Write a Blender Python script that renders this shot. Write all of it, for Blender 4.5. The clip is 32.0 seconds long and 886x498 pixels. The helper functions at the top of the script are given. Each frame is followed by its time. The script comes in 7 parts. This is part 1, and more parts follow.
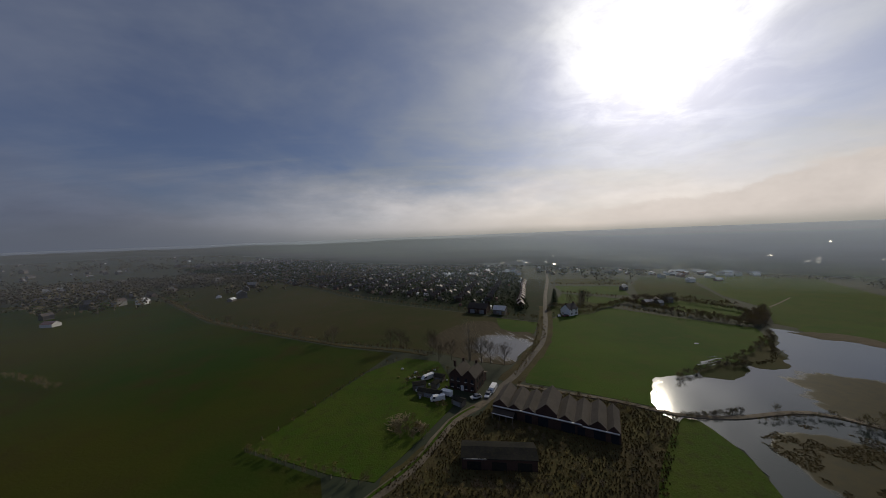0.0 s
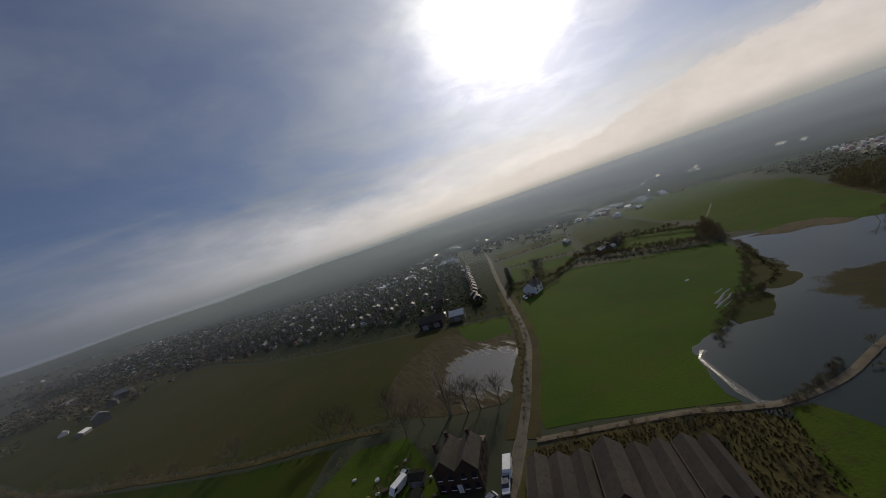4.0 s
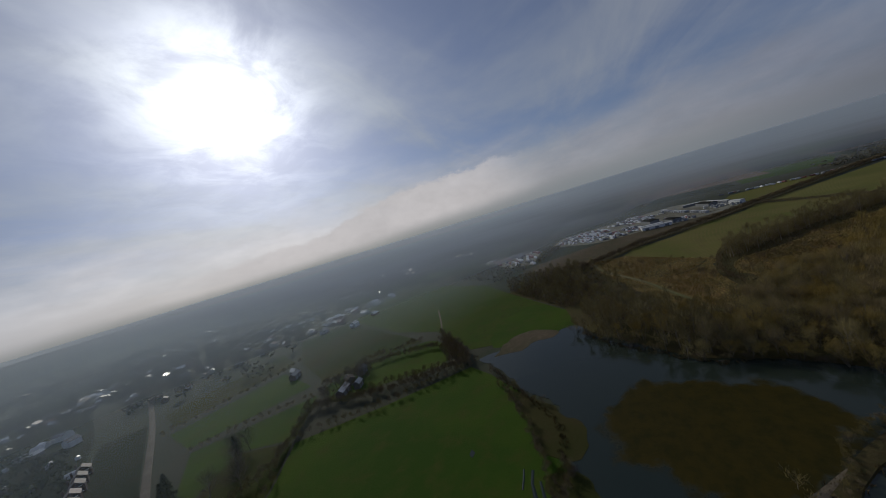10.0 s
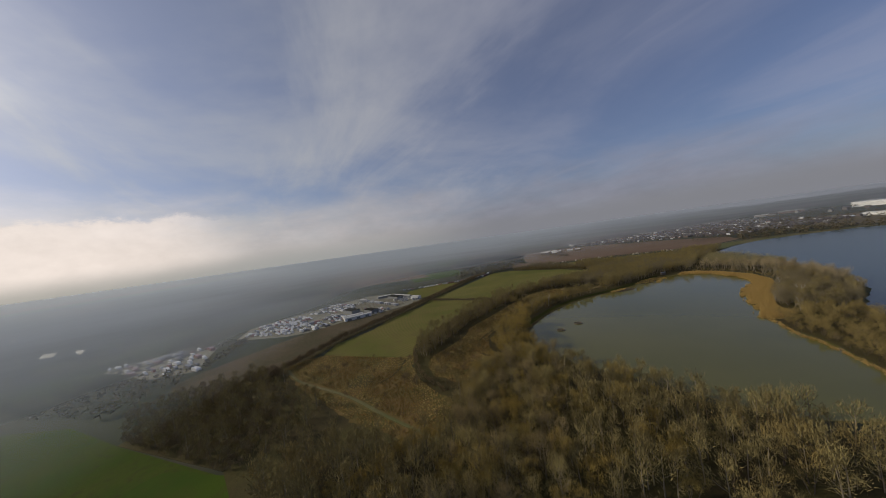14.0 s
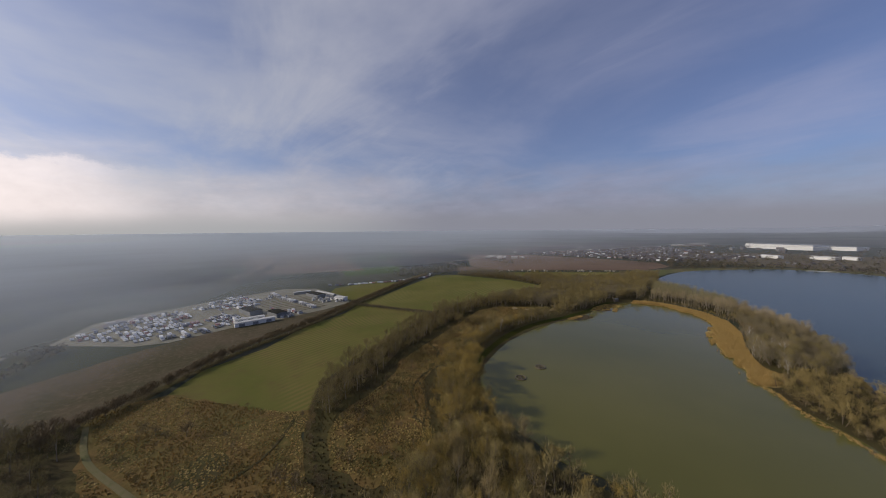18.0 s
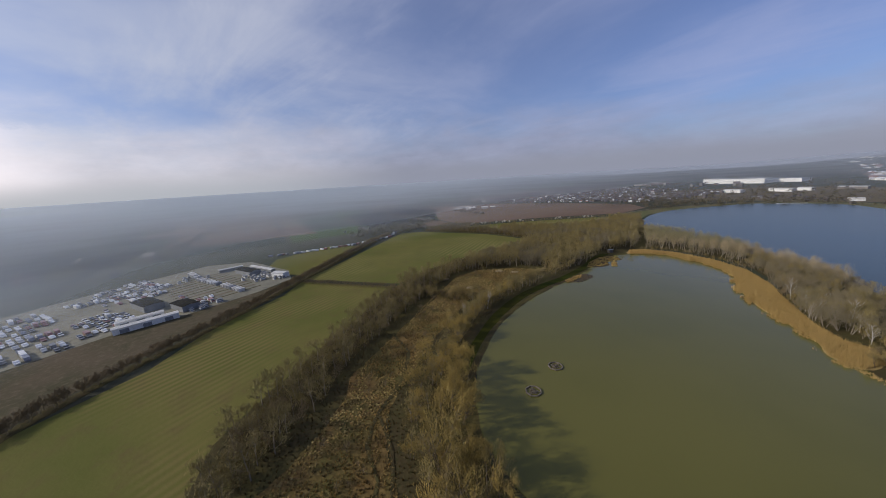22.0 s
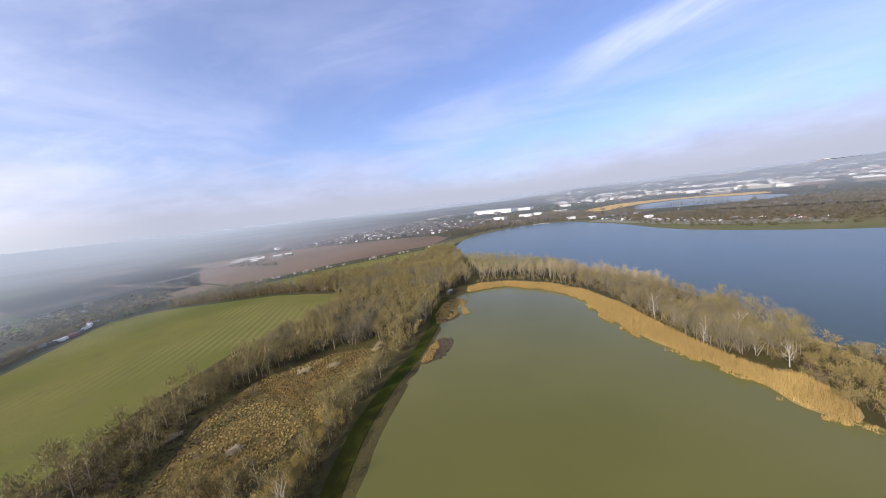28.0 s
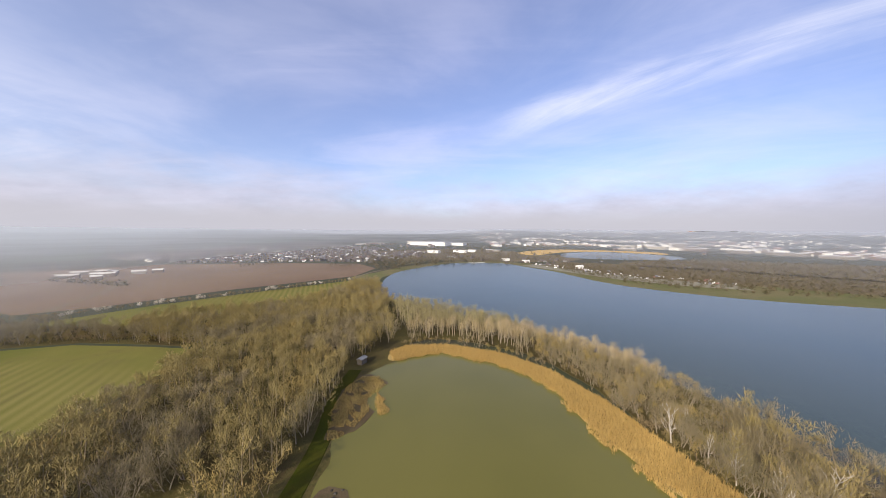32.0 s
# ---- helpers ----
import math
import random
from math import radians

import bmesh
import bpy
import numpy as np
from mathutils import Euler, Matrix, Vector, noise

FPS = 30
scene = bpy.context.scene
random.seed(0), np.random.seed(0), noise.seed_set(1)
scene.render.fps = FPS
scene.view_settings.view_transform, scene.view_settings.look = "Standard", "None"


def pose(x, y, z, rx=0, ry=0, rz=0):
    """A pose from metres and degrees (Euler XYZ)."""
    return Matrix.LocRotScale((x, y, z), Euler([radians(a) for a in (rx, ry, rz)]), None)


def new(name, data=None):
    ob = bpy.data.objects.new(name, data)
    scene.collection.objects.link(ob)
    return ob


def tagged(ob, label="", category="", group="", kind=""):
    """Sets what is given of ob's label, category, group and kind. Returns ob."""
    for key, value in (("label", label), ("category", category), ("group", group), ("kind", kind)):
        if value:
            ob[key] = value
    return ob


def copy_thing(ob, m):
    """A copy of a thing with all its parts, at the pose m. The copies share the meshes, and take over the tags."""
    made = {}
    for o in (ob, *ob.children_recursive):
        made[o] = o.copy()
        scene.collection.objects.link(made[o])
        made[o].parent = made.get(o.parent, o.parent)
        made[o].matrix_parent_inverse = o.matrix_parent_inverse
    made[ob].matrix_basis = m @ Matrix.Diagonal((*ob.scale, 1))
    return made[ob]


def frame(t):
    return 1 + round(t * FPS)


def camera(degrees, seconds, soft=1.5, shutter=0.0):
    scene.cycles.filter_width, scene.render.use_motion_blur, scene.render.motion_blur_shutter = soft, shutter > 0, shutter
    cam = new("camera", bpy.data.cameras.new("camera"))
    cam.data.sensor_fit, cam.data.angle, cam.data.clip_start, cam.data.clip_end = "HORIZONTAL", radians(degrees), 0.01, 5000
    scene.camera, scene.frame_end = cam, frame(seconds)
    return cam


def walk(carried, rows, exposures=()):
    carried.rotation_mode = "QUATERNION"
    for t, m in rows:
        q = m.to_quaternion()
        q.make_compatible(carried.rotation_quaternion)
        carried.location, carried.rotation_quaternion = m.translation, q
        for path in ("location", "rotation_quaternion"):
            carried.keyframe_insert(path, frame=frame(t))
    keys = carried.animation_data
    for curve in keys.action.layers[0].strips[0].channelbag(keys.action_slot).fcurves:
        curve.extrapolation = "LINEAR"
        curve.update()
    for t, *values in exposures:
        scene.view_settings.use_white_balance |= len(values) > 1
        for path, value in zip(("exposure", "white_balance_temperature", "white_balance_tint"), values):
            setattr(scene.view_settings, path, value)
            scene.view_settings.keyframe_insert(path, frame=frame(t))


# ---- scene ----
cam = camera(109.75, 32.0, 0.8)
# seconds, eye in metres, yaw, pitch and lean in degrees
ROWS = [
    (0.0, -0.00, 0.00, 60.00, 0.00, -2.48, 2.18),
    (0.5, 0.19, 6.74, 59.99, -0.60, -2.90, 4.69),
    (1.0, 0.33, 13.42, 59.98, -1.09, -2.98, 6.01),
    (1.5, 0.41, 20.04, 59.99, -1.54, -2.44, 1.93),
    (2.0, 0.52, 26.53, 60.01, -2.02, -1.60, 1.54),
    (2.5, 0.75, 32.97, 60.04, -2.64, -1.71, 4.89),
    (4.5, 6.74, 56.11, 60.15, -14.50, -5.43, 20.85),
    (5.0, 9.74, 62.19, 60.80, -16.14, -0.55, 19.85),
    (5.5, 13.01, 68.25, 61.54, -22.48, 3.57, 16.18),
    (6.0, 16.49, 74.09, 62.37, -27.19, 4.37, 13.71),
    (6.5, 20.18, 79.55, 63.22, -29.01, 4.08, 17.87),
    (7.0, 24.17, 84.65, 64.04, -34.55, 1.75, 20.29),
    (7.5, 28.53, 89.39, 64.78, -37.77, 1.47, 19.17),
    (8.0, 33.36, 93.76, 65.39, -44.06, 1.95, 13.11),
    (8.5, 38.46, 97.80, 65.87, -49.12, 0.75, 16.41),
    (9.0, 43.69, 101.43, 66.24, -53.27, -0.98, 17.59),
    (9.5, 49.04, 104.57, 66.51, -57.85, -2.63, 18.67),
    (10.0, 54.57, 107.29, 66.64, -61.99, -3.96, 16.99),
    (10.5, 60.57, 109.62, 66.55, -67.05, -4.94, 21.58),
    (11.0, 67.58, 111.46, 66.15, -70.57, -6.14, 26.66),
    (11.5, 75.56, 112.65, 65.50, -76.90, -8.07, 26.01),
    (12.0, 83.71, 112.96, 64.86, -83.64, -9.35, 27.67),
    (12.5, 91.56, 112.35, 64.45, -92.32, -7.37, 27.96),
    (13.0, 99.01, 110.91, 64.41, -102.39, -1.28, 21.59),
    (13.5, 106.28, 108.85, 64.70, -109.17, -0.83, 14.09),
    (14.0, 113.41, 106.31, 65.26, -114.11, -1.23, 7.97),
    (14.5, 120.42, 103.44, 66.04, -114.31, -1.69, 8.01),
    (15.0, 127.34, 100.36, 66.97, -117.05, -0.24, 3.71),
    (15.5, 134.16, 97.14, 67.97, -119.96, -0.14, -2.04),
    (17.5, 159.27, 81.92, 71.16, -122.84, -3.33, 1.84),
    (18.0, 165.47, 78.00, 71.16, -124.47, -3.55, 0.52),
    (18.5, 171.64, 74.00, 71.03, -126.13, -3.92, 2.16),
    (19.0, 177.83, 69.89, 70.75, -126.24, -4.18, 2.70),
    (19.5, 184.04, 65.65, 70.34, -124.90, -10.51, 5.78),
    (20.0, 190.26, 61.25, 69.91, -127.95, -10.58, 3.03),
    (20.5, 196.43, 56.76, 69.53, -128.86, -9.40, 2.05),
    (21.0, 202.53, 52.19, 69.21, -128.04, -7.72, 2.11),
    (21.5, 208.53, 47.50, 68.78, -129.74, -7.87, 3.02),
    (22.0, 214.36, 42.63, 68.14, -130.39, -12.47, 3.51),
    (22.5, 219.89, 37.58, 67.14, -131.44, -15.77, 6.43),
    (23.0, 225.27, 32.39, 65.94, -133.00, -13.12, 5.91),
    (23.5, 230.52, 27.06, 64.68, -135.58, -12.17, 4.10),
    (24.0, 235.62, 21.63, 63.47, -137.18, -11.80, 5.99),
    (24.5, 240.47, 16.04, 62.41, -139.33, -12.57, 12.31),
    (25.0, 245.07, 10.12, 61.52, -142.32, -12.50, 18.39),
    (25.5, 249.49, 3.82, 60.87, -146.87, -7.13, 13.07),
    (26.0, 253.80, -2.90, 60.41, -151.02, -5.41, 11.66),
    (26.5, 258.07, -10.05, 60.08, -154.84, -5.22, 7.85),
    (28.5, 269.26, -38.40, 59.86, -167.79, -8.37, 7.82),
    (29.0, 270.93, -46.01, 59.70, -169.78, -6.12, 8.96),
    (29.5, 272.48, -53.63, 59.50, -174.58, -6.55, 7.22),
    (30.0, 273.87, -61.29, 59.36, -176.64, -3.82, 4.81),
    (30.5, 275.08, -68.97, 59.36, -178.33, -1.69, -0.04),
    (31.0, 276.07, -76.64, 59.57, -178.99, -2.54, 0.01),
    (31.5, 276.80, -84.18, 60.04, -180.20, -3.53, -0.09),
    (32.0, 277.40, -91.67, 60.65, -178.56, -3.36, -0.65),
]
# seconds, stops, kelvin, tint: the film's camera brightens and shifts its white on the way
EXPOSURES = [(0, -0.95, 6800, 5), (2, -0.98, 6800, 5), (5, -0.82, 6850, 4), (6, -1.04, 6900, 5), (7, -1.12, 6850, 6), (8, -1.13, 6700, 5), (10, -1.2, 6100, 4), (12, -1.08, 6250, 5), (13, -0.75, 6650, 6), (14, -0.55, 6950, 6), (15, -0.45, 7050, 8), (18, -0.35, 6600, 10), (20, -0.2, 6500, 10), (23, -0.1, 6000, 10), (25, 0.1, 5800, 10), (26, 0.36, 5850, 10), (29, 0.9, 6500, 10), (31, 0.85, 6800, 10), (32, 0.88, 7100, 10)]
walk(cam, [(t, pose(x, y, z, 0, 0, yaw) @ pose(0, 0, 0, 90 + pitch) @ pose(0, 0, 0, 0, 0, -lean)) for t, x, y, z, yaw, pitch, lean in ROWS], EXPOSURES)

# ---- world, sun ----
SUN_AZ, SUN_EL = radians(34.5), radians(26.8)
TO_SUN = Vector((math.sin(SUN_AZ) * math.cos(SUN_EL), math.cos(SUN_AZ) * math.cos(SUN_EL), math.sin(SUN_EL)))
sun = new("sun", bpy.data.lights.new("sun", "SUN"))
sun.data.energy, sun.data.angle, sun.data.color = 3.2, radians(0.9), (1.0, 0.89, 0.74)
sun.matrix_world = Matrix.Translation((0, 0, 300)) @ TO_SUN.to_track_quat("Z", "Y").to_matrix().to_4x4()


class Nodes:
    """Short hand for building node trees."""

    def __init__(self, tree):
        self.tree = tree

    def add(self, kind, **inputs):
        node = self.tree.nodes.new(kind)
        for key, value in inputs.items():
            self.put(node, key, value)
        return node

    def put(self, node, key, value):
        socket = node.inputs[int(key[1:])] if key[0] == "i" and key[1:].isdigit() else node.inputs[key.replace("_", " ")]
        if isinstance(value, bpy.types.NodeSocket):
            self.tree.links.new(value, socket)
        else:
            socket.default_value = value

    def math(self, op, a, b=0.0, clamp=False):
        node = self.add("ShaderNodeMath", i0=a, i1=b)
        node.operation, node.use_clamp = op, clamp
        return node.outputs[0]

    def vec(self, op, a, b=(0, 0, 0)):
        node = self.tree.nodes.new("ShaderNodeVectorMath")
        node.operation = op
        self.put(node, "i0", a)
        self.put(node, "i1", b)
        return node.outputs["Value"] if op == "DOT_PRODUCT" else node.outputs[0]

    def noise(self, vector, scale, detail=4.0, rough=0.55, distort=0.0):
        return self.add("ShaderNodeTexNoise", Vector=vector, Scale=scale, Detail=detail, Roughness=rough, Distortion=distort).outputs["Fac"]

    def ramp(self, fac, *stops):
        node = self.add("ShaderNodeValToRGB", Fac=fac)
        ramp = node.color_ramp
        while len(ramp.elements) < len(stops):
            ramp.elements.new(0.5)
        for el, (at, col) in zip(ramp.elements, stops):
            el.position, el.color = at, (*col, 1) if len(col) == 3 else col
        return node.outputs["Color"]

    def step(self, value, low, high):
        node = self.add("ShaderNodeMapRange", Value=value)
        self.put(node, "From_Min", low)
        self.put(node, "From_Max", high)
        node.interpolation_type = "SMOOTHSTEP"
        return node.outputs[0]

    def mix(self, fac, a, b):
        node = self.tree.nodes.new("ShaderNodeMix")
        node.data_type = "RGBA"
        for socket, value in ((node.inputs[0], fac), (node.inputs[6], a), (node.inputs[7], b)):
            if isinstance(value, bpy.types.NodeSocket):
                self.tree.links.new(value, socket)
            else:
                socket.default_value = (*value, 1) if not isinstance(value, (int, float)) and len(value) == 3 else value
        return node.outputs[2]

    def scale(self, color, by):
        node = self.add("ShaderNodeVectorMath", i0=color)
        node.operation = "SCALE"
        self.put(node, "Scale", by)
        return node.outputs[0]


world = bpy.data.worlds.new("world")
scene.world = world
world.use_nodes = True
world.node_tree.nodes.clear()
W = Nodes(world.node_tree)
way = W.add("ShaderNodeTexCoord").outputs["Generated"]
axes = W.add("ShaderNodeSeparateXYZ", Vector=way)
up = axes.outputs["Z"]
sky = W.add("ShaderNodeTexSky")
sky.sky_type, sky.sun_disc = "NISHITA", False
sky.sun_elevation, sky.sun_rotation = SUN_EL, SUN_AZ
sky.air_density, sky.dust_density, sky.ozone_density = 1.0, 1.2, 2.5
# cloud layer seen in perspective: direction divided by its height
lift = W.math("ADD", W.math("MAXIMUM", up, 0.0), 0.16)
flat = W.add("ShaderNodeCombineXYZ", X=W.math("DIVIDE", axes.outputs["X"], lift), Y=W.math("DIVIDE", axes.outputs["Y"], lift), Z=0.0).outputs[0]
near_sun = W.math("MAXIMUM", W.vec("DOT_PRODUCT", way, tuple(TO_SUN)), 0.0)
toward = W.step(W.vec("DOT_PRODUCT", way, (math.sin(SUN_AZ), math.cos(SUN_AZ), 0.0)), -0.9, 0.95)
turned = W.add("ShaderNodeMapping", Vector=flat)
turned.inputs["Rotation"].default_value, turned.inputs["Scale"].default_value = (0, 0, radians(-25)), (0.35, 1.1, 1.0)
streaks = W.noise(turned.outputs[0], 1.1, 6.0, 0.6, 0.6)
puffs = W.noise(flat, 0.8, 6.0, 0.55, 0.3)
rags = W.noise(flat, 3.2, 6.0, 0.6, 0.5)
veil = W.math("ADD", W.math("MULTIPLY", W.step(streaks, 0.44, 0.70), 0.50), W.math("MULTIPLY", W.step(puffs, 0.38, 0.66), 0.50), True)
veil = W.math("ADD", W.math("ADD", 0.13, W.math("MULTIPLY", toward, 0.12)), W.math("MULTIPLY", veil, W.math("ADD", 0.34, W.math("MULTIPLY", toward, 0.36))))
gap = W.math("ADD", 0.12, W.math("MULTIPLY", W.step(W.math("ADD", W.math("MULTIPLY", rags, 0.75), W.math("MULTIPLY", puffs, 0.45)), 0.46, 0.74), 2.1))
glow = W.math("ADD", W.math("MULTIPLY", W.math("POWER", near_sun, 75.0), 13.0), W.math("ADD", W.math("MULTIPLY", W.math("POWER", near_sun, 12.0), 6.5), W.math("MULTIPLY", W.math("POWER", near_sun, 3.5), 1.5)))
cloud = W.mix(toward, (4.25, 4.35, 6.0), (5.4, 5.5, 5.9))
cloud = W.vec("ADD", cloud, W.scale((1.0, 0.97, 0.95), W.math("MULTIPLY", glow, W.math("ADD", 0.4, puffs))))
color = W.mix(veil, W.vec("MULTIPLY", sky.outputs[0], (0.68, 0.72, 0.97)), cloud)
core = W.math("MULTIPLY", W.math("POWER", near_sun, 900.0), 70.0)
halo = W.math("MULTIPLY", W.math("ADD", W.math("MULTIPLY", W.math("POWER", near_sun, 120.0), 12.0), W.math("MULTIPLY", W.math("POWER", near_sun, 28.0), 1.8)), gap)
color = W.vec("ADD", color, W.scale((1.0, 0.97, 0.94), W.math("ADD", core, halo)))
# cirrus wisps in the south-west
wisp = W.add("ShaderNodeMapping", Vector=flat)
wisp.inputs["Rotation"].default_value = (0, 0, radians(-45))
fibres = W.noise(W.vec("MULTIPLY", wisp.outputs[0], (1.5, 0.45, 1.0)), 1.0, 8.0, 0.66, 1.1)
part_of_sky = W.step(W.vec("DOT_PRODUCT", way, (math.sin(radians(219)) * 0.93, math.cos(radians(219)) * 0.93, 0.36)), 0.82, 0.96)
across = W.add("ShaderNodeSeparateXYZ", Vector=wisp.outputs[0]).outputs["X"]
stray = W.math("MULTIPLY", W.math("SUBTRACT", W.noise(flat, 1.3, 5.0, 0.6), 0.5), 0.34)
aside = W.math("ABSOLUTE", W.math("ADD", W.math("ADD", across, 1.70), stray))
band = W.math("ADD", 0.16, W.math("MULTIPLY", W.math("SUBTRACT", 1.0, W.step(aside, 0.01, 0.22)), 0.84))
color = W.mix(W.math("MULTIPLY", W.math("MULTIPLY", W.math("MULTIPLY", W.step(fibres, 0.34, 0.74), band), part_of_sky), 0.56), color, (5.8, 5.9, 6.7))
# haze bank low over the horizon, its top uneven
rim = W.add("ShaderNodeMapping", Vector=way)
rim.inputs["Scale"].default_value = (3.2, 3.2, 9.0)
edge = W.math("ADD", up, W.math("MULTIPLY", W.math("SUBTRACT", W.noise(rim.outputs[0], 1.0, 7.0, 0.6), 0.5), 0.24))
bank = W.math("SUBTRACT", 1.0, W.step(edge, 0.02, W.math("ADD", 0.19, W.math("MULTIPLY", toward, 0.05))))
sunward = W.math("POWER", W.step(W.vec("DOT_PRODUCT", way, (math.sin(radians(20)), math.cos(radians(20)), 0.0)), 0.15, 0.98), 1.8)
eastward = W.step(W.vec("DOT_PRODUCT", way, (math.sin(radians(72)), math.cos(radians(72)), 0.0)), 0.58, 0.98)
bank_color = W.mix(sunward, W.mix(eastward, (2.8, 2.82, 3.7), (6.2, 5.7, 6.0)), (13.3, 12.0, 11.8))
murk = W.mix(sunward, W.mix(eastward, (2.75, 2.75, 3.2), (5.65, 5.35, 5.6)), (10.3, 9.3, 9.0))
bank_color = W.scale(bank_color, W.math("ADD", 0.72, W.math("MULTIPLY", W.noise(rim.outputs[0], 2.6, 5.0, 0.6), 0.6)))
bank_color = W.mix(W.step(W.math("ADD", up, W.math("MULTIPLY", edge, 0.35)), 0.0, 0.12), murk, bank_color)
color = W.mix(W.math("MULTIPLY", bank, 0.88), color, bank_color)
# a heaped cloud over the haze, highest in the east-north-east
head = W.step(W.vec("DOT_PRODUCT", way, (math.sin(radians(69)), math.cos(radians(69)), 0.0)), 0.86, 0.985)
span = W.step(W.vec("DOT_PRODUCT", way, (math.sin(radians(52)), math.cos(radians(52)), 0.0)), 0.84, 0.96)
lumps = W.add("ShaderNodeMapping", Vector=way)
lumps.inputs["Scale"].default_value = (9.0, 9.0, 15.0)
heap = W.noise(lumps.outputs[0], 1.0, 8.0, 0.66)
top = W.math("ADD", W.math("ADD", 0.062, W.math("MULTIPLY", head, 0.085)), W.math("MULTIPLY", W.math("SUBTRACT", heap, 0.5), 0.10))
cumulus = W.math("SUBTRACT", 1.0, W.step(W.math("SUBTRACT", up, top), -0.010, 0.010))
cumulus = W.math("MULTIPLY", W.math("MULTIPLY", cumulus, span), 0.80)
lit = W.scale((10.9, 9.7, 9.5), W.math("ADD", 0.72, W.math("MULTIPLY", heap, 0.56)))
color = W.mix(cumulus, color, W.mix(W.step(up, -0.01, 0.05), murk, lit))
# the lowest haze melts into the land
melt = W.mix(sunward, W.mix(eastward, (2.75, 2.85, 3.45), (4.3, 4.4, 4.6)), (5.6, 5.35, 5.1))
color = W.mix(W.step(W.math("ADD", up, W.math("MULTIPLY", edge, 0.12)), -0.012, W.math("SUBTRACT", 0.085, W.math("MULTIPLY", sunward, 0.055))), melt, color)
# the north-western sky is clearer and deeper
deep = W.step(W.vec("DOT_PRODUCT", way, (-0.87, 0.5, 0.0)), 0.1, 0.95)
color = W.vec("MULTIPLY", color, W.mix(deep, (1.0, 1.0, 1.0), (0.60, 0.66, 0.76)))
back = W.add("ShaderNodeBackground", Color=color, Strength=0.115)
W.tree.links.new(back.outputs[0], W.add("ShaderNodeOutputWorld").inputs["Surface"])

# ---- materials ----
def material(name, cols, scales=(0.03, 0.6), rough=0.85, bump=0.0, bump_scale=2.0, metal=0.0, spec=0.3, stripes=None, random_cols=None, island=False, coat=0.0):
    """A surface of three colours mixed by a broad and a fine noise; stripes: (metres, degrees, strength, and the scale of the patches in which they show)."""
    m = bpy.data.materials.new(name)
    m.use_nodes = True
    n = Nodes(m.node_tree)
    bsdf = m.node_tree.nodes["Principled BSDF"]
    spot = n.add("ShaderNodeTexCoord").outputs["Object"]
    a, b, c = (list(cols) + [cols[-1]] * 2)[:3]
    broad = n.step(n.noise(spot, scales[0], 5.0, 0.6), 0.35, 0.65)
    fine = n.noise(spot, scales[1], 6.0, 0.7)
    color = n.mix(broad, a, b)
    color = n.mix(n.step(fine, 0.45, 0.75), color, c)
    if stripes:
        turn = n.add("ShaderNodeMapping", Vector=spot)
        turn.inputs["Rotation"].default_value = (0, 0, radians(stripes[1]))
        wave = n.add("ShaderNodeTexWave", Vector=turn.outputs[0], Scale=0.314 / stripes[0], Distortion=1.6, Detail=3.0)
        wave.inputs["Detail Scale"].default_value = 0.4
        color = n.mix(n.math("MULTIPLY", wave.outputs["Fac"], n.math("MULTIPLY", n.step(n.noise(spot, stripes[3], 3.0, 0.5), 0.46, 0.62), stripes[2])), color, tuple(min(1.0, v * 1.45) for v in c))
    if random_cols:
        pick = n.add("ShaderNodeNewGeometry").outputs["Random Per Island"] if island else n.add("ShaderNodeObjectInfo").outputs["Random"]
        stops = [(i / len(random_cols), col) for i, col in enumerate(random_cols)]
        shade = n.ramp(pick, *stops)
        shade.node.color_ramp.interpolation = "CONSTANT"
        color = n.mix(n.math("MULTIPLY", n.step(fine, 0.3, 0.8), 0.35), shade, c)
    n.put(bsdf, "Base Color", color)
    n.put(bsdf, "Roughness", rough)
    n.put(bsdf, "Metallic", metal)
    n.put(bsdf, "Specular IOR Level", spec)
    n.put(bsdf, "Coat Weight", coat)
    if bump:
        relief = n.add("ShaderNodeBump", Height=n.noise(spot, bump_scale, 5.0, 0.65), Strength=bump, Distance=0.3)
        n.put(bsdf, "Normal", relief.outputs[0])
    return m


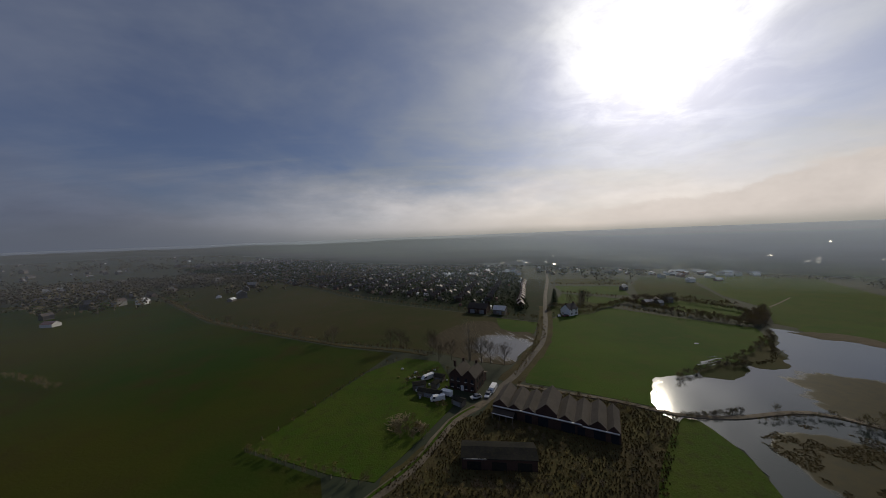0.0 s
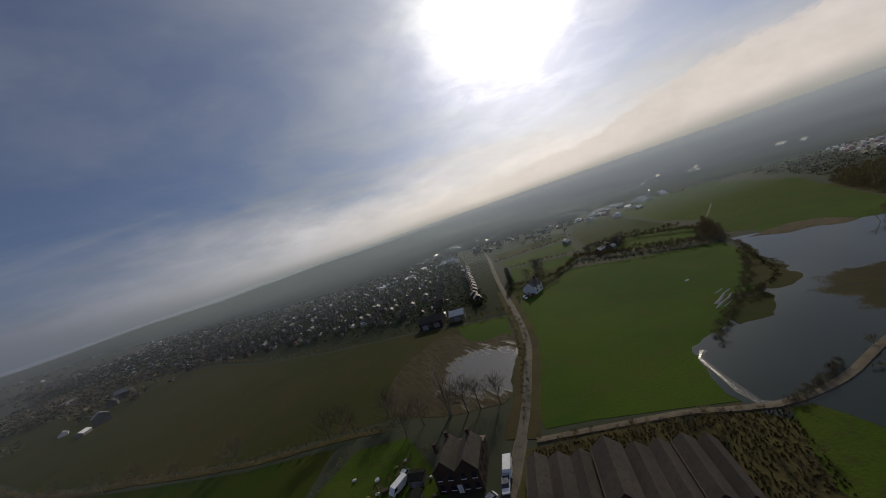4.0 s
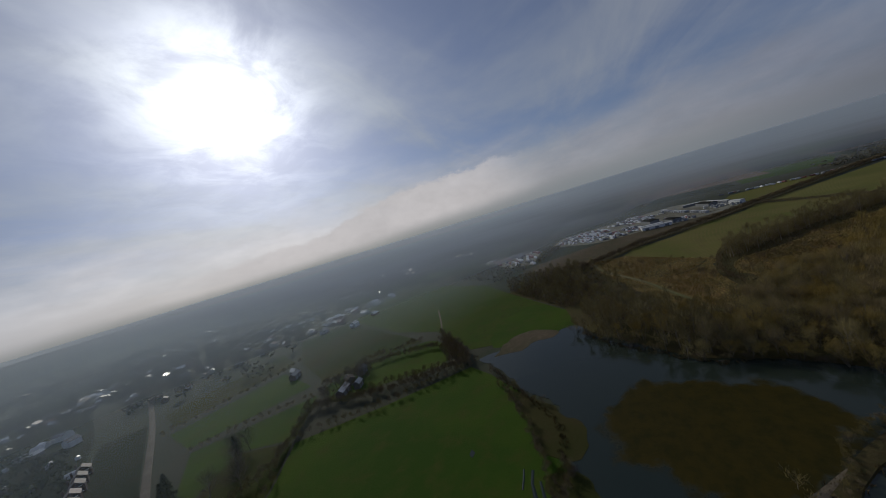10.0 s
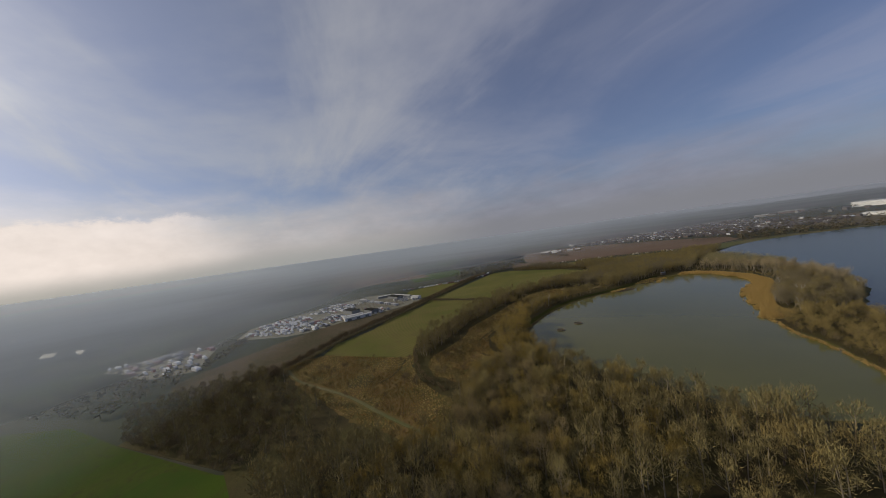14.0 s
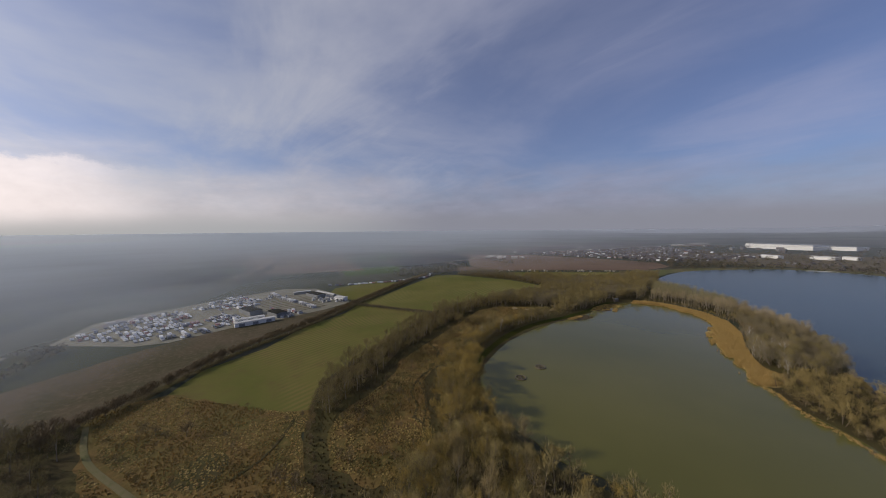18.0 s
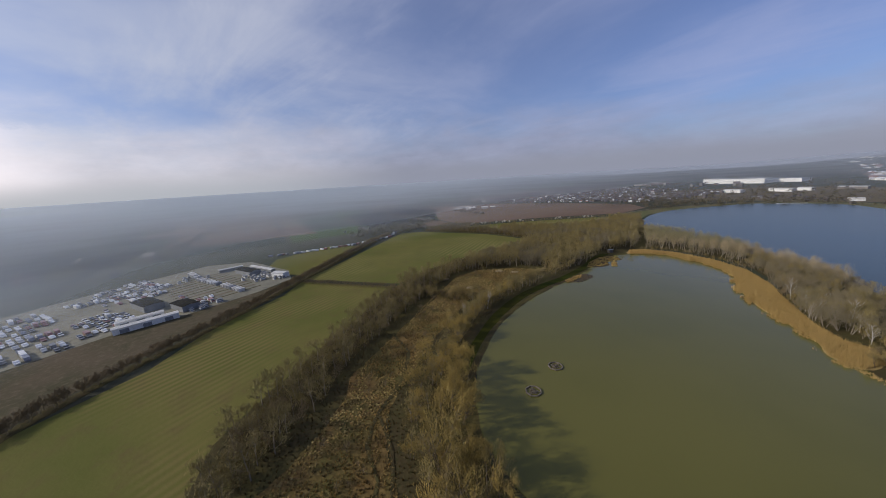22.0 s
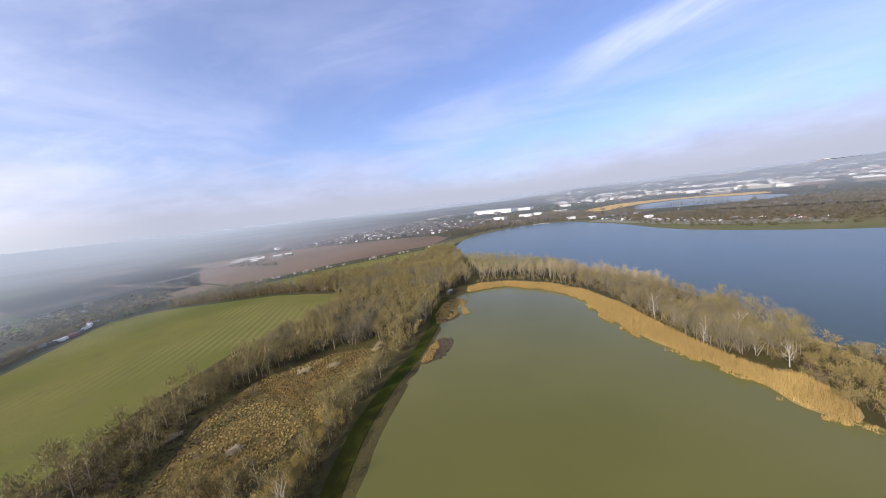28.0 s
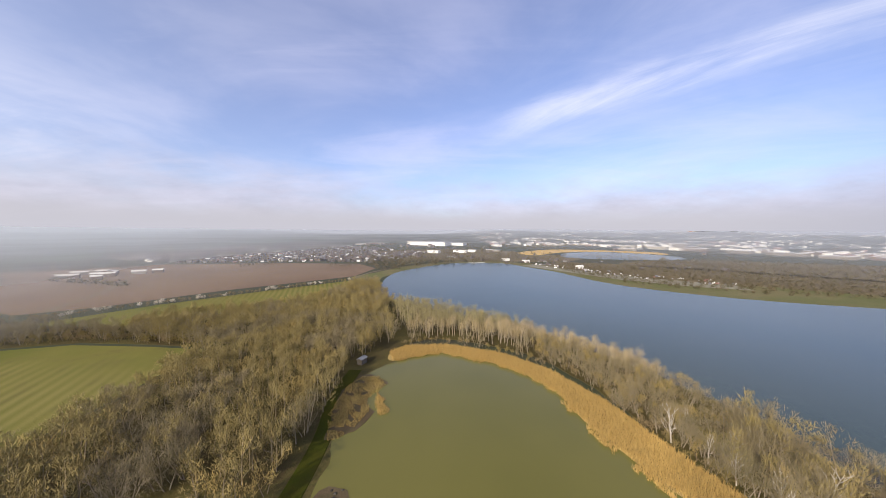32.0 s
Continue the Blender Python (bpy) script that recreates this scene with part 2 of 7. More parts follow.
def water_material(name, deep, shoal, ripple, rough, shoals=()):
    """Still water; shoals (x, y, radius, radius) let drowned brown grass reach the surface, dull and rough."""
    m = bpy.data.materials.new(name)
    m.use_nodes = True
    n = Nodes(m.node_tree)
    bsdf = m.node_tree.nodes["Principled BSDF"]
    spot = n.add("ShaderNodeTexCoord").outputs["Object"]
    color = n.mix(n.step(n.noise(spot, 0.012, 3.0), 0.3, 0.7), deep, shoal)
    shown = 0.0
    for x, y, a, b in shoals:
        off = n.add("ShaderNodeVectorMath", i0=n.vec("MULTIPLY", n.vec("SUBTRACT", spot, (x, y, 0)), (1 / a, 1 / b, 0)))
        off.operation = "LENGTH"
        far = n.math("ADD", off.outputs["Value"], n.math("MULTIPLY", n.math("SUBTRACT", n.noise(spot, 0.07, 6.0, 0.6), 0.5), 1.1))
        grass = n.mix(n.step(n.noise(spot, 0.25, 6.0, 0.7), 0.35, 0.7), (0.040, 0.030, 0.004), (0.022, 0.020, 0.003))
        here = n.math("SUBTRACT", 1.0, n.step(far, 0.84, 1.0))
        color = n.mix(here, color, grass)
        shown = n.math("MAXIMUM", shown, here)
    n.put(bsdf, "Base Color", color)
    n.put(bsdf, "Roughness", n.math("ADD", rough, n.math("MULTIPLY", shown, 0.5)) if shoals else rough)
    if shoals:
        n.put(bsdf, "Specular IOR Level", n.math("SUBTRACT", 0.5, n.math("MULTIPLY", shown, 0.40)))
    n.put(bsdf, "IOR", 1.36 if shoals else 1.33)
    waves = n.math("ADD", n.noise(spot, 0.9, 4.0, 0.6), n.math("MULTIPLY", n.noise(spot, 0.08, 3.0), 2.0))
    n.put(bsdf, "Normal", n.add("ShaderNodeBump", Height=waves, Strength=ripple, Distance=0.12).outputs[0])
    return m


def drowned_mud(name, x, y, a, b, turn):
    """Bare wet mud with shallow water standing in its ruts round one low spot."""
    m = bpy.data.materials.new(name)
    m.use_nodes = True
    n = Nodes(m.node_tree)
    bsdf = m.node_tree.nodes["Principled BSDF"]
    spot = n.add("ShaderNodeTexCoord").outputs["Object"]
    ruts = n.add("ShaderNodeMapping", Vector=spot)
    ruts.inputs["Rotation"].default_value = (0, 0, radians(turn))
    along_ruts = n.vec("MULTIPLY", ruts.outputs[0], (1.0, 0.16, 1.0))
    off = n.add("ShaderNodeVectorMath", i0=n.vec("MULTIPLY", n.vec("SUBTRACT", spot, (x, y, 0)), (1 / a, 1 / b, 0)))
    off.operation = "LENGTH"
    swell = n.math("ADD", n.math("MULTIPLY", n.noise(along_ruts, 0.55, 4.0, 0.6), 1.3), n.math("MULTIPLY", n.noise(spot, 0.10, 5.0, 0.6), 0.9))
    level = n.math("ADD", off.outputs["Value"], n.math("SUBTRACT", swell, 1.1))
    wet = n.math("SUBTRACT", 1.0, n.step(level, 0.62, 0.86))
    mud = n.mix(n.step(n.noise(along_ruts, 0.8, 5.0, 0.65), 0.3, 0.7), (0.040, 0.032, 0.014), (0.075, 0.058, 0.034))
    n.put(bsdf, "Base Color", n.mix(wet, mud, (0.110, 0.098, 0.080)))
    n.put(bsdf, "Roughness", n.math("SUBTRACT", 0.85, n.math("MULTIPLY", wet, 0.68)))
    n.put(bsdf, "Specular IOR Level", n.math("ADD", 0.08, n.math("MULTIPLY", wet, 0.42)))
    relief = n.math("MULTIPLY", n.math("SUBTRACT", 1.0, wet), n.noise(along_ruts, 1.6, 5.0, 0.65))
    n.put(bsdf, "Normal", n.add("ShaderNodeBump", Height=relief, Strength=0.4, Distance=0.25).outputs[0])
    return m


def haze_sheet_material(name):
    """Stand-in for haze in the air, on one sheet: clear here, thicker with distance and towards the east; it scatters
    light up and down.
    """
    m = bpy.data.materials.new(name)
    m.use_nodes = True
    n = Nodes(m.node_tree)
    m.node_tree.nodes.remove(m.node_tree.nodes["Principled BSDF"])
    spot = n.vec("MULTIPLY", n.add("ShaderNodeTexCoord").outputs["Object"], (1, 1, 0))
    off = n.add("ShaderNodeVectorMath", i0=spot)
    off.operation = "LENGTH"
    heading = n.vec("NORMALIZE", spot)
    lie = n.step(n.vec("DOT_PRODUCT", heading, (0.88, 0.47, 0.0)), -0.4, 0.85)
    thicker_ne = n.step(n.vec("DOT_PRODUCT", heading, (0.56, 0.83, 0.0)), 0.86, 0.99)
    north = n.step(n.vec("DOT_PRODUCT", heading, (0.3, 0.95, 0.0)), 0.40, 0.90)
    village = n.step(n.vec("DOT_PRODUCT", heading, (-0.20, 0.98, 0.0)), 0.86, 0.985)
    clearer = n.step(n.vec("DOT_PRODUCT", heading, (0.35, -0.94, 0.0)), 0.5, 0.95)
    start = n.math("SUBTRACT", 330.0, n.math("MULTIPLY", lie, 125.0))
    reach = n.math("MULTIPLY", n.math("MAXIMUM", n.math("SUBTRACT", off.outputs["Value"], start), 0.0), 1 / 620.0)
    thick = n.math("SUBTRACT", n.math("ADD", n.math("ADD", 0.66, n.math("MULTIPLY", lie, 0.85)), n.math("ADD", n.math("MULTIPLY", thicker_ne, 1.0), n.math("ADD", n.math("MULTIPLY", north, 0.60), n.math("MULTIPLY", village, 0.58)))), n.math("MULTIPLY", clearer, 0.25))
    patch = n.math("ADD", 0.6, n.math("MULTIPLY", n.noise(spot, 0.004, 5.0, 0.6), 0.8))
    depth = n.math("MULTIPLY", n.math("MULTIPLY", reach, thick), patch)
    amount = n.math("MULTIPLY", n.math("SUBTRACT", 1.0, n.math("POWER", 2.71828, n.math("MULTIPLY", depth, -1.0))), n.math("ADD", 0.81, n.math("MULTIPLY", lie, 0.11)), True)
    # the stand-in haze is thinned by direction in the north-west
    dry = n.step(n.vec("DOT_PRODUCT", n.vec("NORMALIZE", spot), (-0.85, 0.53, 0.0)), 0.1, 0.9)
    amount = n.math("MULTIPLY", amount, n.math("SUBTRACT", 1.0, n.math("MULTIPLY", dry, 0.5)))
    # haze glow towards the sun is put into paler sheet colours
    haze_color = n.mix(village, n.mix(lie, (0.330, 0.358, 0.405), (0.385, 0.425, 0.460)), (0.470, 0.530, 0.545))
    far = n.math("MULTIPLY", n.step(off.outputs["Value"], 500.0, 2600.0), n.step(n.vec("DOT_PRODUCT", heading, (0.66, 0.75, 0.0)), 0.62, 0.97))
    haze_color = n.mix(far, haze_color, (0.570, 0.605, 0.620))
    over = n.add("ShaderNodeBsdfDiffuse", Color=haze_color).outputs[0]
    under = n.add("ShaderNodeBsdfTranslucent", Color=haze_color).outputs[0]
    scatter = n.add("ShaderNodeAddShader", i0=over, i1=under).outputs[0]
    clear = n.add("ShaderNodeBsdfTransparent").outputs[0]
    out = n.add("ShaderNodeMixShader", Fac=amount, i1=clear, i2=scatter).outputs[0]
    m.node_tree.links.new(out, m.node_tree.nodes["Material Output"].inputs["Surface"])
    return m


FARLAND = material("far_land", [(0.026, 0.036, 0.016), (0.046, 0.044, 0.026), (0.022, 0.034, 0.012)], (0.0045, 0.03), 0.95)
PASTURE = material("pasture", [(0.030, 0.064, 0.004), (0.050, 0.084, 0.006), (0.056, 0.066, 0.010)], (0.02, 0.10), 0.95, 0.5, 1.2, spec=0.1)
PADDOCK = material("paddock_grass", [(0.036, 0.070, 0.004), (0.052, 0.074, 0.007), (0.040, 0.042, 0.010)], (0.06, 0.35), 0.95, 0.6, 1.5, spec=0.1)
WINTER = material("winter_field", [(0.028, 0.036, 0.006), (0.046, 0.042, 0.012), (0.052, 0.040, 0.016)], (0.012, 0.06), 0.95, 0.4, 1.0, spec=0.1)
DULL = material("dull_pasture", [(0.018, 0.040, 0.002), (0.042, 0.043, 0.004), (0.036, 0.030, 0.006)], (0.009, 0.05), 0.95, 0.4, 1.0, spec=0.1)
STUBBLE = material("striped_field", [(0.098, 0.108, 0.022), (0.138, 0.128, 0.034), (0.122, 0.098, 0.034)], (0.016, 0.09), 0.95, 0.5, 0.8, stripes=(3.3, -18.9, 0.85, 0.014), spec=0.1)
STUBBLE_FAR = material("striped_meadow", [(0.102, 0.110, 0.024), (0.140, 0.130, 0.034), (0.118, 0.106, 0.034)], (0.012, 0.07), 0.95, 0.5, 0.8, stripes=(4.6, -23.6, 1.0, 0.009), spec=0.1)
PLOUGH = material("ploughed_earth", [(0.150, 0.105, 0.075), (0.175, 0.125, 0.090), (0.120, 0.085, 0.060)], (0.01, 0.15), 0.95, 0.5, 0.8, stripes=(3.0, 30, 0.3, 0.01), spec=0.1)
ROUGH = material("rough_grass", [(0.105, 0.082, 0.052), (0.072, 0.064, 0.034), (0.140, 0.112, 0.072)], (0.04, 0.4), 0.95, 0.8, 1.2, spec=0.1)
LITTER = material("leaf_litter", [(0.059, 0.045, 0.021), (0.077, 0.065, 0.023), (0.046, 0.049, 0.016)], (0.05, 0.9), 0.95, 0.8, 1.0, spec=0.1)
MUD = material("wet_mud", [(0.070, 0.052, 0.030), (0.095, 0.072, 0.042), (0.058, 0.056, 0.022)], (0.06, 0.5), 0.9, 0.5, 1.2, spec=0.12)
GRAVEL = material("track_gravel", [(0.118, 0.094, 0.062), (0.165, 0.134, 0.092), (0.070, 0.056, 0.034)], (0.10, 0.5), 0.9, 0.5, 3.0)
ROADTOP = material("worn_lane", [(0.088, 0.074, 0.056), (0.124, 0.105, 0.078), (0.048, 0.040, 0.025)], (0.08, 0.4), 0.85, 0.4, 3.0)
CONCRETE = material("yard_concrete", [(0.180, 0.172, 0.126), (0.225, 0.212, 0.158), (0.110, 0.106, 0.080)], (0.03, 0.2), 0.85, 0.2, 1.0)
WETMUD = material("glistening_mud", [(0.040, 0.034, 0.022), (0.055, 0.046, 0.032), (0.028, 0.024, 0.016)], (0.2, 0.8), 0.24, 0.3, 1.5, spec=0.5)
MARSH = material("marsh_floor", [(0.145, 0.092, 0.033), (0.097, 0.083, 0.025), (0.194, 0.133, 0.048)], (0.07, 0.4), 0.95, 0.9, 1.0, spec=0.1)
TAR = material("tarred_roof", [(0.018, 0.018, 0.017), (0.030, 0.028, 0.024), (0.040, 0.040, 0.022)], (0.2, 1.5), 1.0, 0.3, 2.0, spec=0.05)
BRAMBLE = material("bramble", [(0.070, 0.045, 0.019)], (0.05, 0.6), 0.95, random_cols=[(0.132, 0.090, 0.038), (0.112, 0.081, 0.033), (0.091, 0.079, 0.026), (0.150, 0.112, 0.045), (0.104, 0.073, 0.033)], island=True, spec=0.1)
# pink tile, its colours paled to carry the front row's sun glint
GLINT_PINK_TILE = material("glint_pink_tile", [(0.27, 0.20, 0.175)], (0.1, 0.7), 0.6, random_cols=[(0.26, 0.21, 0.19), (0.13, 0.10, 0.085), (0.36, 0.31, 0.29), (0.10, 0.08, 0.07), (0.20, 0.16, 0.14)], spec=0.35)
# pale far roofs; sun glints are put into the whitish base colours too
PALE_ROOFS_GLINTS = material("pale_roofs_and_glints", [(0.6, 0.6, 0.6)], (0.02, 0.2), 0.25, random_cols=[(0.72, 0.72, 0.70), (0.12, 0.10, 0.09), (0.55, 0.54, 0.52), (0.78, 0.78, 0.77), (0.22, 0.10, 0.07)], island=True, spec=0.6)
GARDENS = material("garden_ground", [(0.014, 0.026, 0.007), (0.022, 0.027, 0.010), (0.032, 0.030, 0.018)], (0.02, 0.15), 0.95, spec=0.1)
HEATH = material("bare_heath", [(0.115, 0.092, 0.058), (0.145, 0.115, 0.072), (0.090, 0.088, 0.044)], (0.012, 0.09), 0.95, 0.6, 0.8, spec=0.1)
SHORE = material("shore_grass", [(0.095, 0.100, 0.030), (0.140, 0.120, 0.055), (0.080, 0.090, 0.025)], (0.02, 0.4), 0.95, 0.5, 1.0)
POND_WATER = water_material("pond_water", (0.104, 0.099, 0.022, 1), (0.124, 0.115, 0.027, 1), 0.05, 0.09)
LAKE_WATER = water_material("lake_water", (0.034, 0.052, 0.042, 1), (0.044, 0.060, 0.047, 1), 0.16, 0.22)
FLOOD_WATER = water_material("flood_water", (0.018, 0.027, 0.020, 1), (0.026, 0.033, 0.023, 1), 0.05, 0.07, ((143, 96, 22, 28), (99, 68, 17, 20)))
DROWNED = drowned_mud("flooded_mud", 31, 163, 21, 25, -18)
BARK = material("bark", [(0.150, 0.125, 0.090), (0.213, 0.181, 0.132), (0.094, 0.077, 0.054)], (0.4, 3.0), 0.9, 0.5, 5.0, random_cols=[(0.125, 0.100, 0.072), (0.188, 0.156, 0.108), (0.250, 0.213, 0.156)])
BIRCHBARK = material("pale_bark", [(0.21, 0.18, 0.135), (0.26, 0.225, 0.17), (0.11, 0.09, 0.065)], (0.5, 2.0), 0.85, 0.3, 5.0)
WHITEBARK = material("white_bark", [(0.42, 0.39, 0.34), (0.48, 0.45, 0.40), (0.15, 0.13, 0.11)], (0.6, 2.5), 0.8, 0.3, 5.0)
TWIG = material("twigs", [(0.232, 0.181, 0.082)], (0.2, 1.0), 0.9, random_cols=[(0.295, 0.238, 0.098), (0.348, 0.281, 0.111), (0.261, 0.203, 0.094), (0.370, 0.305, 0.117), (0.319, 0.247, 0.116)], spec=0.15)
TWIG_GOLD = material("willow_twigs", [(0.269, 0.199, 0.043)], (0.2, 1.0), 0.9, random_cols=[(0.319, 0.233, 0.071), (0.369, 0.268, 0.078), (0.275, 0.208, 0.066)], spec=0.15)
TWIG_PALE = material("pale_twigs", [(0.300, 0.236, 0.134)], (0.2, 1.0), 0.9, random_cols=[(0.359, 0.289, 0.167), (0.319, 0.255, 0.142), (0.400, 0.327, 0.201)], spec=0.15)
TWIG_GREY = material("grey_brown_twigs", [(0.150, 0.122, 0.075)], (0.2, 1.0), 0.9, random_cols=[(0.215, 0.180, 0.105), (0.185, 0.152, 0.092), (0.245, 0.205, 0.125), (0.165, 0.142, 0.078)], spec=0.15)
TWIG_DARK = material("dark_twigs", [(0.085, 0.066, 0.045)], (0.2, 1.0), 0.9, random_cols=[(0.150, 0.116, 0.074), (0.185, 0.142, 0.088), (0.125, 0.106, 0.060), (0.165, 0.122, 0.082)], spec=0.15)
FARWOOD = material("far_wood_twigs", [(0.10, 0.08, 0.05)], (0.02, 0.2), 0.95, random_cols=[(0.105, 0.092, 0.055), (0.140, 0.112, 0.074), (0.082, 0.080, 0.042), (0.160, 0.132, 0.086)], island=True, spec=0.1)
REED = material("dry_reed", [(0.431, 0.296, 0.106), (0.490, 0.350, 0.135), (0.333, 0.222, 0.082)], (0.08, 1.0), 0.9, random_cols=[(0.441, 0.300, 0.106), (0.519, 0.370, 0.143), (0.353, 0.236, 0.086), (0.470, 0.321, 0.114), (0.294, 0.217, 0.086)], island=True, spec=0.15)
RUSSET = material("russet_tussock", [(0.291, 0.170, 0.062)], (0.05, 0.6), 0.95, random_cols=[(0.398, 0.270, 0.103), (0.320, 0.215, 0.083), (0.446, 0.330, 0.131), (0.223, 0.200, 0.064)], island=True, spec=0.1)
HUMMOCK = material("tussock_hummock", [(0.194, 0.129, 0.042)], (0.05, 2.2), 0.95, 0.6, 6.0, random_cols=[(0.388, 0.290, 0.105), (0.301, 0.207, 0.075), (0.456, 0.354, 0.144), (0.213, 0.184, 0.055), (0.349, 0.221, 0.083), (0.257, 0.198, 0.066)], island=True, spec=0.1)
TUSSOCK = material("tussock_grass", [(0.262, 0.195, 0.070)], (0.05, 0.6), 0.95, random_cols=[(0.446, 0.330, 0.116), (0.524, 0.400, 0.151), (0.378, 0.274, 0.091), (0.407, 0.270, 0.098), (0.310, 0.265, 0.077)], island=True, spec=0.1)
GARDEN_TREE = material("garden_tree", [(0.034, 0.042, 0.015)], (0.02, 0.2), 0.95, random_cols=[(0.024, 0.045, 0.011), (0.038, 0.042, 0.017), (0.018, 0.039, 0.011), (0.050, 0.056, 0.023)], island=True, spec=0.1)
EVERGREEN = material("evergreen", [(0.020, 0.040, 0.012), (0.030, 0.055, 0.016), (0.040, 0.050, 0.018)], (0.2, 1.5), 0.9, spec=0.2)
ROOF_SHEET = material("weathered_cement_sheet", [(0.042, 0.034, 0.027), (0.062, 0.050, 0.039), (0.026, 0.022, 0.017)], (0.12, 1.2), 0.85, 0.4, 4.0)
BRICK_DARK = material("old_brick", [(0.053, 0.030, 0.022), (0.068, 0.038, 0.027), (0.034, 0.024, 0.019)], (0.25, 2.5), 0.9, 0.4, 6.0)
TILE = material("clay_tile", [(0.105, 0.066, 0.050), (0.140, 0.092, 0.070), (0.070, 0.054, 0.040)], (0.3, 2.0), 0.7, 0.4, 5.0)
SLATE = material("house_slate", [(0.10, 0.09, 0.09)], (0.1, 0.7), 0.75, random_cols=[(0.034, 0.034, 0.037), (0.050, 0.041, 0.036), (0.060, 0.047, 0.040), (0.044, 0.042, 0.043)], spec=0.1)
WALLS = material("house_render", [(0.40, 0.36, 0.31)], (0.1, 0.8), 0.9, random_cols=[(0.13, 0.115, 0.10), (0.10, 0.065, 0.050), (0.30, 0.285, 0.26), (0.11, 0.075, 0.06), (0.15, 0.135, 0.12)])
HOUSE_FAR = material("far_houses", [(0.30, 0.27, 0.25)], (0.02, 0.2), 0.55, random_cols=[(0.085, 0.080, 0.075), (0.060, 0.047, 0.042), (0.20, 0.20, 0.19), (0.055, 0.045, 0.042), (0.095, 0.074, 0.062), (0.065, 0.055, 0.052), (0.085, 0.062, 0.054), (0.050, 0.046, 0.044)], island=True, spec=0.25)
DARKGLASS = material("window_glass", [(0.020, 0.024, 0.030)], (0.5, 2.0), 0.08, spec=0.8)
WHITE = material("white_paint", [(0.74, 0.74, 0.72), (0.80, 0.80, 0.78), (0.55, 0.54, 0.50)], (0.3, 2.0), 0.5, spec=0.5)
CAR_PAINT = material("car_paint", [(0.5, 0.5, 0.5)], (0.5, 3.0), 0.25, random_cols=[(0.74, 0.74, 0.74), (0.05, 0.05, 0.055), (0.35, 0.36, 0.38), (0.66, 0.67, 0.69), (0.08, 0.10, 0.16), (0.22, 0.03, 0.025), (0.78, 0.78, 0.78), (0.14, 0.14, 0.15)], coat=0.6, spec=0.5)
CARS_FAR = material("parked_rows_paint", [(0.5, 0.5, 0.5)], (0.5, 3.0), 0.3, random_cols=[(0.78, 0.78, 0.78), (0.06, 0.06, 0.065), (0.40, 0.41, 0.43), (0.70, 0.70, 0.72), (0.10, 0.11, 0.16), (0.20, 0.05, 0.04), (0.80, 0.80, 0.80)], island=True, coat=0.4)
RUBBER = material("tyre_rubber", [(0.018, 0.018, 0.018)], (1.0, 5.0), 0.8)
SHED_SHEET = material("pale_sheet_roof", [(0.56, 0.55, 0.52), (0.64, 0.63, 0.60), (0.40, 0.38, 0.34)], (0.06, 0.8), 0.45, metal=0.0, spec=0.5)
SHED_GREY = material("grey_cladding", [(0.20, 0.21, 0.22), (0.26, 0.27, 0.28), (0.15, 0.15, 0.15)], (0.05, 0.6), 0.6)
TIMBER = material("grey_timber", [(0.150, 0.125, 0.095), (0.190, 0.165, 0.130), (0.095, 0.080, 0.060)], (0.5, 3.0), 0.9)
BLOSSOM = material("pale_blossom", [(0.50, 0.45, 0.38), (0.58, 0.53, 0.46), (0.30, 0.26, 0.18)], (0.3, 2.0), 0.9)


GROVES = {
    "wood": material("grove_twigs", [(0.215, 0.174, 0.076), (0.278, 0.228, 0.096), (0.175, 0.140, 0.068)], (0.13, 0.9), 0.9, spec=0.1),
    "grove": material("grove_grey_twigs", [(0.195, 0.162, 0.095), (0.235, 0.196, 0.118), (0.155, 0.128, 0.073)], (0.13, 0.9), 0.9, spec=0.1),
    "willow": material("grove_willow_twigs", [(0.260, 0.199, 0.079), (0.290, 0.223, 0.087), (0.212, 0.165, 0.069)], (0.13, 0.9), 0.9, spec=0.1),
    "pole": material("grove_pale_twigs", [(0.233, 0.203, 0.102), (0.277, 0.244, 0.128), (0.183, 0.156, 0.075)], (0.13, 0.9), 0.9, spec=0.1),
    "bush": material("grove_bush_twigs", [(0.177, 0.140, 0.055), (0.216, 0.173, 0.064), (0.142, 0.107, 0.047)], (0.15, 0.9), 0.9, spec=0.1),
    "thicket": material("grove_thorn_twigs", [(0.191, 0.146, 0.082), (0.228, 0.177, 0.096), (0.153, 0.117, 0.063)], (0.15, 0.9), 0.9, spec=0.1),
}


# ---- helpers of this place ----
def part(name, bm, mat, parent=None, label=""):
    """Links a bmesh, or (vertices, faces), as one mesh object under a thing."""
    me = bpy.data.meshes.new(name)
    if isinstance(bm, tuple):
        me.from_pydata(bm[0], [], bm[1])
    else:
        bm.to_mesh(me)
        bm.free()
    me.materials.append(mat)
    ob = new(name, me)
    ob.parent = parent
    if label:
        ob["label"] = label
    return ob


def thing(name, x, y, z=0.0, turn=0.0, **tags):
    ob = new(name)
    ob.matrix_world = pose(x, y, z, 0, 0, turn)
    return tagged(ob, **tags)


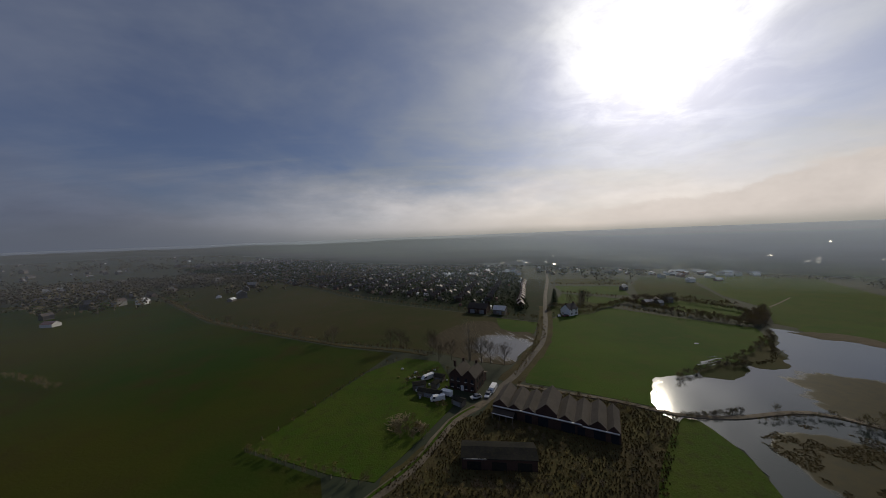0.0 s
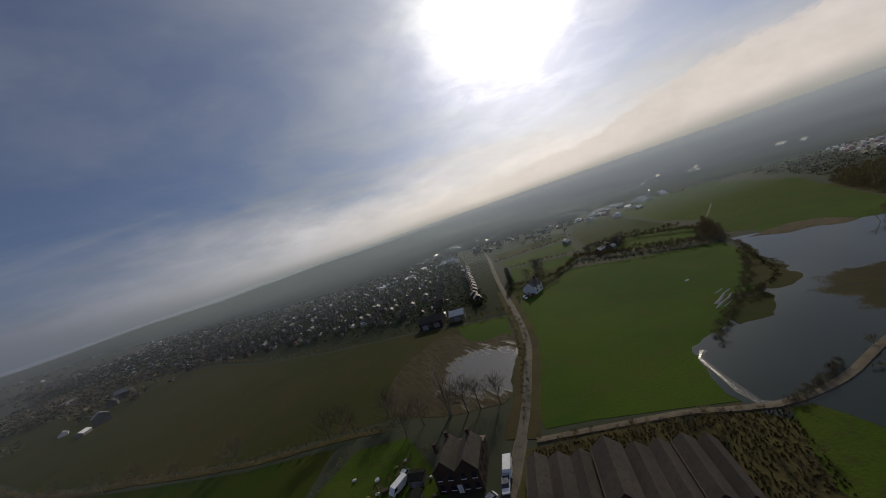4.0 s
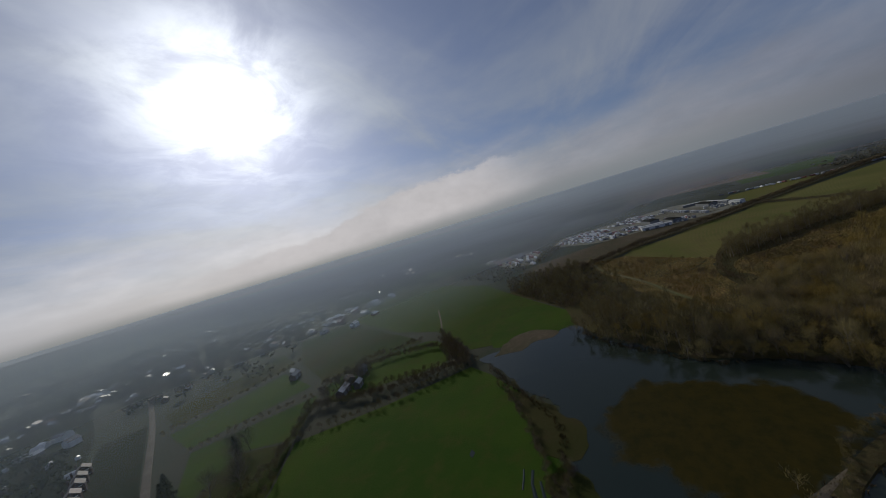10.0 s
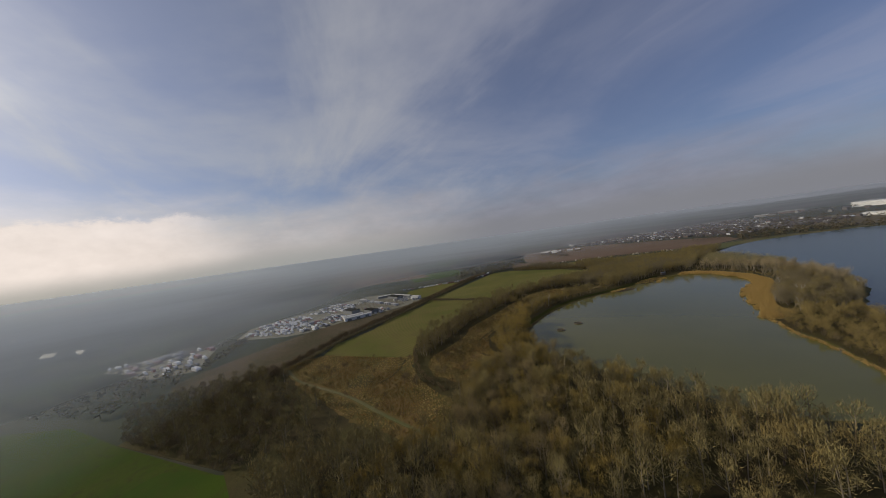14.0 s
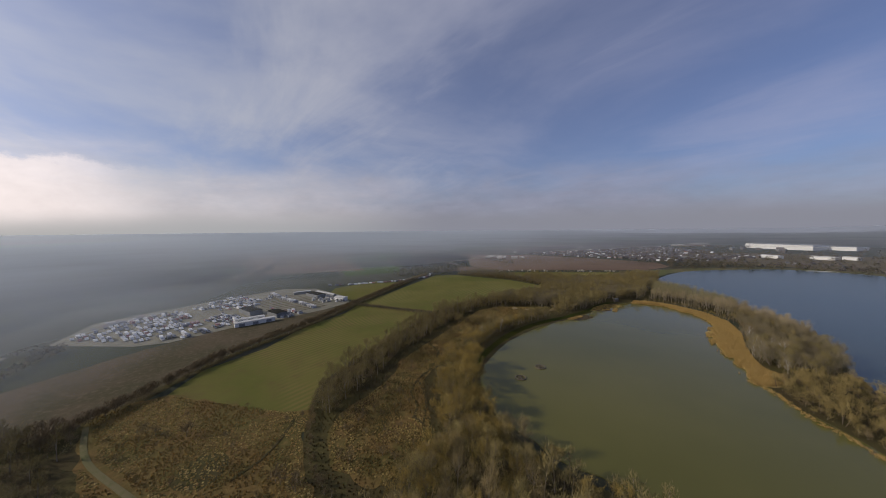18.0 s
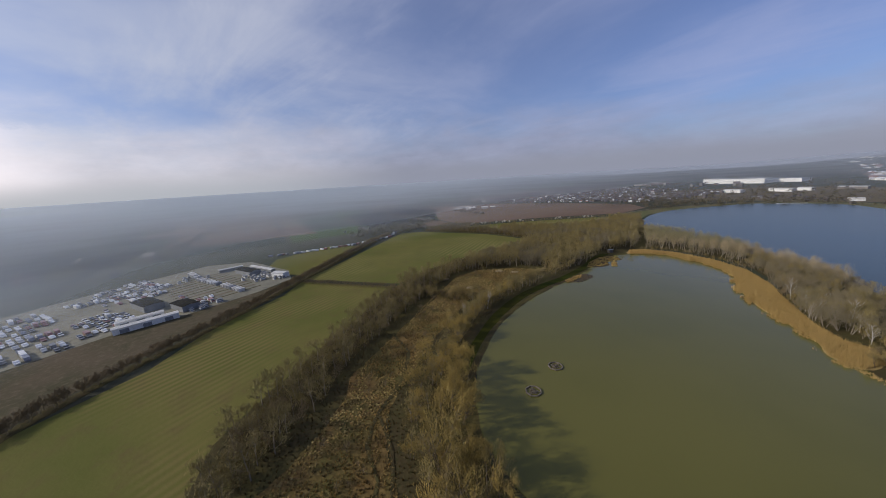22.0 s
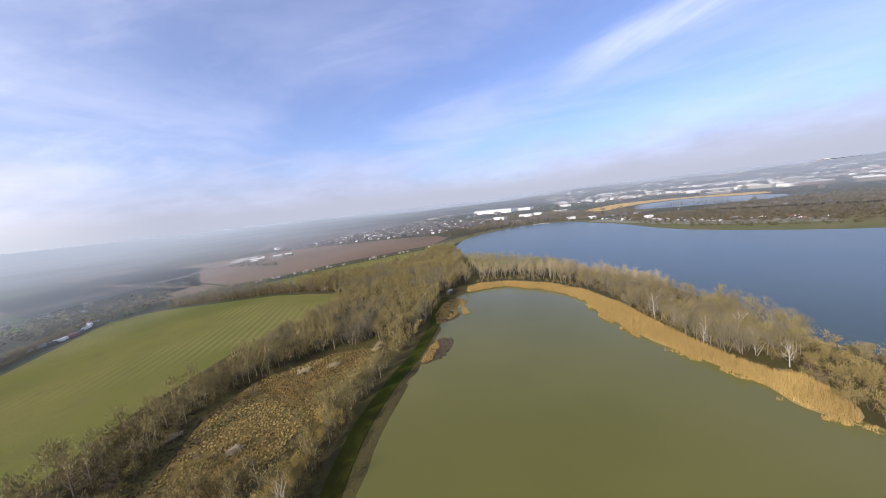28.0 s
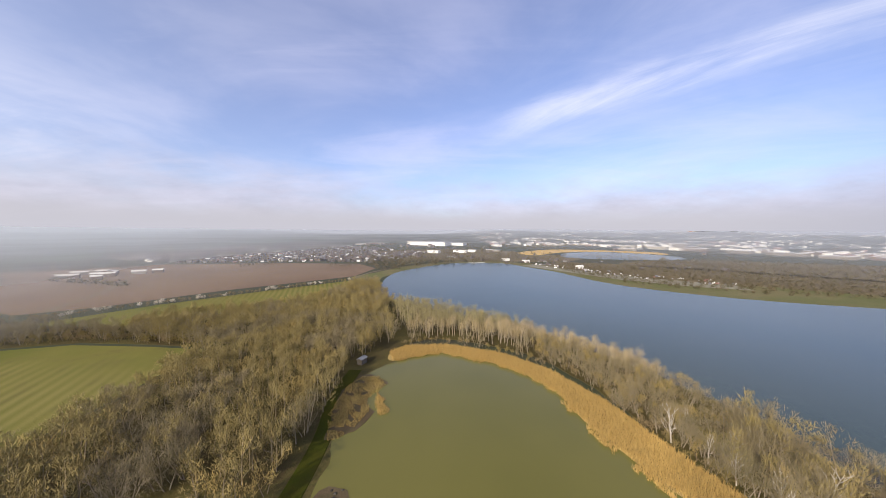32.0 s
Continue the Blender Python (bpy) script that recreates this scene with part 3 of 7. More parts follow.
def rounded(pts, closed=True, step=6.0):
    """A smooth line through the corners of a plan."""
    p = [Vector((*q[:2], 0)) for q in pts]
    count, out = len(p), []
    for i in range(count if closed else count - 1):
        a, b, c, d = (p[(i + k) % count] if closed else p[min(max(i + k, 0), count - 1)] for k in (-1, 0, 1, 2))
        n = max(1, int((c - b).length / step))
        for k in range(n):
            t = k / n
            q = 0.5 * ((2 * b) + (c - a) * t + (2 * a - 5 * b + 4 * c - d) * t * t + (3 * b - a - 3 * c + d) * t ** 3)
            out.append((q.x, q.y))
    if not closed:
        out.append(tuple(p[-1][:2]))
    return out


def sheet(name, pts, z, mat, label, category, ragged=0.0, smooth=True, step=2.5, kind="structure"):
    """A flat piece of land or water with a skirt, laid over the ground."""
    line = rounded(pts, True, step) if smooth else list(pts)
    if ragged:
        def off(x, y, k):
            return ragged * (1.7 * noise.noise((x * 0.11, y * 0.11, k)) + 0.8 * noise.noise((x * 0.4, y * 0.4, k)))
        line = [(x + off(x, y, 3.1), y + off(x, y, 9.7)) for x, y in line]
    bm = bmesh.new()
    verts = [bm.verts.new((x, y, z)) for x, y in line]
    face = bm.faces.new(verts)
    face.normal_update()
    if face.normal.z < 0:
        face.normal_flip()
    low = [bm.verts.new((x, y, -0.3)) for x, y in line]
    for i in range(len(line)):
        j = (i + 1) % len(line)
        bm.faces.new((verts[i], low[i], low[j], verts[j]))
    bmesh.ops.triangulate(bm, faces=[face])
    return tagged(part(name, bm, mat), label, category, kind=kind)


def strip(name, pts, width, z, mat, label, category, kind="structure", ragged=0.0):
    """A road, track or bank along a line, slightly crowned."""
    line = rounded(pts, False, 5.0)
    bm, rows = bmesh.new(), []
    for i, (x, y) in enumerate(line):
        a, b = line[max(i - 1, 0)], line[min(i + 1, len(line) - 1)]
        d = Vector((b[0] - a[0], b[1] - a[1], 0)).normalized()
        side = Vector((-d.y, d.x, 0))
        w = width / 2 * (1 + ragged * noise.noise((x * 0.2, y * 0.2, 1.0)))
        rows.append([bm.verts.new(Vector((x, y, zz)) + side * k * w) for k, zz in ((-1.25, -0.2), (-1, z), (0, z + 0.05), (1, z), (1.25, -0.2))])
    for r, s in zip(rows, rows[1:]):
        for k in range(4):
            bm.faces.new((r[k], s[k], s[k + 1], r[k + 1]))
    bm.normal_update()
    for f in bm.faces:
        if f.normal.z < 0:
            f.normal_flip()
    return tagged(part(name, bm, mat), label, category, kind=kind)


def inside(x, y, poly):
    hit = False
    for (x0, y0), (x1, y1) in zip(poly, poly[1:] + poly[:1]):
        if (y0 > y) != (y1 > y) and x < (x1 - x0) * (y - y0) / (y1 - y0) + x0:
            hit = not hit
    return hit


def spots(poly, gap, rng, holes=(), jitter=0.45):
    """Uneven places inside a plan, about gap metres apart."""
    xs, ys = [p[0] for p in poly], [p[1] for p in poly]
    out, y = [], min(ys)
    while y < max(ys):
        x = min(xs)
        while x < max(xs):
            px, py = x + rng.uniform(-jitter, jitter) * gap, y + rng.uniform(-jitter, jitter) * gap
            if inside(px, py, poly) and not any(inside(px, py, h) for h in holes):
                out.append((px, py))
            x += gap
        y += gap
    return out


def along(pts, gap, rng, spread=0.0):
    line, out, rest = rounded(pts, False, 3.0), [], 0.0
    for (x0, y0), (x1, y1) in zip(line, line[1:]):
        length = math.hypot(x1 - x0, y1 - y0)
        while rest < length:
            t = rest / length
            out.append((x0 + (x1 - x0) * t + rng.uniform(-spread, spread), y0 + (y1 - y0) * t + rng.uniform(-spread, spread)))
            rest += gap * rng.uniform(0.7, 1.3)
        rest -= length
    return out


def soup(name, shapes, places, mat, label, category, kind="stuff", parent=None):
    """One mesh out of many uncountable pieces: places are (shape, x, y, z, turn, wide, high)."""
    vs, fs, base = [], [], 0
    for k, x, y, z, turn, wide, high in places:
        v, f = shapes[k]
        c, s = math.cos(turn) * wide, math.sin(turn) * wide
        vs.append(np.stack([v[:, 0] * c - v[:, 1] * s + x, v[:, 0] * s + v[:, 1] * c + y, v[:, 2] * high + z], 1))
        fs.append(f + base)
        base += len(v)
    me = bpy.data.meshes.new(name)
    me.from_pydata(np.concatenate(vs), [], np.concatenate(fs))
    me.materials.append(mat)
    ob = new(name, me)
    ob.parent = parent
    return tagged(ob, label, category, kind=kind)


def box(bm, x0, x1, y0, y1, z0, z1):
    v = [bm.verts.new((x, y, z)) for z in (z0, z1) for x, y in ((x0, y0), (x1, y0), (x1, y1), (x0, y1))]
    for f in ((0, 3, 2, 1), (4, 5, 6, 7), (0, 1, 5, 4), (1, 2, 6, 5), (2, 3, 7, 6), (3, 0, 4, 7)):
        bm.faces.new([v[i] for i in f])
    return v


def gable(bm, x0, x1, y0, y1, z0, ridge, over=0.3, thick=0.18, along_x=True):
    """A pitched roof of two slabs with its ridge along x or y."""
    def at(x, y, z):
        return bm.verts.new((x, y, z))
    if along_x:
        mid, a, b = (y0 + y1) / 2, y0 - over, y1 + over
        for edge in (a, b):
            drop = (ridge - z0) * over / (mid - y0)
            pts = [(x0 - over, edge, z0 - drop), (x1 + over, edge, z0 - drop), (x1 + over, mid, ridge), (x0 - over, mid, ridge)]
            slab(bm, pts, thick)
    else:
        mid = (x0 + x1) / 2
        for edge in (x0 - over, x1 + over):
            drop = (ridge - z0) * over / (mid - x0)
            pts = [(edge, y0 - over, z0 - drop), (edge, y1 + over, z0 - drop), (mid, y1 + over, ridge), (mid, y0 - over, ridge)]
            slab(bm, pts, thick)


def slab(bm, pts, thick):
    low = [bm.verts.new(p) for p in pts]
    high = [bm.verts.new((p[0], p[1], p[2] + thick)) for p in pts]
    faces = [bm.faces.new(low), bm.faces.new(high)]
    for i in range(len(pts)):
        j = (i + 1) % len(pts)
        faces.append(bm.faces.new((low[i], low[j], high[j], high[i])))
    bmesh.ops.recalc_face_normals(bm, faces=faces)


def gable_ends(bm, x0, x1, y0, y1, z0, ridge, along_x=True):
    """Walls' triangles under a pitched roof, as thin solid wedges."""
    if along_x:
        for x, w in ((x0, 0.2), (x1 - 0.2, 0.2)):
            tri = [(y0, z0), (y1, z0), ((y0 + y1) / 2, ridge)]
            a, b = [bm.verts.new((x, y, z)) for y, z in tri], [bm.verts.new((x + w, y, z)) for y, z in tri]
            wedge(bm, a, b)
    else:
        for y, w in ((y0, 0.2), (y1 - 0.2, 0.2)):
            tri = [(x0, z0), (x1, z0), ((x0 + x1) / 2, ridge)]
            a, b = [bm.verts.new((x, y, z)) for x, z in tri], [bm.verts.new((x, y + w, z)) for x, z in tri]
            wedge(bm, a, b)


def wedge(bm, a, b):
    faces = [bm.faces.new(a), bm.faces.new(b[::-1])] + [bm.faces.new((a[i], b[i], b[(i + 1) % 3], a[(i + 1) % 3])) for i in range(3)]
    bmesh.ops.recalc_face_normals(bm, faces=faces)

# ---- the ground and the pieces of land ----
rim = [(150 + 4750 * math.cos(a * math.tau / 96), -80 + 4750 * math.sin(a * math.tau / 96)) for a in range(96)]
sheet("ground", rim, 0.0, FARLAND, "hazy winter farmland of brown and dull green reaching the horizon", "ground", smooth=False)

def southwest(x, y):
    """1 in the middle of the hilly south-west, 0 outside it."""
    return max(0.0, ((x - 150) * -0.60 + (y + 80) * -0.80) / math.hypot(x - 150, y + 80) - 0.72) / 0.28


def hill_height(x, y):
    """The height of the low hills that ring the horizon."""
    swell = 0.5 + noise.noise((x * 0.0006, y * 0.0006, 4.0)) + 0.35 * noise.noise((x * 0.0021, y * 0.0021, 8.0))
    side = southwest(x, y)
    swell = max(swell, 0.75 * min(1.0, side * 2))
    base = float(np.interp(math.hypot(x - 150, y + 80), (2900, 3300, 3700, 4050, 4350, 4700), (0, 12, 24, 34, 38, 12)))
    return max(0.0, swell) * base * (1 + 1.1 * min(1.0, side * 2)) + 0.4


verts, faces, n = [], [], 180
for ring, radius in enumerate((2900, 3300, 3700, 4050, 4350, 4700)):
    for k in range(n):
        a = k * math.tau / n
        x, y = 150 + radius * math.cos(a), -80 + radius * math.sin(a)
        verts.append((x, y, -2.0 if ring == 0 else hill_height(x, y)))
for r in range(5):
    faces += [(r * n + k, r * n + n + k, r * n + n + (k + 1) % n, r * n + (k + 1) % n) for k in range(n)]
tagged(part("ground_hills", (verts, faces), FARLAND), "low hazy hills of farmland along the horizon", "hills", kind="structure")

LEFT_FIELD = [(-760, -20), (-200, -20), (-28, 20), (-26, 60), (-33, 76), (-59, 87), (-37, 137), (-28, 159), (-61, 171), (-114, 198), (-183, 236), (-321, 348), (-480, 334), (-760, 300)]
sheet("field", LEFT_FIELD, 0.04, DULL, "wide dull green winter pasture", "field", smooth=False)
FAR_FIELD = [(-24, 166), (-61, 178), (-114, 205), (-183, 243), (-321, 355), (-382, 418), (-265, 474), (-158, 381), (-107, 325), (-44, 274), (10, 240), (38, 219), (61, 204), (47, 172), (34, 146), (27, 139), (8, 148), (-8, 160)]
sheet("field", FAR_FIELD, 0.05, WINTER, "olive brown winter field below the houses", "field", smooth=False)
sheet("field", [(36, 219), (61, 204), (52, 182), (33, 190)], 0.06, PASTURE, "small green corner of grass beside the lane", "field", smooth=False)
sheet("mud_flooded", [(-10, 172), (2, 198), (22, 214), (34, 207), (36, 192), (50, 184), (50, 172), (41, 156), (34, 146), (26, 141), (8, 149)], 0.07, DROWNED, "shallow flood water lying raggedly on bare rutted mud", "mud", 1.6)
PADDOCK_PLAN = [(-59, 88), (-36, 137), (-20, 152), (-4, 146), (2, 124), (2, 108), (-8, 91), (-19, 74), (-31, 77)]
sheet("field", PADDOCK_PLAN, 0.08, PADDOCK, "bright green sunlit paddock behind the farmhouse", "field", smooth=False)
SCRUB_YARD = [(-20, 68), (1, 97), (12, 103), (24, 118), (60, 104), (73, 96), (44, 62), (25, 35), (-22, 40)]
sheet("rough_ground", SCRUB_YARD, 0.09, LITTER, "brown overgrown ground of brambles and rubble round the barns", "rough ground", 1.0)
RIGHT_FIELD = [(33, 131), (45, 153), (57, 174), (71, 210), (80, 217), (104, 221), (125, 236), (150, 206), (178, 177), (171, 165), (155, 145), (146, 134), (127, 130), (106, 119), (90, 120), (80, 118), (72, 100), (60, 107), (42, 117), (31, 122)]
sheet("field", RIGHT_FIELD, 0.06, PASTURE, "smooth vivid green pasture between lane and flood water", "field", smooth=False)
sheet("field", [(43, 62), (73, 95), (77, 82), (74, 70), (66, 55), (50, 42)], 0.12, PADDOCK, "green corner of pasture beside the lower flood", "field")
sheet("garden", [(72, 216), (83, 246), (116, 264), (125, 238), (104, 222), (80, 218)], 0.07, DULL, "lawn and garden round the lane cottage", "garden", smooth=False)
sheet("field", [(86, 250), (113, 297), (157, 260), (127, 239), (117, 264)], 0.05, PASTURE, "small hedged green meadow beyond the cottage", "field", smooth=False)
sheet("field", [(115, 304), (121, 341), (182, 324), (166, 276)], 0.05, PASTURE, "narrow green meadow", "field", smooth=False)
sheet("field", [(128, 352), (136, 390), (215, 372), (196, 330)], 0.05, DULL, "dull green meadow in the haze", "field", smooth=False)
sheet("field", [(152, 240), (164, 224), (184, 194), (206, 207), (212, 222), (190, 250), (165, 262)], 0.06, PASTURE, "oval green paddock inside thick hedges", "field", smooth=True)
sheet("field", [(196, 184), (226, 216), (236, 262), (280, 350), (340, 372), (385, 320), (330, 220), (290, 187), (240, 142), (213, 138), (205, 150)], 0.05, PADDOCK, "large hazy green pasture beyond the flood", "field", smooth=False)
sheet("field", [(196, 172), (222, 178), (250, 166), (248, 152), (228, 132), (203, 130), (207, 146), (198, 160)], 0.066, PASTURE, "bright green strip of wet grass along the flood", "field", 1.5)
sheet("field", [(170, 270), (190, 254), (214, 226), (232, 262), (276, 352), (240, 380), (200, 330)], 0.04, DULL, "dull hazy pasture behind the farm", "field", smooth=False)
strip("track_pale", [(231, 220), (252, 232), (275, 246)], 1.1, 0.09, GRAVEL, "short straight pale track across the pasture", "track")

sheet("garden", [(62, 206), (72, 216), (79, 242), (94, 296), (126, 386), (108, 400), (70, 300), (40, 262), (-40, 305), (-180, 415), (-262, 484), (-158, 384), (-107, 328), (-44, 277), (10, 243), (38, 222)], 0.045, GARDENS, "dark gardens and rough edges along the village", "garden", smooth=False)

# flood and its banks
FLOOD = [(68, 100), (80, 119), (92, 123), (127, 129), (147, 133), (158, 147), (173, 160), (186, 176), (196, 153), (204, 147), (213, 132), (199, 124), (186, 106), (176, 93), (173, 80), (172, 68), (164, 54), (150, 36), (128, 8), (96, 12), (72, 40), (68, 62), (75, 72), (77, 82), (72, 92)]
sheet("water_flood", FLOOD, 0.10, FLOOD_WATER, "wide still flood water lying over meadows, mirroring the sky", "water", 1.5)
for plan in ([(160, 153), (150, 139), (144, 129), (134, 126), (127, 128), (130, 137), (146, 146)], [(121, 135), (123, 125), (110, 117), (101, 121), (104, 127), (113, 131)]):
    sheet("grass_spit", plan, 0.14, WINTER, "low brown green tongue of rough grass in the flood", "grass", 1.8)
strip("bank_track", [(27, 120), (45, 112), (60, 105), (72, 97), (88, 94), (113, 95), (126, 84), (133, 76)], 1.7, 0.35, GRAVEL, "pale narrow gravel track along the bank between the floods", "track")
strip("causeway", [(124, 83), (133, 76), (142, 67), (155, 58), (166, 52)], 3.2, 0.45, LITTER, "narrow tussocky causeway through the flood", "causeway", ragged=0.6)
strip("bank_path", [(168, 56), (160, 51), (154, 44), (147, 36), (138, 22)], 2.0, 0.3, LITTER, "worn path along the flood bank under the trees", "path", ragged=0.5)

strip("wet_margin", [(83, 119), (79, 117), (75, 109), (71, 99), (75, 95), (82, 94)], 1.8, 0.13, WETMUD, "wet glistening mud along the flood's tip", "mud", ragged=0.9)
sheet("mud_patch", [(212, 160), (210, 143), (200, 147), (190, 157), (186, 166), (197, 166)], 0.135, ROUGH, "brown muddy margin where pasture meets flood", "mud", 3.0)
sheet("water_puddle", [(126, 156), (127, 157.5), (129, 157.5), (128, 156)], 0.085, FLOOD_WATER, "small puddle shining in the green pasture", "water", 0.4)
for line, wide in (([(108, 132), (112, 133.2), (117, 134), (121, 135.6)], 0.8), ([(111, 134.2), (115, 135.4), (120, 137.4), (124, 138)], 1.2), ([(110, 130.8), (114, 131.4), (117, 132.4)], 0.5), ([(118, 139.4), (121, 139.8), (124, 140.4)], 0.6)):
    strip("water_puddle", line, wide, 0.085, FLOOD_WATER, "thin ragged puddle in a wheel rut of the pasture", "water", ragged=0.9)

# lane
LANE = [(-32, 54), (-18, 70), (-9, 80), (1, 98), (13, 109), (24, 123), (32, 134), (42, 150), (53, 169), (66, 204), (80, 248), (97, 298), (129, 388), (170, 520), (230, 720)]
strip("verge", LANE[5:11], 8.6, 0.10, LITTER, "brown rough verges beside the lane", "verge", ragged=0.3)
strip("road", LANE[4:], 2.8, 0.16, ROADTOP, "straight worn pale lane leading to the houses", "road")
strip("farm_track", LANE[:6], 3.3, 0.15, GRAVEL, "rutted earth farm track with a green crown", "track", ragged=0.4)
strip("grass_crown", [(-30, 57), (-18, 71), (-9, 81), (1, 99), (9, 106)], 0.9, 0.23, PADDOCK, "green grass strip between the wheel ruts", "grass", ragged=0.6)
# dark strip painted on the ground as the long hedge's shadow
strip("ditch", [(322, 131), (364, 95), (384, 73), (409, 38), (459, -24), (537, -118), (570, -165)], 5.0, 0.10, LITTER, "dark ground strip painted as the hedge's shadow", "ditch", ragged=0.4)
strip("ditch", [(-321, 352), (-183, 240), (-114, 202), (-61, 175), (-27, 163), (-10, 155)], 2.4, 0.12, LITTER, "brown field ditch with rough banks", "ditch", ragged=0.5)

# east side: scrub, striped fields, yard
FIELD_A = [(292, 56), (317, 43), (331, 24), (360, -20), (385, -55), (390, -61), (454, -21), (432, -2), (409, 37), (380, 62), (364, 92), (339, 105), (315, 82)]
sheet("field", FIELD_A, 0.06, STUBBLE, "long green field with fine drilled rows", "field", smooth=False)
FIELD_B = [(392, -66), (458, -25), (500, -85), (544, -148), (574, -190), (556, -212), (528, -222), (470, -243), (430, -243), (399, -241), (395, -195), (396, -141), (398, -100)]
sheet("field", FIELD_B, 0.06, STUBBLE_FAR, "yellowish green field with mown stripes", "field", smooth=False)
sheet("field", [(520, -10), (474, -24), (540, -112), (575, -90), (556, -28)], 0.06, STUBBLE_FAR, "narrow wedge of pale grass beside the hedge", "field", smooth=False)
sheet("rough_ground", [(330, 128), (364, 98), (388, 76), (414, 40), (452, -14), (462, -18), (456, 8), (444, 48), (441, 78), (428, 110), (400, 150), (360, 190), (322, 160)], 0.05, ROUGH, "reddish brown rough strip between hedge and yard", "rough ground", 1.0)
YARD = [(428, 112), (441, 78), (444, 48), (456, 8), (470, -18), (500, -24), (568, -8), (588, 25), (560, 90), (535, 140), (516, 168), (466, 175), (432, 130)]
sheet("pavement", YARD, 0.08, CONCRETE, "wide pale hard yard full of parked cars", "yard", smooth=False)
FLOOR = "brown leaf litter and bramble under bare trees"
BELT = [(214, 132), (200, 122), (187, 105), (176, 92), (173, 70), (164, 52), (150, 34), (128, 5), (142, -20), (168, -11), (200, -6), (218, 0), (240, -1), (257, -4), (270, 20), (258, 64), (300, 84), (338, 107), (326, 124), (335, 152), (290, 186), (240, 140)]
sheet("wood_floor", BELT, 0.11, LITTER, FLOOR, "woodland floor", 0.6, False)
sheet("wood_floor", [(257, -5), (277, -20), (291, -37), (301, -61), (309, -93), (305, -128), (304, -150), (408, -150), (402, -100), (390, -66), (384, -54), (329, 27), (314, 46), (289, 57), (256, 65), (268, 20)], 0.115, LITTER, FLOOR, "woodland floor", 0.0, False)
sheet("wood_floor", [(303, -149), (302, -172), (302, -230), (298, -262), (334, -366), (345, -396), (362, -446), (380, -420), (389, -336), (440, -298), (474, -270), (533, -268), (575, -238), (556, -217), (500, -236), (470, -246), (430, -246), (398, -243), (393, -195), (395, -149)], 0.12, LITTER, FLOOR, "woodland floor", 0.0, False)
CLEARING = [(282, 48), (297, 22), (304, 13), (320, -4), (328, -20), (346, -52), (358, -76), (369, -98), (370, -124), (352, -144), (336, -150), (330, -130), (334, -100), (333, -74), (314, -34), (302, -14), (291, 3), (276, 12), (262, 18), (250, 28), (243, 45), (255, 54), (268, 54)]
sheet("rough_ground", CLEARING, 0.16, MARSH, "tawny tussocky clearing of dead grass", "rough ground", 1.5)
TUSSOCKS_N = [(338, 124), (317, 122), (297, 117), (262, 105), (236, 94), (214, 76), (226, 60), (249, 62), (263, 63), (277, 61), (292, 54), (299, 63), (318, 81), (341, 102)]
sheet("rough_ground", TUSSOCKS_N, 0.16, MARSH, "tawny tussocky marsh with dark hollows", "rough ground", 1.5)
TRODDEN = [(330, 124), (304, 117), (268, 97), (240, 86), (211, 74)]
strip("path_grass", TRODDEN, 1.6, 0.28, SHORE, "straight pale grassy path through the tussocks", "path")
# bare bank in a darker brown, with its shade painted in
strip("bank_mud", [(287, -31), (294, -44), (300, -57), (306, -77), (309.5, -100), (310, -124)], 2.6, 0.235, LITTER, "bare brown bank along the pond, shade put into its colour", "bank", ragged=0.5)
strip("path_grass", [(289, -26), (299, -48), (309, -72), (315, -100), (315, -126), (313, -142), (313, -160), (314, -178), (318, -200), (318, -222)], 5.0, 0.22, DULL, "mown green path between trees and pond", "path")

strip("ditch", [(291, 7), (277, 11), (266, 18), (261, 22)], 0.9, 0.30, LITTER, "dark winding gully through the clearing", "ditch", ragged=0.7)
strip("ditch", [(372, -100), (352, -66), (340, -42), (330, -24), (314, -20), (298, -5), (292, 6), (283, 15), (272, 18), (266, 23), (261, 22), (256, 24), (250, 29), (246, 34)], 1.2, 0.30, LITTER, "dark winding gully through the clearing", "ditch", ragged=0.7)
strip("ditch", [(292, 60), (282, 66), (274, 73), (270, 81)], 1.0, 0.30, LITTER, "thin dark gully through the tussocks", "ditch", ragged=0.7)
sheet("bracken_patch", [(278, 95), (286, 90), (285, 82), (276, 81), (271, 87)], 0.2, LITTER, "flat patch of dark reddish bracken", "bracken", 1.2)

# pond, reeds, spit and lake
POND = [(138, -34), (154, -19), (168, -13), (186, -11), (205, -8), (220, -3), (242, -3), (257, -6), (277, -20), (291, -40), (301, -61), (309, -93), (310, -118), (309, -130), (308, -140), (308, -156), (309, -171), (313, -189), (314, -212), (303, -230), (280, -250), (250, -235), (233, -214), (228, -191), (221, -170), (211, -151), (200, -136), (196, -121), (182, -101), (168, -90), (148, -68), (134, -50)]
sheet("water_pond", POND, 0.20, POND_WATER, "still murky olive green pond", "water", 0.8)
LAKE = [(334, -366), (346, -398), (356, -445), (356, -530), (322, -606), (286, -660), (250, -684), (206, -688), (172, -676), (150, -632), (118, -570), (93, -478), (60, -428), (-2, -384), (-79, -357), (-190, -335), (-330, -260), (-300, -120), (-120, -70), (60, -60), (124, -78), (146, -106), (170, -150), (178, -182), (184, -212), (205, -250), (262, -304)]
sheet("water_lake", LAKE, 0.16, LAKE_WATER, "large open blue grey lake", "water", 1.0)
SPIT = [(303, -246), (316, -300), (346, -394), (332, -366), (262, -302), (206, -248), (186, -212), (180, -182), (172, -150), (148, -107), (128, -80), (136, -52), (150, -70), (170, -92), (184, -103), (198, -122), (200, -136), (212, -156), (216, -190), (224, -218), (240, -244), (276, -262), (296, -258)]
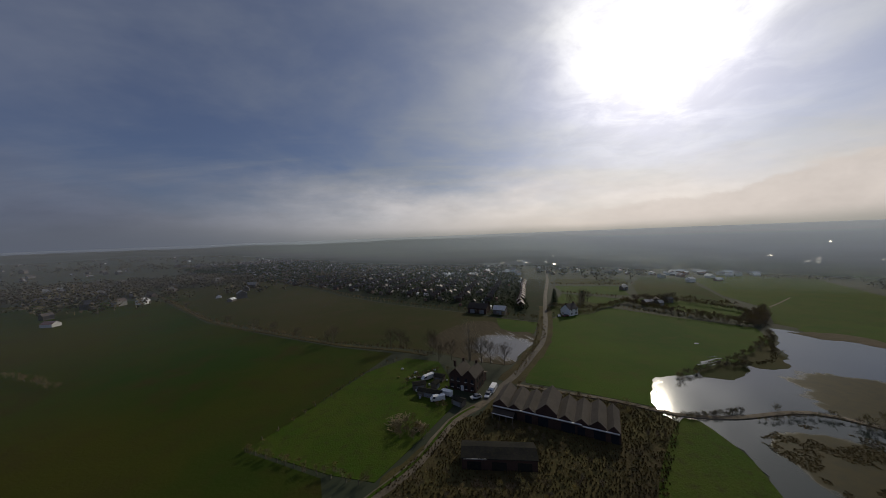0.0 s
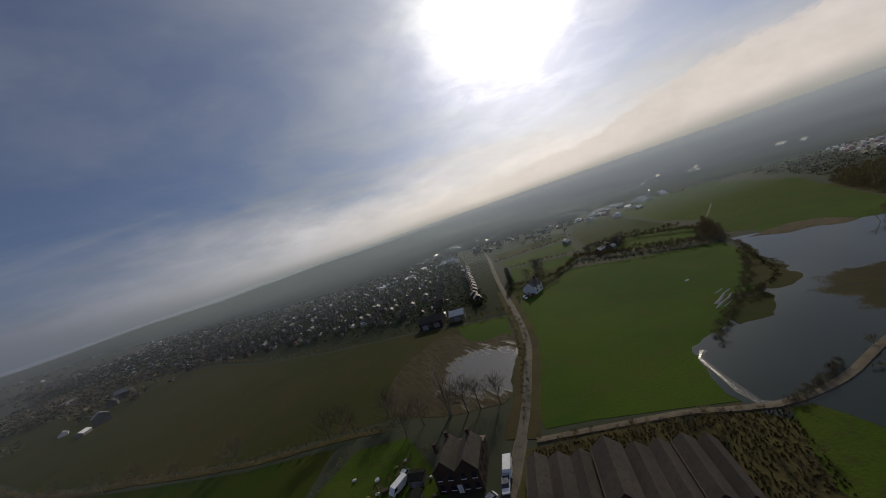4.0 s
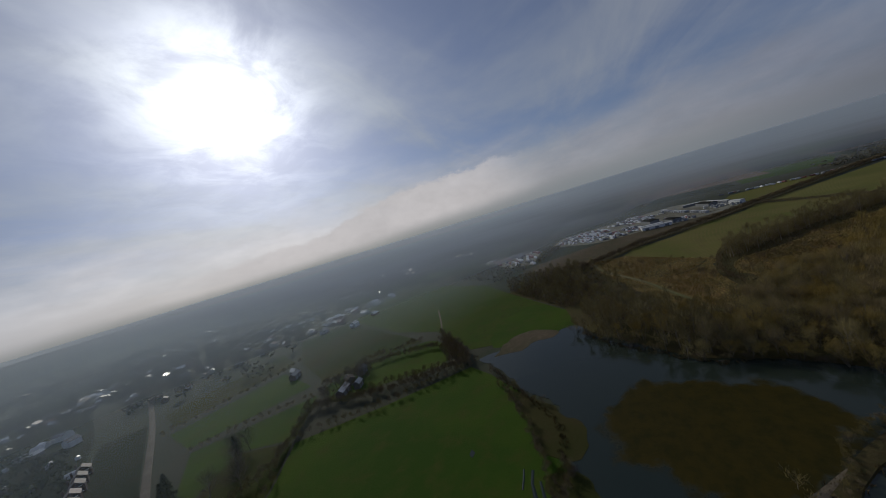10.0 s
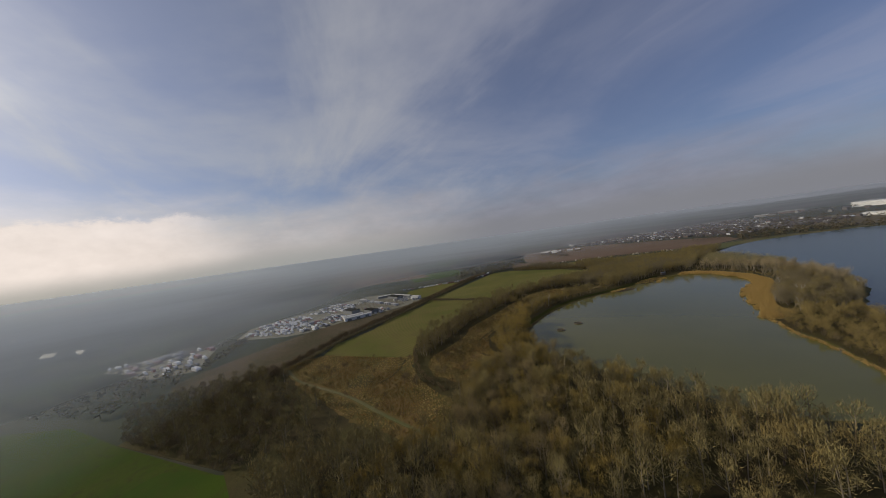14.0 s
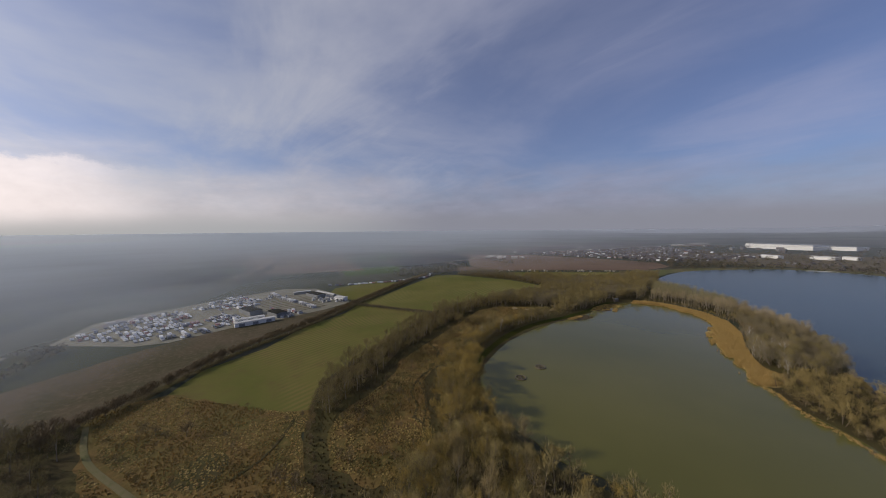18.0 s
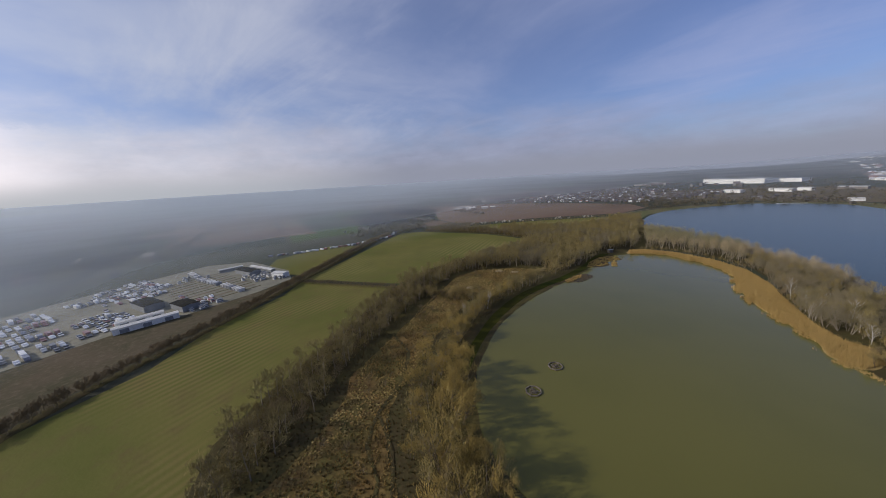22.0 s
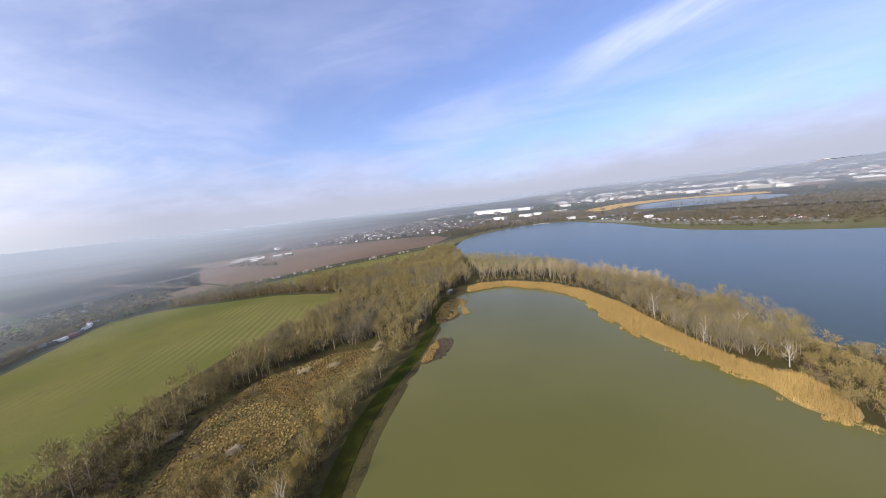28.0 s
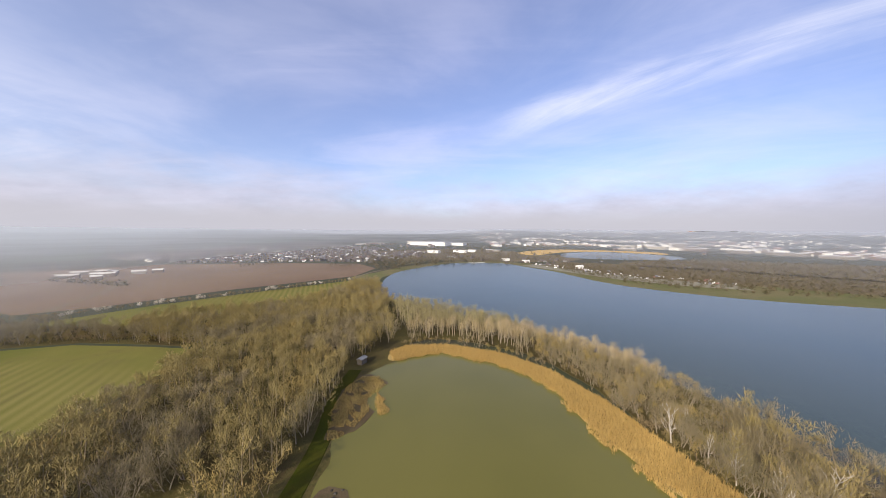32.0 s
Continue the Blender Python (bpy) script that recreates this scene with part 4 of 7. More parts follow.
sheet("wood_floor", SPIT, 0.24, LITTER, "wooded neck of land between pond and lake", "woodland floor", 0.5)
REEDBED = [(303, -232), (307, -242), (300, -250), (279, -253), (252, -243), (234, -226), (221, -200), (214, -174), (205, -148), (198, -137), (192, -135), (190, -124), (195, -116), (202, -120), (205, -132), (212, -143), (221, -156), (227, -169), (234, -190), (238, -213), (256, -231), (282, -243)]
sheet("reed_litter", REEDBED, 0.27, REED, "broken straw at the foot of the reeds", "reed litter", 0.4)
ISLET = [(309, -138), (310, -148), (308, -157), (305, -161), (301, -160), (299, -154), (302, -142), (306, -137)]
ISLET_FAR = [(312, -176), (317, -190), (317, -207), (313, -216), (306, -217), (302, -209), (306, -200), (304, -192), (306, -184), (309, -178)]
sheet("mud_islet", ISLET, 0.26, MUD, "low muddy islet with dead reeds at the pond's edge", "islet", 0.8)
sheet("mud_islet", ISLET_FAR, 0.26, MUD, "ragged brown islet of mud and sedge near the pond's corner", "islet", 2.2)

sheet("garden", [(-440, 610), (-190, 412), (-44, 292), (30, 252), (64, 246), (72, 300), (110, 420), (160, 640), (60, 900), (-350, 1060), (-780, 910)], 0.03, GARDENS, "dark gardens and back plots between the houses", "garden", smooth=False)

# far side
for plan in ([(-10, -405), (70, -455), (120, -600), (60, -720), (-120, -660), (-280, -540), (-440, -420), (-400, -340), (-120, -385)], [(-400, -400), (-260, -530), (-50, -700), (-300, -800), (-720, -650), (-920, -390)], [(70, -730), (300, -730), (440, -780), (500, -1000), (200, -1120), (-20, -860)]):
    sheet("rough_ground", plan, 0.03, HEATH, "pale brown bare heath and scrub beyond the lake", "rough ground", 6.0, step=12)
sheet("shore_meadow", [(130, -470), (100, -420), (20, -392), (-40, -384), (-90, -348), (-200, -330), (-380, -262), (-460, -330), (-180, -405), (-80, -462), (20, -480), (60, -520)], 0.055, SHORE, "wide olive grass shore along the far side of the lake", "shore", 3.0, step=8)
FIELD_C = [(536, -272), (507, -326), (455, -392), (398, -456), (385, -400), (390, -338), (440, -300), (474, -272)]
sheet("field", FIELD_C, 0.06, STUBBLE_FAR, "green field beyond the wood", "field", smooth=False)
sheet("shore_strip", [(362, -446), (384, -424), (400, -458), (402, -492), (385, -530), (345, -625), (262, -712), (150, -704), (100, -620), (70, -490), (40, -450), (-20, -412), (-100, -384), (-220, -362), (-400, -340), (-400, -250), (-200, -300), (0, -360), (90, -450), (140, -620), (240, -610), (320, -570), (362, -500)], 0.05, SHORE, "grassy shore round the lake with paths", "shore")
sheet("field", [(573, -292), (541, -318), (500, -384), (402, -494), (396, -580), (440, -640), (576, -636), (749, -588), (835, -500), (757, -402), (640, -312)], 0.05, PLOUGH, "broad bare ploughed brown field", "field", smooth=False)
sheet("field", [(577, -288), (640, -309), (757, -399), (835, -497), (1000, -420), (900, -250), (700, -200), (600, -220)], 0.03, PLOUGH, "hazy ploughed field", "field", smooth=False)
strip("track_pale", [(563, -300), (600, -370), (650, -440)], 4.0, 0.1, GRAVEL, "pale track across the ploughed field to a farm", "track")
strip("path_shore", [(384, -420), (398, -470), (388, -540), (348, -618), (270, -702)], 3.0, 0.12, GRAVEL, "pale lakeside path", "path")
sheet("water_gravel_pit", [(0, -850), (-120, -800), (-270, -830), (-300, -960), (-200, -1060), (-70, -1010)], 0.10, LAKE_WATER, "pale flooded gravel pit with reedy margins", "water", 6.0)
sheet("reed_litter", [(60, -900), (-60, -1030), (-210, -1080), (-320, -980), (-360, -1100), (-100, -1180), (80, -1000)], 0.06, REED, "tawny reedbed beside the gravel pit", "reed litter", 6.0)
sheet("pavement", [(150, -650), (96, -560), (60, -500), (0, -452), (-50, -432), (-60, -470), (20, -520), (80, -600), (120, -670)], 0.08, CONCRETE, "lakeside car park", "car park", smooth=False)
sheet("field", [(700, -120), (980, -160), (1100, 40), (760, 60)], 0.04, PLOUGH, "hazy brown ploughland", "field", smooth=False)
sheet("field", [(640, 120), (980, 120), (1000, 330), (700, 300)], 0.04, WINTER, "hazy olive field", "field", smooth=False)
sheet("field", [(440, 260), (600, 220), (660, 380), (480, 440)], 0.04, DULL, "hazy dull pasture", "field", smooth=False)

# ---- trees ----
def tube(path, radii, sides):
    """Vertices and triangles of a tapered limb."""
    vs, fs = [], []
    for i, (p, r) in enumerate(zip(path, radii)):
        d = (path[min(i + 1, len(path) - 1)] - path[max(i - 1, 0)])
        d = d.normalized() if d.length > 1e-6 else Vector((0, 0, 1))
        a = d.orthogonal().normalized()
        b = d.cross(a)
        vs += [tuple(p + (a * math.cos(k * math.tau / sides) + b * math.sin(k * math.tau / sides)) * r) for k in range(sides)]
    for i in range(len(path) - 1):
        for k in range(sides):
            q, w = i * sides + k, i * sides + (k + 1) % sides
            fs += [(q, w, w + sides), (q, w + sides, q + sides)]
    return vs, fs


def limb_path(start, way, length, bend, rng, n=4):
    out, d = [Vector(start)], Vector(way).normalized()
    for _ in range(n):
        d = (d + Vector((rng.uniform(-bend, bend), rng.uniform(-bend, bend), rng.uniform(0, bend)))).normalized()
        out.append(out[-1] + d * length / n)
    return out


def grow(seed, high, wide, base, limbs, forks, twigs, twig, width, rise, stems=1, lean=0.06, sides=5, joints=4):
    """Trunk with limbs, and the crown's twigs, of one bare tree. base: share of the height below the first limb."""
    rng = random.Random(seed)
    wood, crown = ([], []), ([], [])

    def join(store, piece):
        n = len(store[0])
        store[0].extend(piece[0])
        store[1].extend([tuple(i + n for i in f) for f in piece[1]])

    tips = []
    for s in range(stems):
        a0 = rng.uniform(0, math.tau)
        foot = Vector((math.cos(a0), math.sin(a0), 0)) * (0.0 if stems == 1 else 0.4)
        out = Vector((math.cos(a0), math.sin(a0), 0)) * (0 if stems == 1 else 0.35)
        trunk = limb_path(foot - Vector((0, 0, 0.3)), Vector((0, 0, 1)) + out, high * 0.92, lean, rng, 6)
        thick = high * 0.020 / (stems ** 0.4)
        join(wood, tube(trunk, [thick * (1 - 0.85 * i / 6) for i in range(7)], sides))
        for k in range(max(2, limbs // stems)):
            t = base + (0.97 - base) * (k + rng.random()) / max(2, limbs // stems)
            i = min(int(t * 6), 5)
            at = trunk[i].lerp(trunk[i + 1], t * 6 - i)
            a = k * 2.4 + rng.uniform(-0.5, 0.5) + s
            shape = math.sin(min(1.0, (1.06 - t) / (1.06 - base)) * math.pi * 0.62) + 0.12
            reach = wide * shape * rng.uniform(0.75, 1.15)
            path = limb_path(at, Vector((math.cos(a), math.sin(a), rise * rng.uniform(0.6, 1.4))), reach * math.sqrt(1 + rise * rise * 0.5), 0.22, rng, 4)
            shown = path if joints == 4 else path[::2]
            join(wood, tube(shown, [thick * 0.42 * (1 - 0.8 * j / (len(shown) - 1)) for j in range(len(shown))], 3))
            tips += [path[2], path[3], path[4], path[4]]
            for _ in range(forks):
                start = path[rng.choice((1, 2, 2, 3))]
                aa = a + rng.uniform(-1.3, 1.3)
                fork = limb_path(start, Vector((math.cos(aa), math.sin(aa), rise * rng.uniform(0.5, 1.8))), reach * rng.uniform(0.35, 0.6), 0.3, rng, 2)
                join(wood, tube(fork, [thick * 0.2, thick * 0.14, thick * 0.06], 3))
                tips += [fork[1], fork[2], fork[2]]
        tips += trunk[4:] * 2
    for _ in range(twigs):
        p = rng.choice(tips) + Vector((rng.gauss(0, 1), rng.gauss(0, 1), rng.gauss(0, 0.8))) * twig * 0.75
        mid = Vector((0, 0, high * 0.55))
        d = (p - mid).normalized() * 0.6 + Vector((rng.uniform(-1, 1), rng.uniform(-1, 1), rng.uniform(-0.1, 1.1) + rise * 0.4))
        d = d.normalized() * twig * rng.uniform(0.6, 1.4)
        side = d.cross(Vector((rng.uniform(-1, 1), rng.uniform(-1, 1), rng.uniform(-1, 1)))).normalized() * width * rng.uniform(0.6, 1.4)
        if p.z < 0.4:
            p.z = 0.4
        n = len(crown[0])
        crown[0].extend([tuple(p - side), tuple(p + side), tuple(p + d)])
        crown[1].append((n, n + 1, n + 2))
    return wood, crown


def pattern(name, wood, crown, bark, twig_mat):
    """A tree to be copied: its trunk with limbs, and the crown as a part."""
    ob = part(name, wood, bark)
    part("crown", crown, twig_mat, ob)
    ob.matrix_world = pose(0, 0, 0)
    return ob


KINDS = {
    "wood": [pattern("tree", *grow(s, h, w, 0.10, 11, 4, 1250, 0.95, 0.027, 0.9), BARK, TWIG) for s, h, w in ((1, 10.5, 3.4), (2, 12.0, 3.8), (3, 9.0, 3.2), (4, 11.0, 3.6))],
    "grove": [pattern("tree", *grow(s, h, w, 0.05, 11, 4, 1150, 0.90, 0.026, 0.9, 2), BIRCHBARK, TWIG_GREY) for s, h, w in ((81, 9.5, 3.3), (82, 11.0, 3.6), (83, 8.5, 3.2))],
    "willow": [pattern("willow_tree", *grow(s, h, w, 0.10, 14, 2, 1900, 0.62, 0.036, 1.0, 3), BARK, TWIG_GOLD) for s, h, w in ((11, 8.5, 4.0), (12, 10.0, 4.4), (13, 7.5, 3.6))],
    "pole": [pattern("poplar_tree", *grow(s, h, w, 0.30, 11, 1, 520, 1.3, 0.028, 1.8, 1, 0.04), BIRCHBARK, TWIG_PALE) for s, h, w in ((21, 13.0, 1.8), (22, 14.5, 2.0), (23, 12.0, 1.7))],
    "birch": [pattern("birch_tree", *grow(s, h, w, 0.2, 12, 4, 420, 1.1, 0.022, 1.2, 1, 0.1), WHITEBARK, TWIG) for s, h, w in ((31, 9.0, 2.4), (32, 10.5, 2.8))],
    "bush": [pattern("bush", *grow(s, h, w, 0.05, 7, 1, 420, 0.68, 0.046, 0.8, 3), BARK, TWIG) for s, h, w in ((41, 3.6, 2.0), (42, 4.4, 2.3), (43, 2.8, 1.8))],
    "thicket": [pattern("thorn_bush", *grow(s, h, w, 0.05, 7, 1, 420, 0.64, 0.046, 0.7, 3), BARK, TWIG_DARK) for s, h, w in ((51, 3.2, 2.0), (52, 4.0, 2.3))],
    "oak": [pattern("field_tree", *grow(s, h, w, 0.22, 14, 6, 1000, 1.2, 0.022, 0.7), BARK, TWIG_DARK) for s, h, w in ((61, 9.5, 4.2), (62, 8.5, 3.8))],
    "blossom": [pattern("blossom_bush", *grow(s, h, w, 0.05, 9, 3, 420, 0.7, 0.07, 0.8, 3), BARK, BLOSSOM) for s, h, w in ((71, 3.6, 2.2),)],
}
LABELS = {
    "wood": ("bare winter woodland tree with a fine olive brown crown", "tree"),
    "grove": ("bare grey brown tree with several pale stems", "tree"),
    "willow": ("rounded bare willow with golden olive twigs at the water", "tree"),
    "pole": ("tall slim bare poplar with a pale stem", "tree"),
    "birch": ("bare silvery birch with a white trunk", "tree"),
    "bush": ("low bare olive brown bush", "bush"),
    "thicket": ("dark bare thorn bush", "bush"),
    "oak": ("spreading dark bare tree with fine branches", "tree"),
    "blossom": ("pale grey blossoming hedge bush", "bush"),
}
WISHES = []


def plant(kind, x, y, size=1.0, rng=random, z=0.1, tall=1.0):
    """Notes a tree; all are set out together below."""
    s = size * rng.uniform(0.8, 1.25)
    WISHES.append((kind, x, y, z, s, s * tall * rng.uniform(0.9, 1.1), rng.uniform(0, 360), rng.random()))


rng = random.Random(7)
PATH_STRIP = [(284, -22), (294, -46), (304, -72), (309, -100), (308, -130), (316, -130), (320, -100), (315, -70), (305, -44), (292, -20)]
# belt between the flood and the pond
BELT_WOOD = [(200, 122), (187, 104), (177, 92), (175, 70), (166, 51), (152, 34), (130, 4), (142, -16), (168, -9), (200, -3), (219, 3), (240, 2), (246, 20), (238, 52), (214, 70), (210, 78), (222, 96), (232, 116), (222, 128)]
for x, y in spots(BELT_WOOD, 4.3, rng):
    plant(rng.choice(("wood", "wood", "wood", "wood", "wood", "wood", "willow", "willow", "bush", "wood", "wood", "wood", "wood", "willow")), x, y, 0.85, rng, tall=1.12)
for x, y in spots([(236, 136), (290, 184), (334, 150), (322, 126), (300, 124), (262, 106), (240, 116)], 4.6, rng):
    plant(rng.choice(("thicket", "bush", "wood")), x, y, 0.8, rng)
for x, y in spots([(236, 138), (292, 186), (330, 200), (346, 172), (336, 150), (300, 140), (262, 120)], 3.4, rng):
    plant(rng.choice(("thicket", "bush")), x, y, 0.8, rng)
# scrub between the striped fields and the clearing
SCRUB_W = [(288, 53), (313, 42), (328, 25), (383, -56), (388, -70), (394, -100), (393, -141), (388, -160), (376, -122), (375, -98), (351, -50), (334, -18), (325, 0), (309, 17), (301, 28), (287, 47)]
for x, y in spots(SCRUB_W, 2.7, rng):
    plant(rng.choice(("thicket", "bush", "bush", "thicket", "wood")), x, y, 0.85, rng)
# trees between clearing and pond
SCRUB_E = [(241, 42), (246, 28), (258, 15), (274, 9), (289, 0), (299, -17), (311, -37), (330, -76), (331, -100), (327, -130), (322, -150), (318, -150), (320, -128), (320, -110), (318, -94), (306, -52), (293, -28), (279, -13), (258, 2), (244, 4), (236, 20)]
for x, y in spots(SCRUB_E, 4.2, rng, (PATH_STRIP,)):
    plant(rng.choice(("willow", "bush", "bush", "wood")), x, y, 0.72, rng)
for x, y in along([(240, 3), (258, 0), (277, -15), (287, -26)], 6.5, rng, 1.5):
    plant("willow", x, y, 0.95, rng)
for x, y in ((278, -11), (269, -2), (257, 1), (252, 9), (240, 14), (251, 17), (241, 29), (284, -17), (289, -24), (262, 6), (307, -40)):
    plant("willow", x, y, 1.3, rng)
for x, y in along([(290, -12), (298, -26), (309, -48), (319, -72), (322, -100), (321, -132)], 2.6, rng, 1.3):
    plant(rng.choice(("wood", "wood", "willow")), x, y, 0.8, rng)
# scrub crossing the clearing
for x, y in spots([(366, -62), (352, -78), (336, -84), (330, -78), (338, -70), (354, -62), (364, -52)], 2.6, rng):
    plant(rng.choice(("bush", "thicket", "willow")), x, y, 0.6, rng)
# wood beyond the clearing
WOOD_S = [(319, -150), (336, -155), (356, -146), (372, -116), (388, -141), (389, -195), (394, -240), (440, -250), (470, -266), (438, -297), (388, -334), (378, -410), (362, -440), (347, -394), (318, -300), (308, -262), (316, -240), (323, -223), (319, -196), (318, -180), (317, -160)]
for x, y in spots(WOOD_S, 4.1, rng):
    grey = noise.noise((x * 0.035, y * 0.035, 17.0)) > 0.08
    plant(rng.choice(("grove", "grove", "grove", "wood")) if grey else rng.choice(("wood", "wood", "wood", "wood", "wood", "wood", "wood", "willow", "willow", "bush")), x, y, 0.9, rng)
for x, y in spots([(398, -244), (440, -247), (470, -247), (500, -237), (556, -218), (575, -238), (533, -268), (474, -270), (440, -280)], 3.0, rng):
    plant(rng.choice(("thicket", "bush", "grove", "bush", "thicket")), x, y, 0.78, rng)
# the wooded neck
NECK_POLES = [(300, -262), (312, -296), (322, -336), (300, -326), (262, -296), (228, -262), (243, -250), (276, -266)]
for x, y in spots(NECK_POLES, 3.3, rng):
    plant("pole", x, y, 0.74, rng, 0.25)
for x, y in spots([(262, -300), (228, -264), (205, -246), (189, -214), (198, -212), (214, -236), (240, -254), (270, -280)], 3.6, rng):
    plant("pole", x, y, 0.66, rng, 0.25)
NECK = [(228, -262), (206, -246), (188, -212), (183, -184), (200, -176), (211, -164), (215, -190), (222, -216), (240, -248)]
for x, y in spots(NECK, 3.0, rng):
    plant(rng.choice(("grove", "grove", "grove", "grove", "willow", "bush", "thicket")), x, y, 0.68, rng, 0.25)
# the tall clump, and the low scrub beyond it
for x, y in spots([(202, -146), (189, -142), (176, -156), (178, -172), (184, -192), (200, -180), (211, -166), (207, -154)], 3.0, rng):
    plant(rng.choice(("grove", "grove", "grove", "wood", "bush")), x, y, 0.85, rng, 0.25)
for x, y in spots([(194, -118), (187, -111), (180, -101), (168, -93), (150, -73), (138, -58), (132, -80), (150, -107), (165, -140), (174, -156), (186, -147), (194, -136)], 2.5, rng):
    plant(rng.choice(("bush", "bush", "thicket", "willow")), x, y, rng.uniform(0.5, 0.85), rng, 0.25)
for x, y in ((213, -180), (204, -186), (208, -165), (207, -155), (205, -158), (196, -157), (194, -151), (192, -140), (203, -172), (209, -172), (322, -60), (318, -74)):
    plant("birch", x, y, 0.92, rng, 0.25)
for x, y in spots([(322, -336), (334, -366), (346, -394), (316, -300)], 5.0, rng):
    plant("wood", x, y, 0.85, rng)
for x, y in [p for p in spots(CLEARING, 4.6, rng) if noise.noise((p[0] * 0.07, p[1] * 0.07, 12.0)) > 0.08] + spots(CLEARING, 11, rng) + spots(TUSSOCKS_N, 12, rng):
    plant(rng.choice(("thicket", "bush")), x, y, rng.uniform(0.35, 0.75), rng)
for x, y in ((312, 105), (309, 102), (305, 99), (302, 93), (260, 69), (258, 65), (254, 41), (250, 39), (273, 47), (258, 50), (255, 66), (262, 70)):
    plant("thicket", x, y, 0.95, rng)
for x, y in along([(294, 53), (277, 58), (263, 60), (249, 59), (238, 58)], 1.8, rng, 0.8):
    plant("thicket", x, y, 0.55, rng)
for x, y in spots([(215, 214), (182, 192), (180, 174), (191, 182), (214, 204)], 3.2, rng) + spots([(340, 150), (322, 142), (318, 124), (336, 127)], 3.2, rng):
    plant("thicket", x, y, 0.9, rng)
# scrub standing in the reeds' landward edge
for x, y in along([(222, -216), (216, -190), (208, -166), (199, -150)], 1.7, rng, 2.0) + along([(300, -254), (278, -257), (250, -245), (232, -228)], 2.0, rng, 2.0):
    plant(rng.choice(("bush", "thicket", "grove")), x, y, 0.6, rng, 0.25)
BARNS = [[(15, 97), (47, 78), (57, 95), (24, 114)], [(1, 74), (24, 74), (24, 85), (1, 85)], [(-36, 52), (-22, 68), (-13, 79), (-3, 98), (9, 111), (18, 107), (7, 97), (-5, 79), (-14, 67), (-28, 52)]]
for x, y in spots(SCRUB_YARD, 3.0, rng, BARNS):
    plant(rng.choice(("thicket", "bush", "bush")), x, y, rng.uniform(0.25, 0.5), rng)
for x, y in spots([(-19, 92), (-12, 88), (-6, 90), (-8, 97), (-15, 99)], 2.2, rng) + spots([(-1, 102), (2, 106), (-2, 109), (-6, 106)], 2.4, rng) + along([(-16, 124), (-12, 130), (-4, 134), (4, 132)], 3.0, rng, 1.0):
    plant(rng.choice(("thicket", "bush")), x, y, 0.6, rng)
# hedges and single trees
for x, y in along([(388, -61), (420, -42), (456, -21)], 1.3, rng, 0.6) + along([(386, -57.5), (418, -38.5), (454, -17.5)], 1.5, rng, 0.6):
    plant("thicket", x, y, 0.55, rng)
for x, y in along([(322, 132), (364, 96), (384, 74), (409, 39), (459, -22), (537, -116), (575, -170)], 0.85, rng, 1.9):
    plant("thicket", x, y, 1.05, rng)
for x, y in along([(292, 55), (316, 44), (331, 25), (385, -54), (391, -68)], 3.0, rng, 0.4):
    plant("thicket", x, y, 0.45, rng)
for x, y in along([(541, -279), (527, -305), (477, -361), (397, -457)], 4.0, rng, 1.0):
    plant(rng.choice(("thicket", "blossom", "thicket")), x, y, 0.9, rng)
for x, y in ((11, 146), (16, 143), (20, 142), (26, 140), (-9, 162), (-25, 167), (2, 148), (-4, 146)):
    plant("oak", x, y, 1.15, rng)
plant("pole", 10.5, 146, 1.15, rng)
for x, y in along([(-170, 132), (-190, 140), (-213, 147)], 3.5, rng, 1.0):
    plant("thicket", x, y, 0.7, rng)
for x, y in along([(-321, 352), (-240, 286), (-183, 240), (-114, 202), (-61, 175), (-27, 163), (-6, 152)], 3.2, rng, 0.9):
    plant("thicket", x, y, 0.62, rng)
for x, y, size in ((-128, 206, 1.0), (-112, 202, 0.8), (-92, 190, 0.75), (-66, 178, 1.0), (-30, 165, 0.85), (-21, 162, 0.9), (-7, 156, 0.9), (-70, 182, 0.6), (-160, 226, 0.7), (-200, 250, 0.8), (-238, 284, 0.7)):
    plant("oak", x, y, size, rng)
